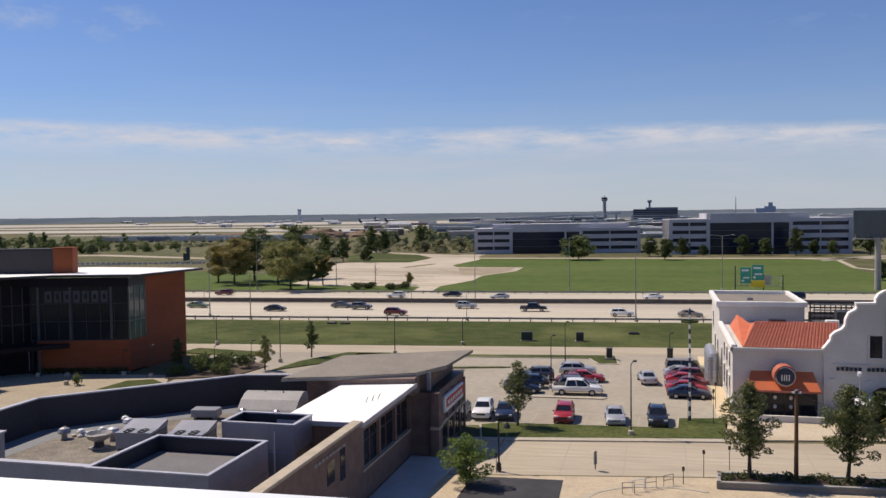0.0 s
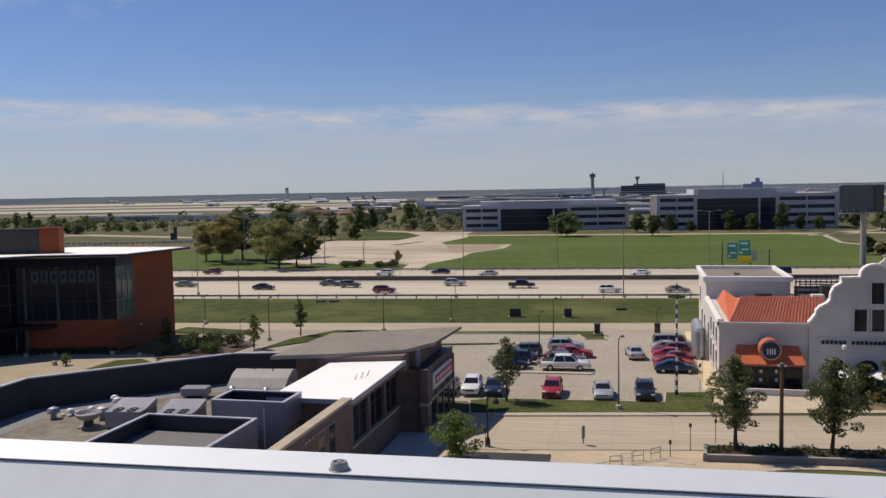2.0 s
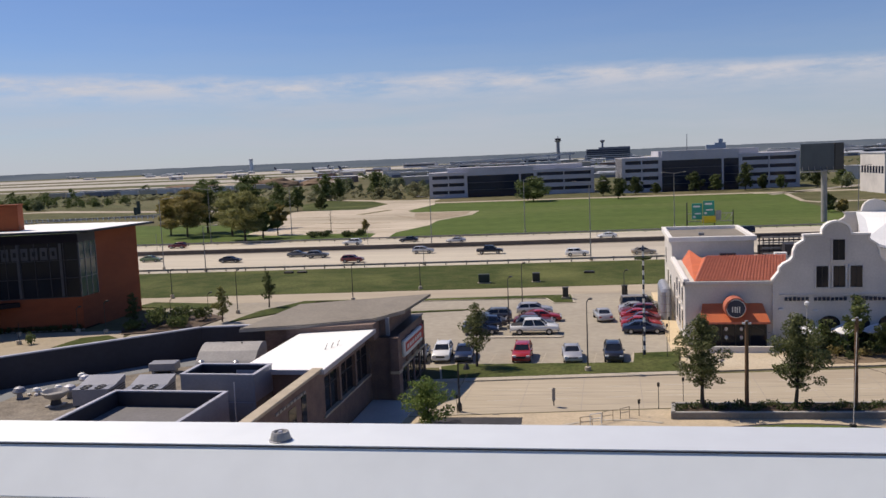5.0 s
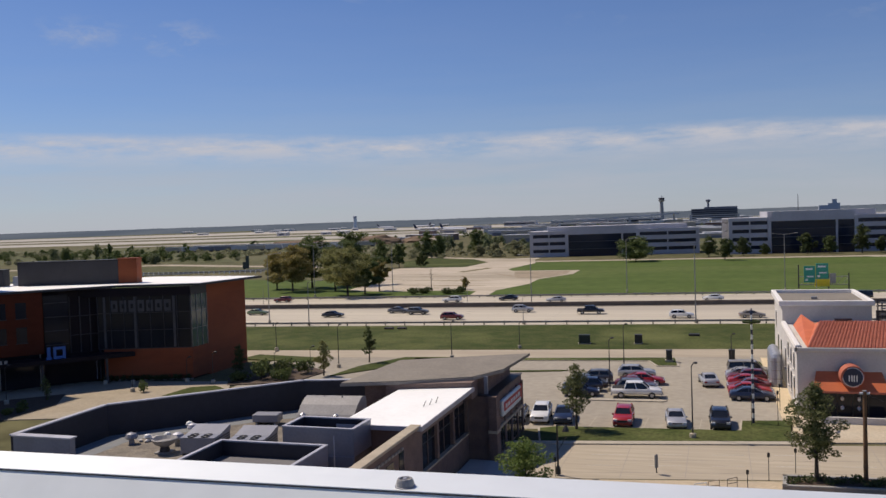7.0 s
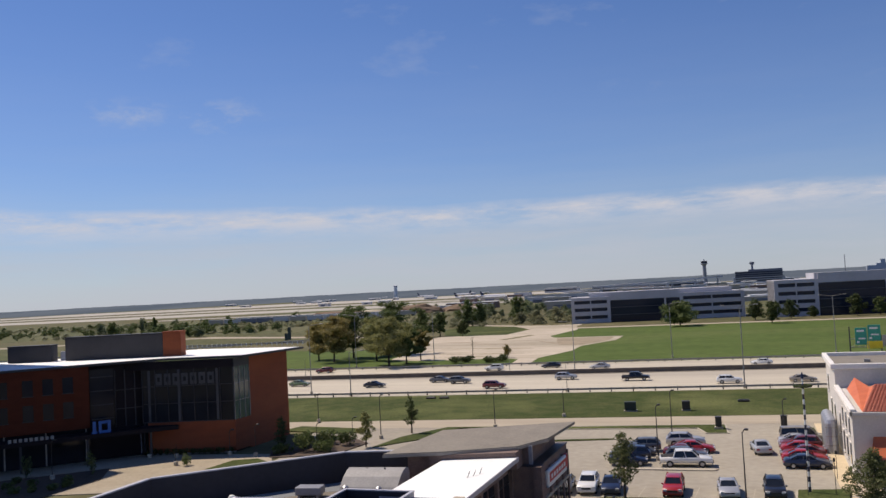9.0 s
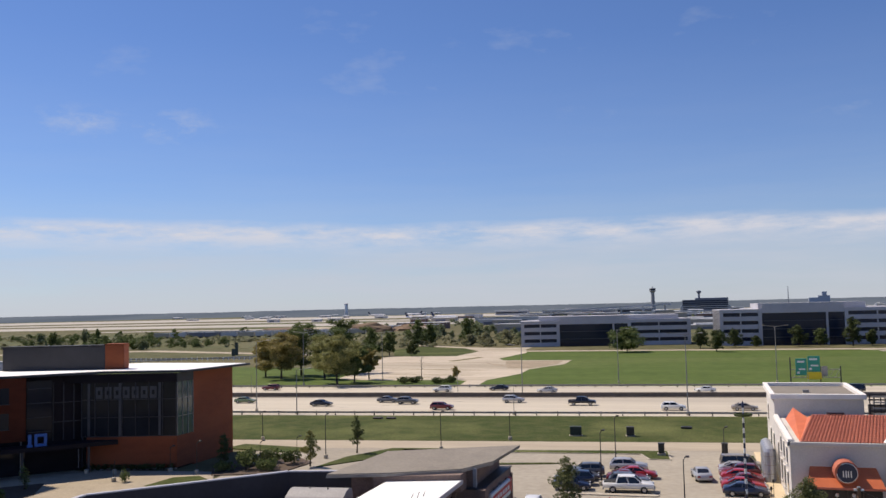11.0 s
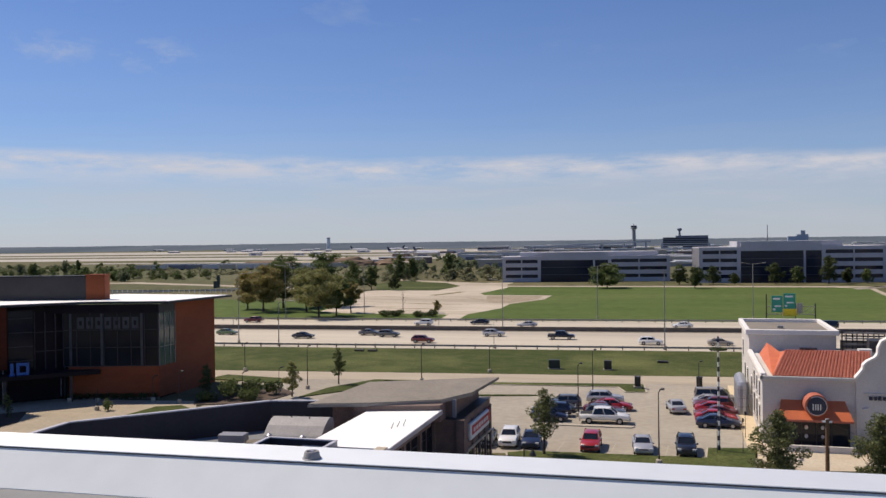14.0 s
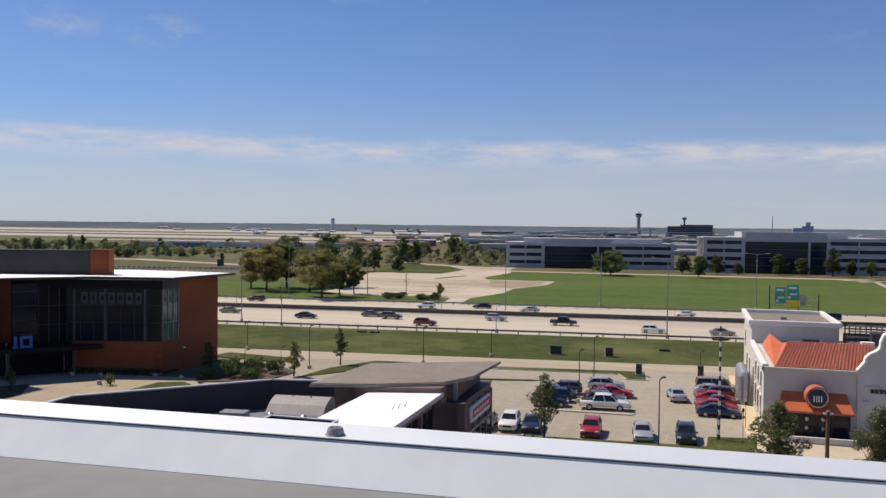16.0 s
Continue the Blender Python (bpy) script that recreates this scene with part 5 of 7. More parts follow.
for i, (x, y, h) in enumerate(((-70.6, 93.2, 1.7), (-80.2, 86.8, 3.4), (-88.0, 84.2, 3.2), (-78.5, 79.0, 0.9), (-80.2, 77.6, 1.0), (-77.9, 80.6, 0.9), (-83, 80.5, 1.0), (-79.6, 82.4, 1.1), (-82, 76.6, 0.9), (-84.6, 78.4, 1.0), (-86.5, 81.0, 1.1), (-85, 74.8, 1.0))):
    make_bush("plaza_shrub", "small shrub in the tan plaza", (x, y, 0.08), 1.3, h, LEAF_A, 60 + i, 260, 0.12, "shrub", "plaza shrubs")
for i in range(30):
    make_bush("planter_shrub", "low dark shrub in the street planter", (4.9 + i * 0.87, 68.2 + 0.045 * i + (i % 3) * 0.5, 0.5), 1.5, 0.6, LEAF_C, 80 + i, 130, 0.1, "shrub", "planter shrubs")
for i in range(16):
    make_bush("garden_shrub", "leafy garden shrub before the white hall", (17.2 + i * 1.1, 89.2 + (i % 4) * 0.55, 0.12), 1.8, 1.3 + (i % 3) * 0.9, (LEAF_C, LEAF_A, LEAF_D)[i % 3], 110 + i, 300, 0.14, "shrub", "garden shrubs")
for i in range(12):
    make_bush("dry_shrub", "brownish dry shrub in the garden bed", (18.2 + i * 1.35, 86.9 + 0.17 * i + (i % 3) * 0.6, 0.16), 1.5, 0.7 + (i % 3) * 0.25, (LEAF_B, LEAF_C)[i % 2], 140 + i, 220, 0.12, "shrub", "garden bed shrubs")
make_tree("garden_tree", "leafy small tree before the white hall", (23.0, 88.8, 0.12), 6.0, 2.6, 2.2, LEAF_A, 131, 1200, 0.16)
for i, (x, y, h) in enumerate(((20.3, 89.6, 3.4), (25.6, 89.6, 3.0), (31.5, 90.0, 3.8), (34.5, 90.6, 3.2))):
    make_tree("garden_tree", "small dark tree before the white hall's terrace", (x, y, 0.14), h, 2.4, 0.7, LEAF_C, 135 + i, 900, 0.13)
make_tree("garden_tree", "dark leafy tree before the white hall", (29.0, 88.0, 0.12), 5.4, 3.6, 1.2, LEAF_C, 132, 1400, 0.17)

# the big trees across the highway
for i, (x, y, h, w, k, m) in enumerate(((-126.0, 240.4, 14.0, 14.5, 0.24, LEAF_B), (-136.0, 249.0, 12.0, 10.5, 0.22, LEAF_B), (-126.4, 255.0, 17.0, 16.0, 0.2, LEAF_A), (-116.0, 264.0, 18.0, 17.0, 0.2, LEAF_A), (-99.4, 222.5, 13.8, 16.0, 0.25, LEAF_O), (-112.0, 241.7, 13.4, 10.0, 0.24, LEAF_O), (-97.6, 230.5, 11.6, 8.5, 0.2, LEAF_A), (-97.0, 240.3, 9.2, 6.0, 0.3, LEAF_B))):
    make_tree("field_tree", {LEAF_B: "large olive tree turning yellow on the far lawn", LEAF_O: "broad olive green tree on the far lawn"}.get(m, "large green tree on the far lawn"), (x, y, 0), h, w, h * k, m, 150 + i, 8500, 0.26, group="far lawn trees", n=36, wild=1.0)
for i, (x, y, h, w) in enumerate(((-142.5, 357, 12.2, 8.5), (-134.7, 358, 11.0, 8.0), (-151.2, 445, 14.0, 12.0), (-146.0, 452, 12.0, 9.0), (-133.4, 484, 15.0, 11.0), (-103.5, 452, 8.0, 12.0), (-113.0, 445, 7.0, 9.0), (-123, 452, 6.0, 8.0))):
    make_tree("edge_tree", "dark green tree at the lot's far edge", (x, y, 0), h, w, h * 0.14, LEAF_A if i < 5 else LEAF_F, 230 + i, 2400, 0.36, group="lot edge trees", n=24)
for i, (x, y, h, w) in enumerate(((-430.8, 479, 9.5, 9.5), (-418, 476, 10.5, 9.0), (-446.6, 541, 11, 7.5), (-431, 536, 10.5, 6.5), (-319, 436, 6.0, 11), (-330, 442, 5.0, 9), (-344, 470, 4.6, 8))):
    make_tree("scrub_tree", "green tree rising from the airfield scrub", (x, y, 0), h, w, h * 0.1, LEAF_A if i % 2 else LEAF_G, 250 + i, 1500, 0.42, group="scrub trees", n=18)
make_tree("lawn_tree", "broad round tree before the office block", (-33.5, 376.5, 0), 10.5, 18, 2.0, LEAF_A, 170, 4200, 0.34, n=34, wild=0.8)
for i, (x, y, h, w, m) in enumerate(((2.6, 375, 9, 9, LEAF_C), (-4, 404, 9, 10, LEAF_C), (11, 408, 8, 8, LEAF_C), (20, 412, 5, 5, LEAF_C), (38, 415, 9, 9, LEAF_C), (47, 416, 7.5, 7, LEAF_A), (60, 414, 13, 9, LEAF_C), (68, 417, 7, 6, LEAF_C), (76, 417, 6.5, 6, LEAF_A), (92, 420, 10, 10, LEAF_C), (100, 410, 9, 9, LEAF_A), (-123.5, 355.6, 7.0, 5.0, LEAF_C), (62.8, 272, 5.2, 4.2, LEAF_C), (66.5, 272, 3.6, 3.8, LEAF_B))):
    make_tree("office_tree", "dark green tree near the office blocks", (x, y, 0), h, w, h * 0.16, m, 180 + i, 1100, 0.42, group="office trees")
for i, (x, y, w) in enumerate(((-81.5, 228.8, 4.2), (-79, 230.0, 3.8), (-71.5, 229, 4.0), (-68.6, 231, 3.6))):
    make_bush("round_bush", "dark round bush at the edge of the bare lot", (x, y, 0.03), w, 2.0, LEAF_C, 210 + i, 500, 0.25, "bush", "round bushes")
make_tree("lot_tree", "small reddish tree on the bare lot", (-71, 243, 0.03), 3.6, 3.2, 0.9, LEAF_B, 215, 500, 0.25)
dead = thing("bare_tree", "slim bare tree on the bare lot", "tree", at=(-82.5, 246, 0.03))
db = bmesh.new()
tube((0, 0, 0), (0.1, 0, 6.5), 0.14, 0.03, 6, db)
for i in range(7):
    tube((0.03, 0, 2.2 + i * 0.55), (0.9 * math.cos(i * 2.2), 0.9 * math.sin(i * 2.2), 3.4 + i * 0.5), 0.05, 0.015, 4, db)
part("trunk", db, BARK, dead)

# woods far away: many rounded clumps in single sheets of foliage
def woods(name, label, boxes_, n, hmin, hmax, leafm, seed, per=60, size=1.0, wide=1.0):
    rs = np.random.RandomState(seed)
    V, F = [], []
    for _ in range(n):
        x0, x1, y0, y1 = boxes_[rs.randint(len(boxes_))]
        x, y, h = rs.uniform(x0, x1), rs.uniform(y0, y1), rs.uniform(hmin, hmax)
        lobes = []
        for k in (0.2, 0.34, 0.42, 0.5, 0.6, 0.72):
            q = h * rs.uniform(0.20, 0.34) * (1.15 - 0.5 * k)
            w = 0.42 * h * wide * (1.1 - k)
            lobes.append((x + rs.uniform(-w, w), y + rs.uniform(-w, w), h * k, q * wide, q * wide, q * 0.85))
        v, f = leaves(lobes, per, size * h / 10, rs)
        o = len(V)
        V += v
        F += [[i + o for i in q] for q in f]
        for l in lobes:
            clump(V, F, l, 0.55, rs)
    o = part(name, (V, F), leafm)
    return tagged(o, label, "woods", kind="stuff")


woods("far_woods", "mixed dark green trees beyond the bare lot", ((-215, -100, 470, 540), (-180, -95, 540, 640)), 34, 4, 11, LEAF_G, 1, 520, 0.5)
woods("far_scrub", "light green scrub beyond the bare lot", ((-190, -95, 430, 540), (-330, -180, 470, 640)), 150, 1.8, 4.4, LEAF_F, 2, 260, 0.6, 1.6)
woods("field_scrub", "continuous muted olive scrub along the airfield's edge", ((-480, -250, 450, 560), (-620, -300, 520, 680), (-760, -420, 600, 780)), 430, 1.0, 3.4, LEAF_F, 3, 110, 1.0, 2.4)
woods("field_woods", "rounded green trees standing in the scrub", ((-600, -375, 465, 640), (-620, -390, 480, 560), (-720, -420, 560, 760), (-400, -290, 440, 500)), 150, 2.5, 7.5, LEAF_A, 6, 200, 0.7, 1.2)
woods("road_woods", "trees behind the billboard", ((95, 190, 400, 560), (100, 150, 300, 380), (150, 330, 520, 800)), 90, 5, 12, LEAF_G, 4, 260, 0.6, 1.1)
woods("airport_woods", "scattered trees between the airport buildings", ((-420, 300, 760, 1300),), 90, 4, 8, LEAF_G, 5, 70, 1.0, 1.3)
# the wooded plain at the horizon: long slopes, shallow to catch the sun, haze in their colour
rs_ = np.random.RandomState(9)
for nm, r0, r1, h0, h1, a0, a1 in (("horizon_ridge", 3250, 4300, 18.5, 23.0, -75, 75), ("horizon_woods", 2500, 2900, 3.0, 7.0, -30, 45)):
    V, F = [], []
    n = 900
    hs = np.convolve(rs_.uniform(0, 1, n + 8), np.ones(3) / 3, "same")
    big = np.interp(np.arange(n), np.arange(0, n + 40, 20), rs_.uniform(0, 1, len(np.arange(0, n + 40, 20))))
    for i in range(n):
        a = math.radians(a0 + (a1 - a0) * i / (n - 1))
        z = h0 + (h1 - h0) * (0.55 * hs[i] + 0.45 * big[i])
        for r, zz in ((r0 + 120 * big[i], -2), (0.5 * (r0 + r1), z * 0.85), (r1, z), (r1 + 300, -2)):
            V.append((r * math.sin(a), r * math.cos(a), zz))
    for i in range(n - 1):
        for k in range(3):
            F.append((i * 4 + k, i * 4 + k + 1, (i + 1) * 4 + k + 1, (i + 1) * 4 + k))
    tagged(part(nm, (V, F), HAZERIDGE), "wooded plain at the horizon, haze painted in bluish grey", "backdrop", kind="structure")

# ---- vehicles ----
def paint(name, c, rough=0.28, metal=0.0):
    m = bpy.data.materials.new(name)
    m.use_nodes = True
    b = m.node_tree.nodes["Principled BSDF"]
    b.inputs["Base Color"].default_value = (*c, 1)
    b.inputs["Roughness"].default_value, b.inputs["Metallic"].default_value = rough, metal
    b.inputs["Coat Weight"].default_value, b.inputs["Coat Roughness"].default_value = 0.6, 0.05
    return m


PAINTS = {"white": paint("car_white", (0.75, 0.75, 0.74)), "black": paint("car_black", (0.012, 0.012, 0.015)), "navy": paint("car_navy", (0.015, 0.022, 0.05)),
          "red": paint("car_red", (0.36, 0.02, 0.02)), "silver": paint("car_silver", (0.48, 0.48, 0.49), 0.35, 0.4), "grey": paint("car_grey", (0.11, 0.115, 0.12), 0.35, 0.3),
          "maroon": paint("car_maroon", (0.14, 0.02, 0.018)), "green": paint("car_green", (0.12, 0.17, 0.08)), "tan": paint("car_tan", (0.33, 0.29, 0.23), 0.35, 0.3)}
KINDS = {  # length, width, height, belt, outline of the body side, cabin: base front, roof front, roof rear, base rear
    "sedan": (4.75, 1.82, 1.44, 0.92, [(-2.3, 0.26), (-2.37, 0.55), (-2.3, 0.9), (-2.1, 1.0), (-1.4, 1.02), (0.9, 0.98), (1.7, 0.86), (2.2, 0.70), (2.37, 0.5), (2.3, 0.26)], (1.15, 0.2, -0.9, -1.95)),
    "suv": (4.65, 1.86, 1.64, 1.02, [(-2.3, 0.34), (-2.37, 0.6), (-2.34, 0.98), (-2.2, 1.12), (0.9, 1.1), (1.7, 1.04), (2.2, 0.88), (2.37, 0.62), (2.32, 0.34)], (1.05, 0.25, -1.7, -2.25)),
    "hatch": (4.2, 1.76, 1.5, 0.95, [(-2.1, 0.32), (-2.1, 0.9), (-1.95, 1.0), (0.95, 0.96), (1.85, 0.78), (2.1, 0.58), (2.1, 0.32)], (1.0, 0.2, -1.35, -1.95)),
    "pickup": (5.6, 1.98, 1.86, 1.14, [(-2.8, 0.5), (-2.8, 1.12), (-0.8, 1.12), (1.5, 1.12), (2.6, 1.02), (2.8, 0.82), (2.8, 0.5)], (1.5, 0.7, -1.05, -1.3)),
    "van": (5.1, 1.98, 1.9, 1.1, [(-2.55, 0.36), (-2.55, 1.1), (1.4, 1.08), (2.3, 0.9), (2.55, 0.65), (2.55, 0.36)], (1.7, 0.9, -2.3, -2.5)),
}
NAMES = {"sedan": "car", "suv": "suv", "hatch": "car", "pickup": "pickup_truck", "van": "minivan"}
BUILT = {}


def vehicle(kind, colour, at, rz, where):
    label = "%s %s %s" % (colour, {"sedan": "sedan car", "suv": "suv", "hatch": "hatchback car", "pickup": "pickup truck", "van": "minivan"}[kind], where)
    if (kind, colour) in BUILT:
        c = copy_thing(BUILT[kind, colour], pose(*at, 0, 0, rz))
        return tagged(c, label)
    L, W, H, belt, outline, (bf, rf, rr, br) = KINDS[kind]
    m = PAINTS[colour]
    c = thing(NAMES[kind], label, "car" if kind != "pickup" else "pickup truck", "vehicles", at, rz)
    b = bmesh.new()
    sec = []
    for y, inset in ((-W / 2, 0.06), (-W / 2 + 0.1, 0.0), (W / 2 - 0.1, 0.0), (W / 2, 0.06)):
        sec.append([b.verts.new((x * (1 - inset * 0.25), y, z - (inset if z > 0.6 else -inset))) for x, z in outline])
    k = len(outline)
    for s0, s1 in zip(sec, sec[1:]):
        for i in range(k):
            b.faces.new((s0[i], s0[(i + 1) % k], s1[(i + 1) % k], s1[i]))
    b.faces.new(sec[0])
    b.faces.new(sec[-1][::-1])
    bmesh.ops.bevel(b, geom=b.edges[:], offset=0.085, segments=2, affect="EDGES", clamp_overlap=True)
    body = part("body", b, m, c, "%s painted body" % colour)
    for f in body.data.polygons:
        f.use_smooth = True
    g = bmesh.new()
    wb, wt = W / 2 - 0.08, W / 2 - 0.26
    q = [(bf, -wb, belt - 0.08), (bf, wb, belt - 0.08), (br, wb, belt - 0.04), (br, -wb, belt - 0.04), (rf, -wt, H - 0.06), (rf, wt, H - 0.06), (rr, wt, H - 0.06), (rr, -wt, H - 0.06)]
    vv = [g.verts.new(p) for p in q]
    for f in ((0, 1, 2, 3), (7, 6, 5, 4), (0, 4, 5, 1), (1, 5, 6, 2), (2, 6, 7, 3), (3, 7, 4, 0)):
        g.faces.new([vv[i] for i in f])
    part("glasshouse", g, CARGLASS, c, "dark car windows")
    rb_ = bmesh.new()
    rows_ = []
    for u, dz in ((0.0, -0.065), (0.12, -0.02), (0.35, 0.015), (0.65, 0.015), (0.88, -0.015), (1.0, -0.065)):
        x = rf + 0.06 + (rr - 0.12 - rf) * u
        rows_.append([rb_.verts.new((x, s * (wt + 0.04), H + dz + e)) for s, e in ((-1, -0.10), (-0.93, -0.03), (-0.5, 0.0), (0.5, 0.0), (0.93, -0.03), (1, -0.10))])
    for r0_, r1_ in zip(rows_, rows_[1:]):
        for i in range(5):
            rb_.faces.new((r0_[i], r1_[i], r1_[i + 1], r0_[i + 1]))
    roof = part("roof", rb_, m, c)
    for f in roof.data.polygons:
        f.use_smooth = True
    for sy in (-1, 1):
        for xb, xt in ((bf, rf), ((bf + br) / 2 - 0.05, (rf + rr) / 2), (br, rr)):
            part("pillar", tube((xb, sy * (wb - 0.01), belt - 0.06), (xt, sy * (wt + 0.0), H - 0.06), 0.11 if xb == br and kind != "pickup" else 0.055, 0.09 if xb == br and kind != "pickup" else 0.05, 6), m, c)
    for sx in (-1, 1):
        for sy in (-1, 1):
            x = sx * L * 0.305
            r = 0.33 if kind in ("sedan", "hatch") else 0.38
            ty = part("wheel", tube((x, sy * (W / 2 - 0.2), r), (x, sy * (W / 2 + 0.02), r), r, r, 14), TYRE, c, "black tyre")
            part("rim", tube((x, sy * (W / 2 - 0.1), r), (x, sy * (W / 2 + 0.03), r), r * 0.62, r * 0.58, 10), RIM, ty, "silver rim")
            e = L / 2
            part("headlight" if sx > 0 else "tail_light", box(min(sx * (e - 0.16), sx * (e + 0.01)), max(sx * (e - 0.16), sx * (e + 0.01)), sy * (W / 2 - 0.25) - 0.17, sy * (W / 2 - 0.25) + 0.17, belt - 0.3, belt - 0.15), LAMPWHITE if sx > 0 else LAMPRED, c, "clear headlight" if sx > 0 else "red tail light")
        part("bumper", box(min(sx * (L / 2 - 0.1), sx * (L / 2 + 0.04)), max(sx * (L / 2 - 0.1), sx * (L / 2 + 0.04)), -W / 2 + 0.1, W / 2 - 0.1, 0.34, 0.55, bevel=0.03), m if kind != "pickup" else RIM, c)
    for sy in (-1, 1):
        part("side_mirror", box(bf - 0.3, bf - 0.14, min(sy * W / 2, sy * (W / 2 + 0.16)), max(sy * W / 2, sy * (W / 2 + 0.16)), belt, belt + 0.14), m, c)
    part("grille", box(L / 2 - 0.02, L / 2 + 0.02, -0.45, 0.45, 0.58, belt - 0.22), BLACKM, c, "dark grille")
    if kind == "pickup":
        part("load_bed", box(-2.68, -1.36, -0.82, 0.82, 1.10, 1.17), TYRE, c, "dark open load bed")
    BUILT[kind, colour] = c
    return c


Z = 0.02
for kind, col, x, y, rz in (("suv", "white", -17.8, 87.2, -85), ("sedan", "navy", -15.5, 87.3, -84), ("suv", "red", -9.45, 87.1, -88), ("sedan", "silver", -4.45, 87.3, -84), ("suv", "black", -0.3, 87.4, -88), ("sedan", "grey", -20.2, 87.0, -85)):
    vehicle(kind, col, (x, y, Z), rz, "parked nose out beside the grass strip")
for kind, col, x, y, rz in (("pickup", "white", -9.3, 99.6, 4), ("suv", "grey", -9.4, 102.2, 5), ("sedan", "maroon", -9.9, 104.9, 5), ("sedan", "red", -9.0, 107.3, 6), ("suv", "silver", -10.3, 111.6, 6), ("hatch", "navy", -15.6, 99.6, 8), ("suv", "navy", -15.8, 102.4, 186), ("sedan", "grey", -15.6, 105.2, 6), ("suv", "grey", -15.2, 107.6, 186)):
    vehicle(kind, col, (x, y, Z), rz, "parked in the middle rows of the car park")
for kind, col, x, y, rz in (("sedan", "navy", 3.1, 100.0, 2), ("sedan", "red", 3.0, 102.7, 3), ("sedan", "maroon", 2.9, 105.2, 182), ("sedan", "red", 3.0, 107.7, 3), ("suv", "maroon", 2.8, 110.0, 184), ("sedan", "silver", 2.8, 112.4, 3), ("van", "tan", 3.2, 114.8, 3)):
    vehicle(kind, col, (x, y, Z), rz, "parked in the row beside the white building")
vehicle("sedan", "silver", (-1.55, 108.2, Z), 100, "standing in the aisle of the car park")
for kind, col, x, y, d in (("sedan", "green", -102.9, 178.6, 1), ("sedan", "black", -81.8, 174.6, 1), ("sedan", "grey", -69.4, 183.0, 1), ("suv", "grey", -63.8, 180.2, 1), ("suv", "maroon", -53.0, 170.8, 1), ("suv", "white", -63.9, 206.6, -1), ("sedan", "black", -50.5, 211.2, -1),
                           ("suv", "silver", -41.1, 184.9, 1), ("sedan", "silver", -37.6, 206.6, -1), ("pickup", "black", -25.8, 181.5, 1), ("suv", "white", -7.2, 175.0, 1), ("sedan", "white", -1.4, 209.7, -1), ("sedan", "tan", 5.9, 176.0, 1), ("suv", "maroon", -112, 208.0, -1), ("sedan", "white", -118, 186.0, 1), ("van", "black", 30, 212.0, -1), ("sedan", "silver", 42, 187.0, 1)):
    vehicle(kind, col, (x, y, 0.03), 4.6 + (0 if d > 0 else 180), "on the pale highway")

# ---- poles, lamps, signs, rails ----
def light_pole(x, y, h, arms, label, m=STEEL, arm=2.4, group="highway lamps", z=0.03, rz=0, r=0.12):
    hd = 0.8 if arm > 1 else 0.35
    p = thing("street_lamp", label, "street lamp", group, (x, y, z), rz)
    part("base", lathe([(0.3, 0), (0.3, 0.5), (0.2, 0.55)], 10), KERB, p, "concrete footing")
    part("pole", tube((0, 0, 0.5), (0, 0, h), r, r * 0.55, 8), m, p)
    for s in arms:
        part("arm", tube((0, 0, h - 0.1), (s * arm, 0, h + 0.25), 0.055, 0.045, 6), m, p)
        part("lamp_head", box(min(s * arm, s * (arm + hd)), max(s * arm, s * (arm + hd)), -0.17, 0.17, h + 0.17, h + 0.34, bevel=0.04), m, p)


for x, y, h, a in ((-42.4, 200.6, 11.6, (-1, 1)), (-4.3, 167.2, 14.9, (-1, 1)), (16.0, 235, 14.2, (-1, 1)), (-23.2, 231.9, 14.0, (1,)), (-91.2, 236.4, 14.0, (1,)), (-109.8, 222.9, 14.7, (-1, 1)), (62.0, 238, 14.2, (-1, 1)), (-92, 164.5, 14.6, (1,)), (-80.5, 160.2, 9.0, (1,))):
    light_pole(x, y, h, a, "tall grey highway lamp post", rz=4.6)
for x, y in ((-140, 160.5), (-36.5, 164.4), (-58, 200.0), (-110, 194.0), (20, 201.5)):
    light_pole(x, y, 5.2, (), "short grey post along the highway", r=0.07)
for x, y, h in ((-12.6, 102.4, 6.1), (-12.1, 113.8, 6.3), (-2.7, 82.0, 6.8), (-52.7, 113.8, 6.0), (-30.5, 134.0, 4.0), (-70.5, 128.0, 4.4), (1.3, 122.0, 4.0), (-38.5, 123.3, 5.4)):
    light_pole(x, y, h, (1,), "slim dark car park lamp post", DARKPANEL, 0.2, "car park lamps", 0.012, r=0.075)
for i, (x, y, h) in enumerate(((-64.6, 99.8, 4.0), (-57.6, 103.9, 3.6), (-55.8, 111.0, 3.2), (-68.9, 100.2, 3.2), (-75.9, 98.0, 1.8), (-72.3, 93.2, 2.0), (-79.8, 97.3, 1.6), (-83.6, 84.0, 4.6))):
    light_pole(x, y, h, (1,) if h > 3 else (), "slim plaza lamp post beside the planting bed", BLACKM, 0.35, "plaza lamps", 0.08, r=0.05)
ln = thing("lantern_post", "dark street lantern with a hanging bell shade", "street lamp", at=(-12.8, 68.6, 0.13))
part("pole", tube((0, 0, 0), (0, 0, 4.0), 0.09, 0.06, 8), BLACKM, ln)
part("base", lathe([(0.22, 0), (0.2, 0.5), (0.1, 0.7)], 10), BLACKM, ln)
part("arm", tube((0, 0, 3.9), (0.7, 0, 4.05), 0.04, 0.03, 6), BLACKM, ln)
part("shade", lathe([(0.3, 3.5), (0.2, 3.75), (0.08, 3.95)], 12, c=(0.7, 0, 0)), BLACKM, ln)
part("brace", tube((0.05, 0, 1.9), (0.75, 0, 3.1), 0.03, 0.03, 5), BLACKM, ln)

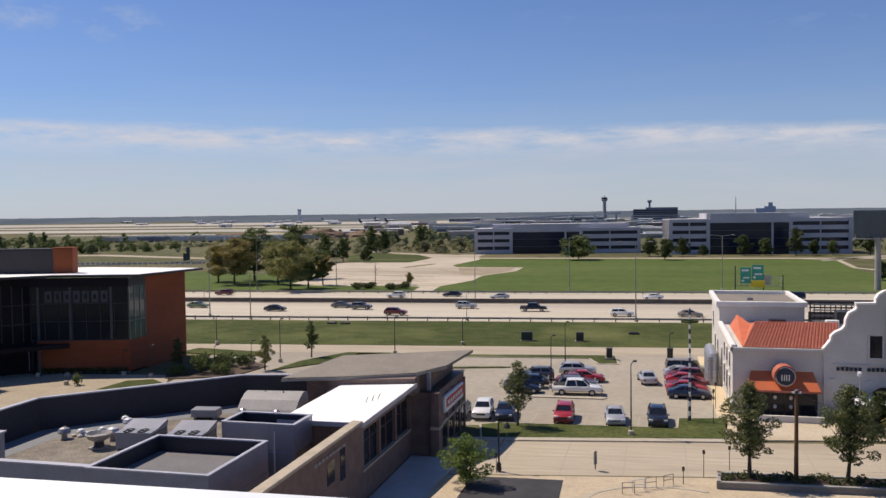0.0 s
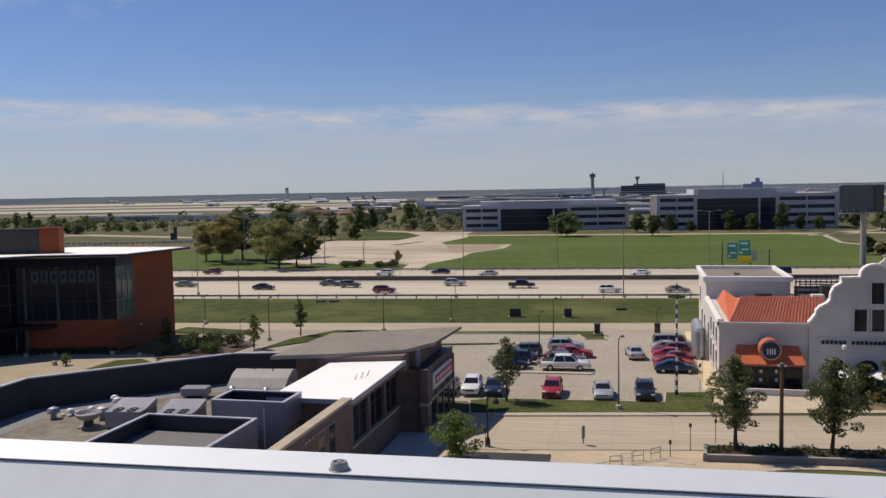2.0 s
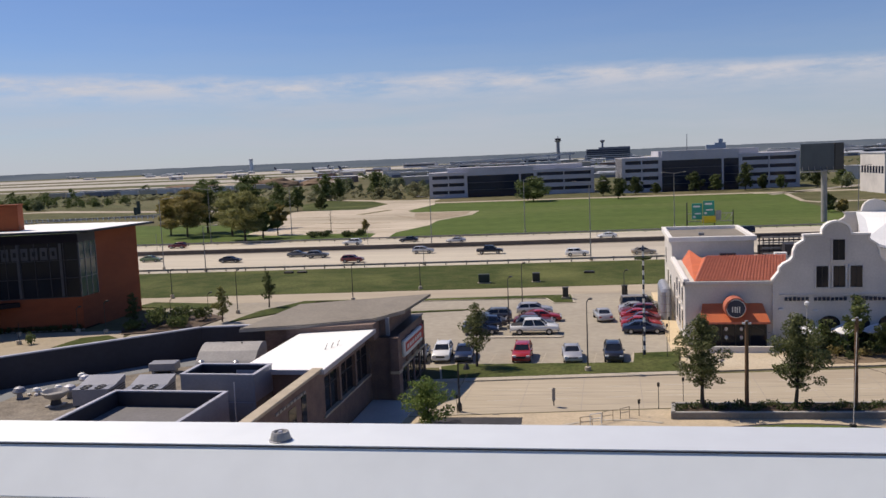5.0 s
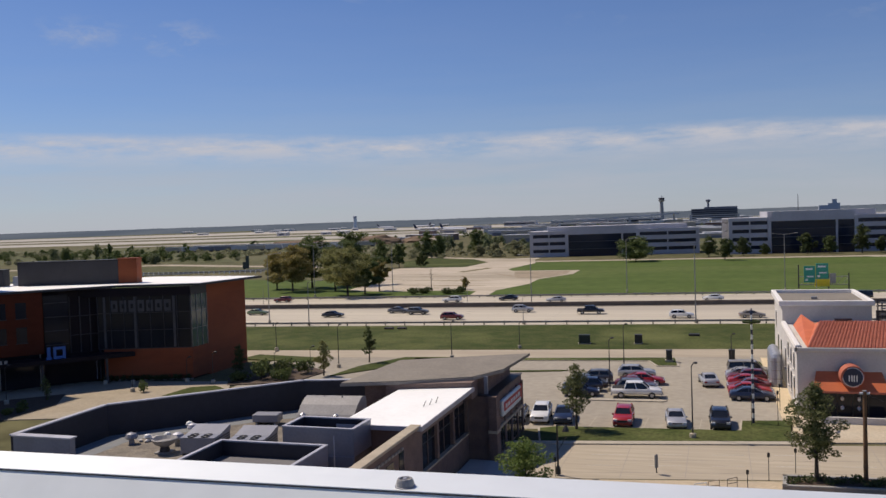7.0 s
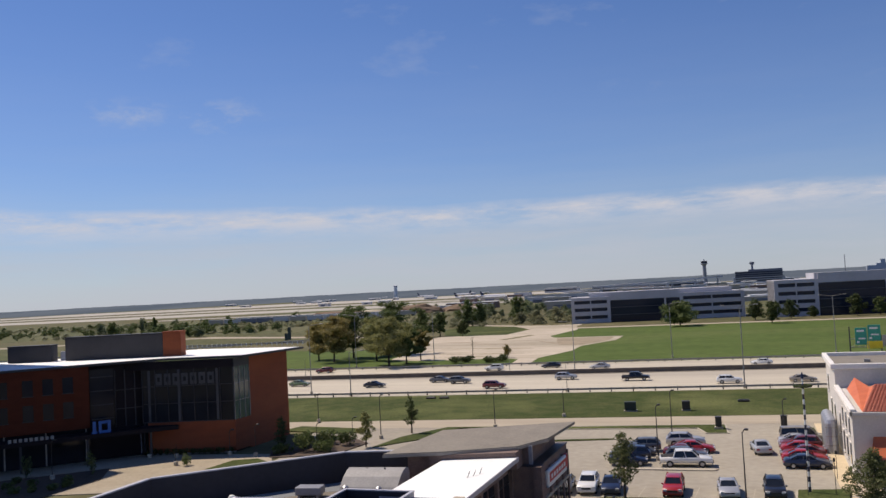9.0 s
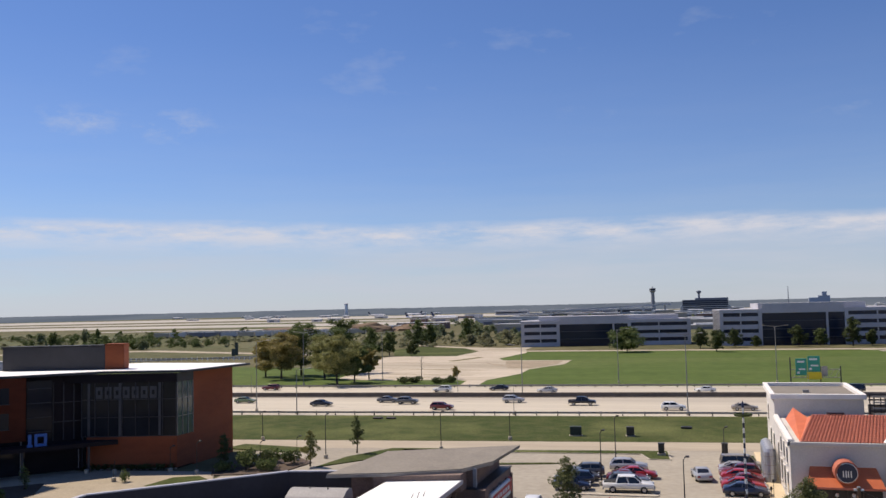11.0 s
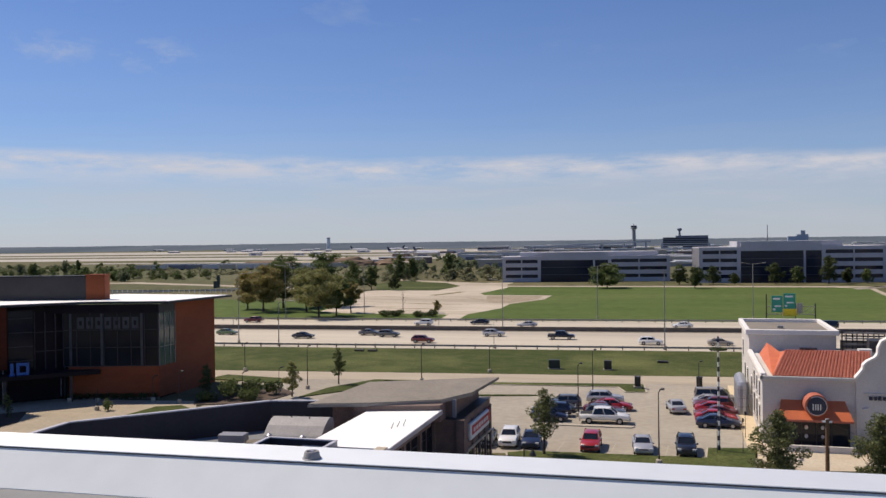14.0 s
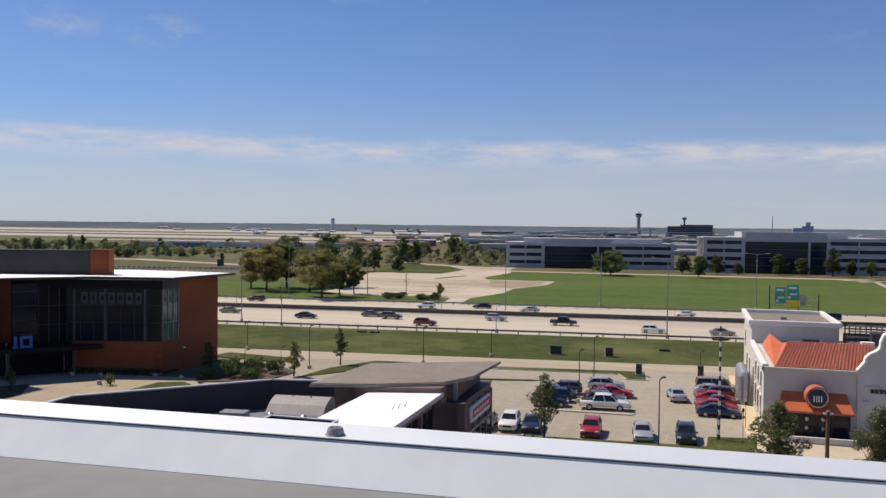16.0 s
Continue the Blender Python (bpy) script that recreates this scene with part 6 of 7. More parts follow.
# wooden poles with a sagging wire
for x, y, h in ((9.9, 69.6, 7.3), (17.75, 69.2, 7.6)):
    p = thing("utility_pole", "brown wooden utility pole standing in the planter", "utility pole", "utility poles", (x, y, 0.4))
    part("shaft", tube((0, 0, 0), (0, 0, h - 0.4), 0.17, 0.13, 10), WOODPOLE, p)
    part("cap", lathe([(0.15, h - 0.4), (0.13, h - 0.34)], 10), STEEL, p)
    for s in (-1, 1):
        part("flood_lamp", box(min(s * 0.12, s * 0.34), max(s * 0.12, s * 0.34), -0.12, 0.05, h - 0.62, h - 0.5), LAMPWHITE, p, "small pale flood lamp")
wire = thing("overhead_wire", "thin dark overhead wire between the wooden poles", "wire")
pts_ = [Vector((9.9, 69.6, 7.1)).lerp(Vector((34.0, 66.0, 1.2)), k / 14) - Vector((0, 0, 1.2 * math.sin(math.pi * k / 14))) for k in range(15)]
wb_ = bmesh.new()
rings_ = [[wb_.verts.new(p + Vector((0, 0.018 * math.cos(q), 0.018 * math.sin(q)))) for q in (0.8, 2.4, 3.9, 5.5)] for p in pts_]
for r0_, r1_ in zip(rings_, rings_[1:]):
    for k in range(4):
        wb_.faces.new((r0_[k], r1_[k], r1_[(k + 1) % 4], r0_[(k + 1) % 4]))
part("cable", wb_, BLACKM, wire)
guy = thing("guy_wire", "pale guy wire with a dark anchor", "wire")
part("cable", tube((17.75, 69.1, 6.6), (16.6, 65.4, 0.3), 0.03, 0.03, 5), STEEL, guy)
part("anchor", box(16.4, 16.8, 65.2, 65.6, 0.13, 0.55), BLACKM, guy)

# striped mast with wreath
mp_ = thing("maypole", "tall slim white and dark striped mast with a wreath", "mast", at=(2.8, 88.6, 0.16))
for i in range(22):
    part("stripe", tube((0, 0, i * 0.48), (0, 0, i * 0.48 + 0.48), 0.13 - 0.002 * i, 0.128 - 0.002 * i, 10), SIGNWHITE if i % 2 else NAVY, mp_, "white stripe" if i % 2 else "navy stripe")
part("finial", lathe([(0.08, 10.56), (0.16, 10.7), (0.1, 10.95), (0.03, 11.2)], 8), NAVY, mp_)
wr = bmesh.new()
for i in range(20):
    a, b = 2 * math.pi * i / 20, 2 * math.pi * (i + 1) / 20
    tube((0.75 * math.cos(a), 0.75 * math.sin(a), 9.9), (0.75 * math.cos(b), 0.75 * math.sin(b), 9.9), 0.12, 0.12, 6, wr)
part("wreath", wr, LEAF_C, mp_, "dark green wreath")

# planter wall along the near pavement
pl = thing("street_planter", "long grey concrete planter with dark shrubs", "planter", at=(0, 0, 0.13))
PLN = [(4.0, 67.2), (31, 68.9), (31, 71.7), (4.2, 70.0)]
for a, b in zip(PLN, PLN[1:] + PLN[:1]):
    part("planter_wall", wall_run([a, b], 0.25, 0, 0.46), BRICKGREY, pl, "weathered brown grey wall")
    part("planter_cap", wall_run([a, b], 0.3, 0.46, 0.54), WALLGREY, pl)
part("soil", prism([(4.2, 67.4), (30.8, 69.1), (30.8, 71.5), (4.4, 69.8)], 0, 0.42), SOIL, pl, "dark mulch")

# hand rails and bollards at the near pavement
for i, (x, y) in enumerate(((-2.4, 64.7), (-1.7, 65.5), (-0.8, 66.3), (0.5, 67.2))):
    r = thing("bike_rack", "pale metal bike rack hoop on the tan pavement", "bike rack", "bike racks", (x, y, 0.13), 12 + i * 9)
    rb = bmesh.new()
    for p0, p1 in (((-0.45, 0, 0), (-0.45, 0, 0.85)), ((-0.45, 0, 0.85), (0.45, 0, 0.88)), ((0.45, 0, 0.88), (0.45, 0, 0)), ((-0.45, 0, 0.5), (0.45, 0, 0.5))):
        tube(p0, p1, 0.035, 0.035, 6, rb)
    part("hoop", rb, CORNICE if i != 1 else SIGNWHITE, r)
for x, y, h in ((-12.9, 68.0, 1.6), (1.6, 67.9, 1.4), (3.2, 70.0, 2.2), (5.3, 72.4, 2.0), (2.6, 87.5, 3.0), (5.0, 88.0, 3.4), (5.6, 94.6, 2.8)):
    p = thing("sign_post", "thin dark sign post at the pavement's edge", "sign post", "sign posts", (x, y, 0.1))
    part("post", tube((0, 0, 0), (0, 0, h), 0.03, 0.025, 6), BLACKM, p)
    part("plate", box(-0.1, 0.1, -0.06, -0.04, h - 0.35, h - 0.02), BLACKM, p)
sg_ = thing("street_banner", "slim dark banner sign standing at the road's edge", "sign", at=(-5.2, 70.4, 0.13), rz=55)
part("post", tube((0, 0, 0), (0, 0, 1.5), 0.05, 0.04, 6), DARKPANEL, sg_)
part("banner", box(-0.2, 0.2, -0.03, 0.03, 0.4, 1.45, bevel=0.02), WALLGREY, sg_)
for x, y, z in ((-6.9, 123.4, 0.14), (1.4, 125.4, 0.02)):
    b = thing("waste_bin", "dark square bin on a pale base", "bin", "dark bins", (x, y, z))
    part("bin_body", box(-0.4, 0.4, -0.4, 0.4, 0.25, 1.5, bevel=0.05), BLACKM, b)
    part("bin_base", box(-0.55, 0.55, -0.55, 0.55, 0, 0.25), KERB, b)
    part("bin_lid", box(-0.44, 0.44, -0.44, 0.44, 1.5, 1.6), DARKPANEL, b)
for x, y, w in ((-21.0, 139.6, 1.5), (-12.5, 140.2, 1.0)):
    b = thing("utility_cabinet", "dark green utility cabinet on the verge", "cabinet", "utility cabinets", (x, y, 0.05), 6)
    part("casing", box(-w * 0.6, w * 0.6, -0.5, 0.5, 0.15, 1.5, bevel=0.05), mat("cabinet_green", (0.02, 0.035, 0.03), None, 0.6, 1) if w == 1.5 else BLACKM, b)
    part("plinth", box(-w * 0.7, w * 0.7, -0.6, 0.6, 0, 0.15), KERB, b)
for i, (x, y) in enumerate(((-61.0, 155.3), (-58.4, 155.5), (-4.2, 149.6))):
    b = thing("drain_grate", "low dark drain box in the grass verge", "drain", "verge drains", (x, y, 0.05))
    part("drain_frame", box(-0.9, 0.9, -0.4, 0.4, 0, 0.35, bevel=0.06), BLACKM, b)
    part("grate", box(-0.75, 0.75, -0.3, 0.3, 0.35, 0.4), DARKPANEL, b)

# guard rails: posts and beam
def guard_rail(line, x0, x1, step, label, m, n0, n1):
    g = thing("guard_rail", label, "guard rail", kind="structure")
    y0, y1 = line[0] + line[1] * x0, line[0] + line[1] * x1
    bm_ = bmesh.new()
    d = Vector((x1 - x0, y1 - y0, 0)).normalized()
    for z0, z1, o in ((0.42, 0.55, -0.05), (0.55, 0.64, 0.0), (0.64, 0.78, -0.05)):
        n_ = Vector((-d.y, d.x, 0)) * o
        prism([(x0 + n_.x, y0 + n_.y), (x1 + n_.x, y1 + n_.y), (x1 + n_.x - d.y * 0.06, y1 + n_.y + d.x * 0.06), (x0 + n_.x - d.y * 0.06, y0 + n_.y + d.x * 0.06)], z0, z1, bm_)
    part("beam", bm_, m, g)
    me = None
    k = 0
    x = n0
    while x < n1:
        if me is None:
            o = part("post", box(-0.09, 0.09, -0.09, 0.09, 0, 0.8), DARKPANEL, g)
            me = o.data
        else:
            o = new("post", me)
            o.parent = g
        o.matrix_basis = pose(x, line[0] + line[1] * x + 0.12, 0.03, 0, 0, 4.6)
        x += step


guard_rail((166.6, 0.09), -700, 500, 4.0, "dark weathered steel guard rail along the highway", STEEL, -160, 60)
guard_rail((222.6, 0.078), -700, 500, 4.0, "steel guard rail on the far side of the highway", STEEL, -180, 90)
guard_rail((521, 0.84), -330, -180, 3.0, "pale bridge rail of the ramp road", LIGHTMETAL, -300, -185)
bar = thing("median_barrier", "long brownish concrete median barrier", "barrier", kind="structure")
part("barrier_wall", prism([(-700, 200.2 - 54.6 - 0.3), (500, 200.2 + 39 - 0.3), (500, 200.2 + 39 + 0.3), (-700, 200.2 - 54.6 + 0.3)], 0, 1.0), mat("barrier_concrete", (0.20, 0.165, 0.13), (0.15, 0.125, 0.1), 0.9, 0.4, 0.1), bar)
# lane lines
for i, (a, s) in enumerate(((171.5, 0.088), (175.2, 0.087), (178.9, 0.085), (182.6, 0.083), (186.3, 0.081), (190.2, 0.079), (207.4, 0.078), (211.1, 0.078), (214.8, 0.078), (218.5, 0.078))):
    st = bmesh.new()
    for k in range(40):
        x = -170 + k * 7.2
        prism([(x, a + s * x - 0.07), (x + 2.4, a + s * (x + 2.4) - 0.07), (x + 2.4, a + s * (x + 2.4) + 0.07), (x, a + s * x + 0.07)], 0.02, 0.036, st)
    tagged(part("lane_line", st, PAINT), "faded white broken lane line on the highway", "road marking", kind="stuff")
for a in (73.6, 76.9):
    st = bmesh.new()
    for k in range(14):
        x = -16 + k * 5.0
        prism([(x, a + 0.165 * x), (x + 2.6, a + 0.165 * (x + 2.6)), (x + 2.6, a + 0.165 * (x + 2.6) + 0.1), (x, a + 0.165 * x + 0.1)], 0.01, 0.026, st)
    tagged(part("lane_line", st, PAINT), "faded white broken lane line on the street", "road marking", kind="stuff")
joint = mat("joint_tar", (0.32, 0.285, 0.235), (0.36, 0.32, 0.265), 0.9, 1)
st = bmesh.new()
for a in (75.2, 71.6):
    prism([(-20, a - 3.3), (60, a + 9.9), (60, a + 9.98), (-20, a - 3.22)], 0.01, 0.025, st)
for k in range(16):
    x = -18 + k * 5
    prism([(x, 70.1 + 0.165 * x), (x + 0.06, 70.1 + 0.165 * x), (x + 0.06, 80 + 0.165 * x), (x, 80 + 0.165 * x)], 0.01, 0.025, st)
tagged(part("pavement_joint", st, joint), "dark tarred joints between the street slabs", "road joint", kind="stuff")
st = bmesh.new()
for k in range(7):
    prism([(0.6, 98.6 + k * 2.5), (5.6, 98.9 + k * 2.5), (5.6, 99.0 + k * 2.5), (0.6, 98.7 + k * 2.5)], 0.01, 0.022, st)
for k in range(6):
    prism([(-18.2, 98.2 + k * 2.6), (-7.2, 98.9 + k * 2.6), (-7.2, 99.0 + k * 2.6), (-18.2, 98.3 + k * 2.6)], 0.01, 0.022, st)
for k in range(10):
    x = -20.5 + k * 2.6
    prism([(x, 84.8), (x + 0.1, 84.8), (x + 0.3, 89.8), (x + 0.2, 89.8)], 0.01, 0.022, st)
tagged(part("bay_line", st, mat("worn_bay_paint", (0.41, 0.365, 0.29), (0.36, 0.315, 0.245), 0.9, 1.5)), "faded white parking bay lines", "road marking", kind="stuff")

# overhead direction signs
gs = thing("highway_sign", "green and yellow highway signs on a dark steel frame", "highway sign", at=(0, 0, 0.02))
part("sign_leg", tube((18.9, 231.2, 0), (18.9, 231.2, 6.6), 0.16, 0.14, 8), DARKPANEL, gs)
part("sign_leg", tube((30.4, 231.8, 0), (30.4, 231.8, 4.4), 0.16, 0.14, 8), DARKPANEL, gs)
part("sign_leg", tube((25.8, 231.6, 0), (25.8, 231.6, 4.4), 0.14, 0.12, 8), DARKPANEL, gs)
for z in (1.6, 3.6):
    part("frame_bar", tube((18.9, 231.3, z), (30.4, 231.8, z), 0.1, 0.1, 6), STEEL, gs)
for i in range(8):
    part("lattice", tube((19.5 + i * 1.35, 231.4, 1.6), (20.85 + i * 1.35, 231.4, 3.6), 0.06, 0.06, 5), STEEL, gs)
for x0, x1, z0, z1, m_, lb in ((20.1, 22.7, 2.2, 6.3, SIGNGREEN, "green sign panel"), (22.9, 25.7, 3.1, 6.9, SIGNGREEN, "green sign panel"), (22.6, 26.0, 1.2, 2.95, SIGNYELLOW, "yellow sign panel")):
    pn = part("sign_panel", box(x0, x1, 230.8, 230.95, z0, z1, bevel=0.04), m_, gs, lb)
    if m_ is SIGNGREEN:
        part("sign_bar", box(x0 + 0.4, x1 - 0.6, 230.76, 230.8, z1 - 1.0, z1 - 0.55), SIGNWHITE, pn, "white sign bar")
        part("sign_bar", box(x0 + 0.7, x1 - 0.4, 230.76, 230.8, z0 + 1.3, z0 + 1.65), SIGNWHITE, pn, "white sign bar")
        part("sign_bar", box(x0 + 0.3, x0 + 0.9, 230.76, 230.8, z0 + 0.4, z0 + 0.9), SIGNWHITE, pn, "white sign bar")
part("sign_back", box(26.0, 27.4, 231.0, 231.15, 1.9, 4.4, bevel=0.03), STEEL, gs, "grey sign back")
bb = thing("billboard", "dark double-sided billboard on a thick grey mast", "billboard", at=(53.8, 239.7, 0))
part("mast", tube((0.3, 0, 0), (0.3, 0, 13.6), 0.8, 0.75, 14), WALLGREY, bb)
part("panel", box(-5.6, 2.6, -0.6, 0.2, 13.4, 20.4, bevel=0.08), BLUEBLACK, bb, "blue grey glossy panel")
pb_ = box(0, 3.9, -0.3, 0.3, 13.4, 20.4, bevel=0.08)
pb_.transform(Matrix.Translation((2.7, 0, 0)) @ pose(0, 0, 0, 0, 0, 44))
part("panel", pb_, BLACKM, bb, "dark panel face")
part("walkway", box(-5.8, 3.2, -1.5, -0.6, 13.0, 13.25), STEEL, bb, "pale walkway")
for i in range(6):
    part("strut", tube((-5.2 + i * 1.5, -1.2, 13.25), (-5.2 + i * 1.5, -0.6, 14.4), 0.06, 0.06, 5), STEEL, bb)
ff = thing("far_direction_sign", "dark green sign backs on posts beside the ramp road", "road sign", at=(-207, 352, 0))
part("panel", box(-0.9, 0.7, -0.1, 0.1, 1.2, 7.0), mat("sign_back_green", (0.03, 0.055, 0.05), (0.025, 0.045, 0.042), 0.6, 1), ff)
part("panel", box(-2.6, -1.0, -0.1, 0.1, 0.9, 4.2), bpy.data.materials["sign_back_green"], ff)
for sx in (-1.8, 0.0):
    part("post", tube((sx, 0.15, 0), (sx, 0.15, 4.0), 0.12, 0.12, 6), STEEL, ff)
rr = thing("ramp_rail", "pale low post rail along the ramp road", "guard rail", at=(0, 0, 0))
part("rail", wall_run([(-290, 329.5), (-190, 337)], 0.12, 0.55, 1.05), STEEL, rr)
for i in range(40):
    part("post", box(-289.2 + i * 2.5, -288.8 + i * 2.5, 329.0 + i * 0.1875, 329.3 + i * 0.1875, 0, 1.2), SIGNWHITE, rr, "white post")

# umbrellas on the terrace
for i, (x, y) in enumerate(((19.0, 91.2), (22.2, 91.0), (25.4, 91.3), (28.4, 91.0))):
    u = thing("terrace_umbrella", "white canvas terrace umbrella", "umbrella", "terrace umbrellas", (x, y, 0.14))
    part("pole", tube((0, 0, 0), (0, 0, 2.5), 0.04, 0.03, 6), WOODPOLE, u)
    part("canopy", lathe([(1.45, 1.85), (1.40, 1.92), (0.75, 2.3), (0.08, 2.6)], 8), FABRIC, u, "white canvas canopy")
    part("foot", lathe([(0.35, 0), (0.35, 0.08), (0.06, 0.12)], 10), WALLGREY, u)
lamp_t = thing("terrace_lamp", "white double globe lamp post before the hall", "street lamp", at=(18.2, 88.2, 0.12))
part("pole", tube((0, 0, 0), (0, 0, 5.0), 0.07, 0.05, 8), LIGHTMETAL, lamp_t)
part("globe", lathe([(0.06, 4.95), (0.24, 5.1), (0.24, 5.35), (0.08, 5.5)], 10), LAMPWHITE, lamp_t)

patch("grass_sliver", [(-30, 112.4), (-20.5, 114.6), (-19.6, 115.1), (-20.6, 115.3), (-30, 113.4)], 0.13, GRASS, "thin grass sliver in the car park", "traffic island")
arc = bmesh.new()
for k in range(24):
    a0, a1 = math.radians(60 + k * 6), math.radians(60 + (k + 1) * 6)
    q = [(0.4 + r * math.cos(a), 62.6 + 0.72 * r * math.sin(a)) for r, a in ((5.6, a0), (5.6, a1), (6.0, a1), (6.0, a0))]
    prism(q, 0.05, 0.16, arc)
tagged(part("kerb_ring", arc, KERB), "pale curved kerb ring in the tan pavement", "kerb", kind="structure")

oval = [(14 + 11.6 * math.cos(2 * math.pi * k / 40), 57 + 9.4 * math.sin(2 * math.pi * k / 40)) for k in range(40)]
patch("lawn_oval", oval, 0.17, LAWN, "oval lawn in the tan pavement", "lawn")
patch("kerb_oval", [(14 + (x - 14) * 1.035, 57 + (y - 57) * 1.04) for x, y in oval], 0.155, DARKPANEL, "dark kerb round the oval lawn", "kerb")

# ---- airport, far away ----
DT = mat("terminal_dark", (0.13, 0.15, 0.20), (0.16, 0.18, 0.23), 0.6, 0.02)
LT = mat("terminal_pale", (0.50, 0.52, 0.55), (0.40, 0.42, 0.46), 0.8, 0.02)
tw = thing("control_tower", "tall concrete airport control tower far away", "control tower", at=(-146, 2479, 0))
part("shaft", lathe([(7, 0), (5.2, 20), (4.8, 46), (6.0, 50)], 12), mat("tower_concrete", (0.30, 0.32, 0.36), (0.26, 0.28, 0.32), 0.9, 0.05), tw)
part("gallery", lathe([(6.0, 49), (9.5, 52.5), (9.5, 54), (7.5, 54.3)], 12), bpy.data.materials["tower_concrete"], tw)
part("cab", lathe([(7.4, 54.2), (8.6, 58), (8.4, 58.4)], 12), OFFICEGLASS, tw, "dark glazed cab")
part("cab_roof", lathe([(8.9, 58.4), (8.9, 59.6), (2, 60.4), (0.4, 66)], 12), bpy.data.materials["tower_concrete"], tw)
t2 = thing("control_tower", "slim pale airport control tower far away", "control tower", at=(-1109, 2561, 0))
part("shaft", box(-4.5, 4.5, -4.5, 4.5, 0, 34, bevel=1.0), LIGHTENEDWHITE, t2)
part("cab", lathe([(5, 34), (6.4, 38), (6.4, 39), (2, 41)], 10), LT, t2, "grey glazed cab")
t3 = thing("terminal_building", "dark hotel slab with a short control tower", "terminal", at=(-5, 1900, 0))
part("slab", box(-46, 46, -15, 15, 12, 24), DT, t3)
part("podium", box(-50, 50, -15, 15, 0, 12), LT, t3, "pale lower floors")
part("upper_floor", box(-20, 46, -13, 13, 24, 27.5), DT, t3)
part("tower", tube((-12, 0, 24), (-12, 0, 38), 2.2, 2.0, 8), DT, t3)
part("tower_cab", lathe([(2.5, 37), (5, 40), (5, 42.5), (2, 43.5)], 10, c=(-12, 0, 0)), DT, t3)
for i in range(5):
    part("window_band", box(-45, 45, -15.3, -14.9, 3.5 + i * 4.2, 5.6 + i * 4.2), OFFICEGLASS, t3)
rng = random.Random(21)
for i in range(70):
    y = rng.uniform(650, 1500)
    x = rng.uniform(-0.36, 0.06) * y
    w, d, h = rng.uniform(12, 60), rng.uniform(8, 20), rng.uniform(3, 7.5)
    f = thing("airport_building", "low pale airport service building far away", "building", "airport buildings", (x, y, 0), rng.uniform(-8, 8))
    m_ = rng.choice((LT, RUNWAY, RUNWAY, LT, LT, STUCCO, BRICK))
    part("shell", box(-w / 2, w / 2, 0, d, 0, h), m_, f)
    part("roof", box(-w / 2 - 0.3, w / 2 + 0.3, -0.3, d + 0.3, h, h + 0.4), rng.choice((LT, RUNWAY, LT)), f)
    part("door", box(-w * 0.3, w * 0.1, -0.15, 0, 0, h * 0.6), DT, f)
for i in range(22):
    row = i % 2
    f = thing("freight_wagon", "pale grey covered freight wagon in a parked row", "freight wagon", "parked freight wagons", (-440 + (i // 2) * 15.5 + row * 5, 628 + row * 34 + (i // 2) * 0.8, 0), 3)
    m_ = rng.choice((LT, LT, DT, RUNWAY))
    part("body", box(-7, 7, -1.5, 1.5, 1.1, 4.4, bevel=0.1), m_, f)
    part("roof", box(-7.1, 7.1, -1.6, 1.6, 4.4, 4.65), LT, f, "pale roof")
    for sx in (-4.8, 4.8):
        part("bogie", box(sx - 1.3, sx + 1.3, -1.1, 1.1, 0.0, 1.1), BLACKM, f)
for x, y, w, h, m_ in ((-300, 742, 26, 8, EARTH), (-262, 760, 22, 6, EARTH), (-410, 800, 34, 4, EARTH), (-375, 805, 20, 3.5, SAND), (-232, 700, 14, 5, SAND)):
    f = thing("earth_mound", "low mound of bare earth near the airfield", "earth mound", "earth mounds", (x, y, 0))
    b = bmesh.new()
    bmesh.ops.create_icosphere(b, subdivisions=3, radius=1.0)
    for v in b.verts:
        k = 1 + 0.22 * noise.noise(v.co * 2.3 + Vector((x, y, 0)))
        v.co = Vector((v.co.x * w * k, v.co.y * w * 0.45 * k, max(-0.2, v.co.z * h * k)))
    part("mound", b, m_, f)
for i in range(26):
    y = rng.uniform(1300, 2300)
    x = rng.uniform(-0.25, 0.35) * y
    w, h = rng.uniform(40, 120), rng.uniform(5, 10)
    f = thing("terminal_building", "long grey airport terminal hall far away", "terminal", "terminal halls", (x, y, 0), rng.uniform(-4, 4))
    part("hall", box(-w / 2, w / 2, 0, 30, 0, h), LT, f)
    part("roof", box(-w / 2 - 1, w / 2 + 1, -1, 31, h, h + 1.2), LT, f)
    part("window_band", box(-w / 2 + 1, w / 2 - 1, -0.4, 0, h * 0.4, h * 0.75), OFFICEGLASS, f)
for i in range(44):
    y = rng.uniform(1100, 2700)
    x = rng.uniform(-0.72, 0.30) * y
    w, h = rng.uniform(8, 34), rng.uniform(3, 5.5)
    f = thing("hangar", "low pale hangar on the distant airfield", "hangar", "airfield hangars", (x, y, 0), rng.uniform(-10, 10))
    part("hall", box(-w / 2, w / 2, 0, 10, 0, h), rng.choice((FABRIC, LT, STUCCO)), f)
    part("roof", prism([(-w / 2 - 1, -1), (w / 2 + 1, -1), (w / 2 + 1, 11), (-w / 2 - 1, 11)], h, [h + 0.4, h + 0.4, h + 1.2, h + 1.2]), LT, f, "pale roof")
    part("door", box(-w * 0.25, w * 0.2, -0.3, 0, 0, h * 0.7), DT, f)
mast = thing("radio_mast", "thin distant mast above the office roofs", "mast", at=(150, 1800, 0))
part("mast", tube((0, 0, 0), (0, 0, 46), 1.0, 0.5, 6), DT, mast)
hz = thing("distant_hotel", "stepped pale building on the horizon", "building", at=(346, 2900, 0))
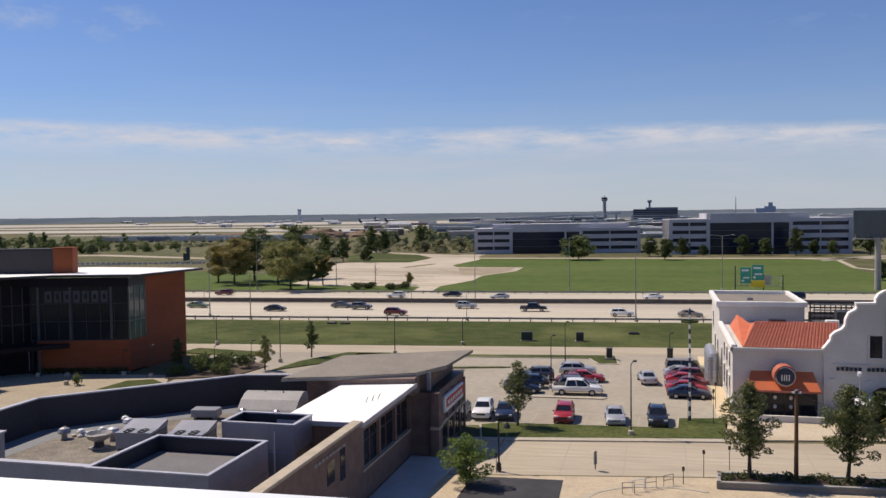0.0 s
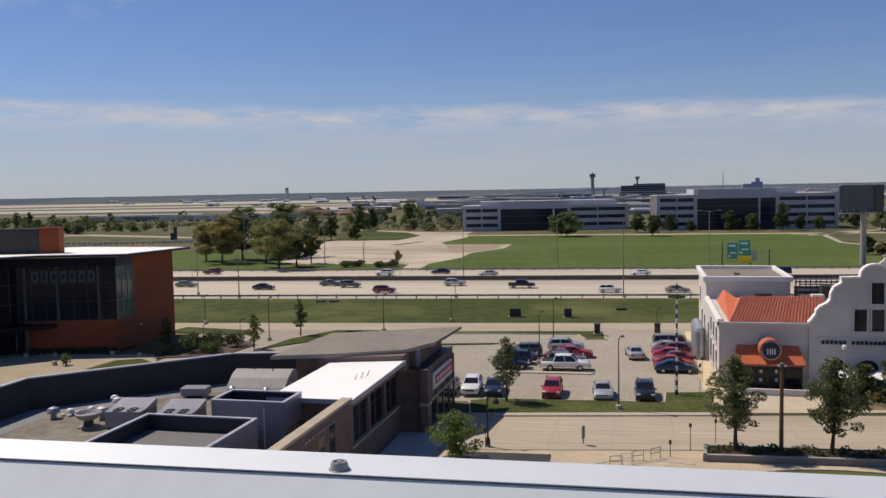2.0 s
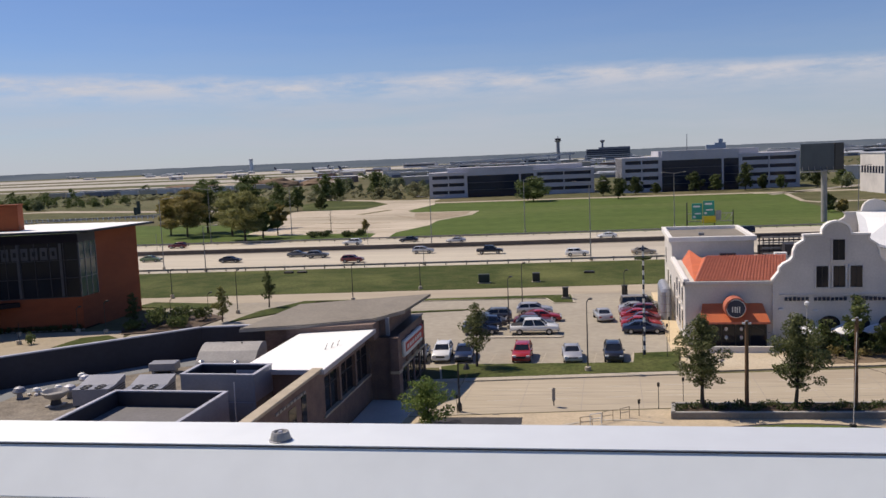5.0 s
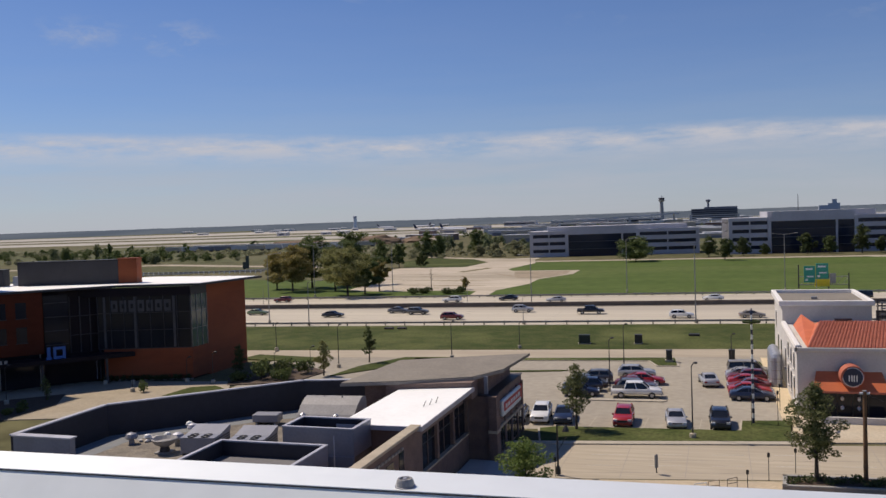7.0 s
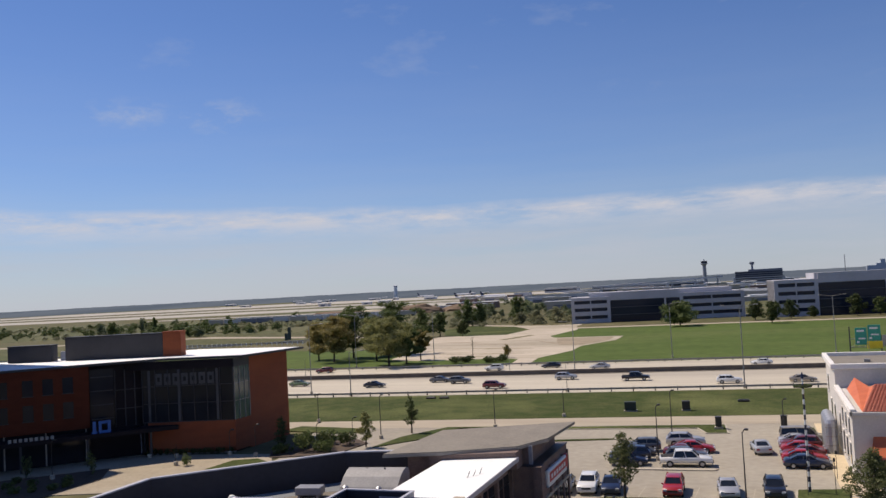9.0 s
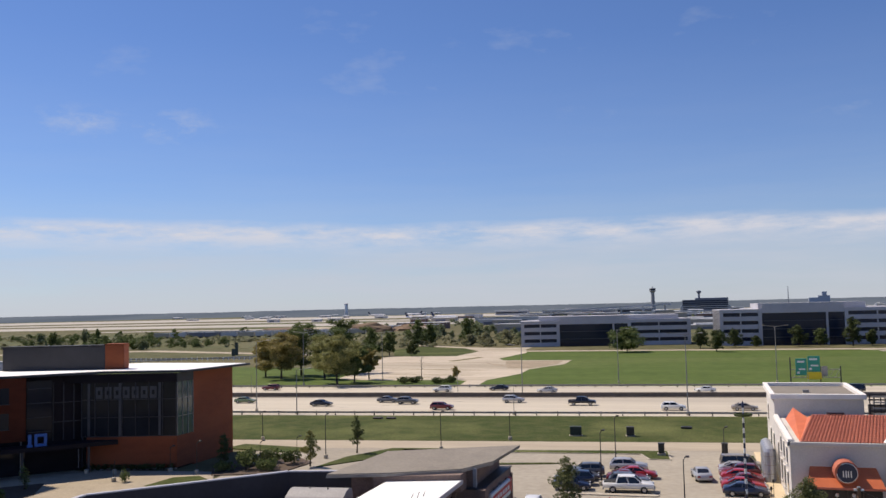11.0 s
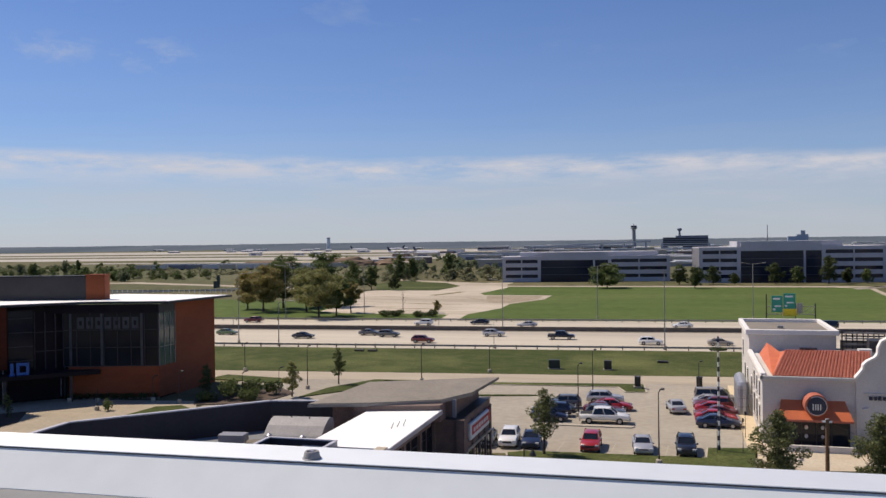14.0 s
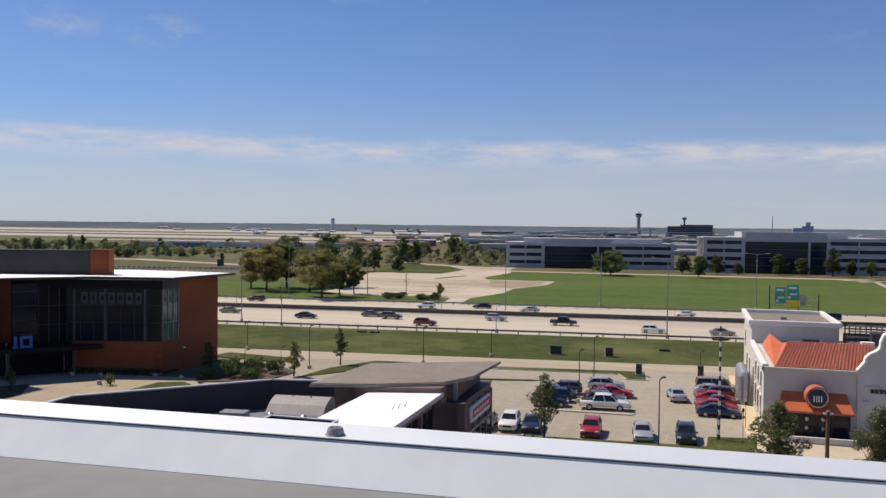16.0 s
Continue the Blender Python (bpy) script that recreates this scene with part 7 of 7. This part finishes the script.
# distance haze is mixed into this concrete colour
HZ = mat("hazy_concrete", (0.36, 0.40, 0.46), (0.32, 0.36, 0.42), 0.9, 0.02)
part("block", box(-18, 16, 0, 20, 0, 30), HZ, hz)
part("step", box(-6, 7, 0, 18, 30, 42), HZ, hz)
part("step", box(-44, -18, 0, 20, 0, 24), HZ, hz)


def airliner(x, y, rz, tail):
    a = thing("airliner", "white parked airliner with a dark tail fin", "airliner", "parked airliners", (x, y, 0), rz)
    part("fuselage", tube((-20, 0, 4), (17, 0, 4), 2.0, 2.0, 12), FABRIC, a, "white fuselage")
    part("nose", tube((17, 0, 4), (21, 0, 3.6), 2.0, 0.5, 12), FABRIC, a)
    part("tail_cone", tube((-20, 0, 4), (-27, 0, 5.2), 2.0, 0.4, 12), FABRIC, a)
    b = bmesh.new()
    f0 = [b.verts.new((px, -0.2, pz)) for px, pz in ((-20, 5.6), (-26, 5.8), (-28.5, 13), (-25.5, 13))]
    f1 = [b.verts.new((v.co.x, 0.2, v.co.z)) for v in f0]
    b.faces.new(f0)
    b.faces.new(f1[::-1])
    for i in range(4):
        b.faces.new((f0[i], f0[(i + 1) % 4], f1[(i + 1) % 4], f1[i]))
    part("tail_fin", b, tail, a, "dark tail fin")
    for s in (-1, 1):
        part("wing", prism([(4, s * 1.5), (-4, s * 1.5), (-9, s * 17), (-6.5, s * 17)], 3.0, 3.4), LT, a)
        part("engine", tube((3.5, s * 6, 2.2), (-0.5, s * 6, 2.2), 1.1, 0.9, 10), LT, a)
        part("landing_gear", tube((-2, s * 2.5, 0), (-2, s * 2.5, 3), 0.5, 0.4, 6), BLACKM, a)
    part("nose_gear", tube((15, 0, 0), (15, 0, 2.5), 0.4, 0.3, 6), BLACKM, a)


airliner(-498, 1480, 0, NAVY)
airliner(-455, 1500, 0, NAVY)
airliner(-840, 2150, 0, NAVY)
airliner(-760, 2200, 180, NAVY)
bridge = thing("sky_train_bridge", "pale elevated airport track far away", "bridge", at=(0, 0, 0))
part("deck", prism([(-250, 1350), (-60, 1500), (-60, 1508), (-250, 1358)], [9, 16, 16, 9], [11, 19, 19, 11]), LT, bridge)
for i in range(6):
    part("pier", box(-240 + i * 34, -237 + i * 34, 1360 + i * 27, 1364 + i * 27, 0, 10 + i * 1.2), LT, bridge)

wo_ = thing("office_building", "white office block with a grid of dark windows", "office building", "office buildings", (102.7, 358, 0), 6)
part("body", box(0, 42, 0, 24, 0, 15.4), STUCCO, wo_, "white walls")
part("roof", box(-0.3, 42.3, -0.3, 24.3, 15.4, 15.8), LT, wo_)
for k in range(3):
    for i in range(17):
        w = part("window", box(1.0 + i * 2.4, 2.7 + i * 2.4, -0.06, 0.02, 2.6 + k * 4.2, 5.4 + k * 4.2), OFFICEGLASS, wo_, "dark window")
for i in range(8):
    part("window", box(-0.06, 0.02, 1.2 + i * 2.8, 3.0 + i * 2.8, 7.6, 10.4), OFFICEGLASS, wo_, "dark window")
ws = thing("white_shed", "low white shed among the trees", "shed", at=(122.5, 497, 0))
part("shell", box(0, 14, 0, 10, 0, 7.0), STUCCO, ws)
part("annex", box(14, 26, 1, 10, 0, 6.6), LT, ws)
part("roof", box(-0.2, 26.2, -0.2, 10.2, 7.0, 7.3), LT, ws)
strip("road_right", (300, 1.1), (312, 1.1), 64, 160, 0.05, LOT, "grey road curving past the billboard", "road")
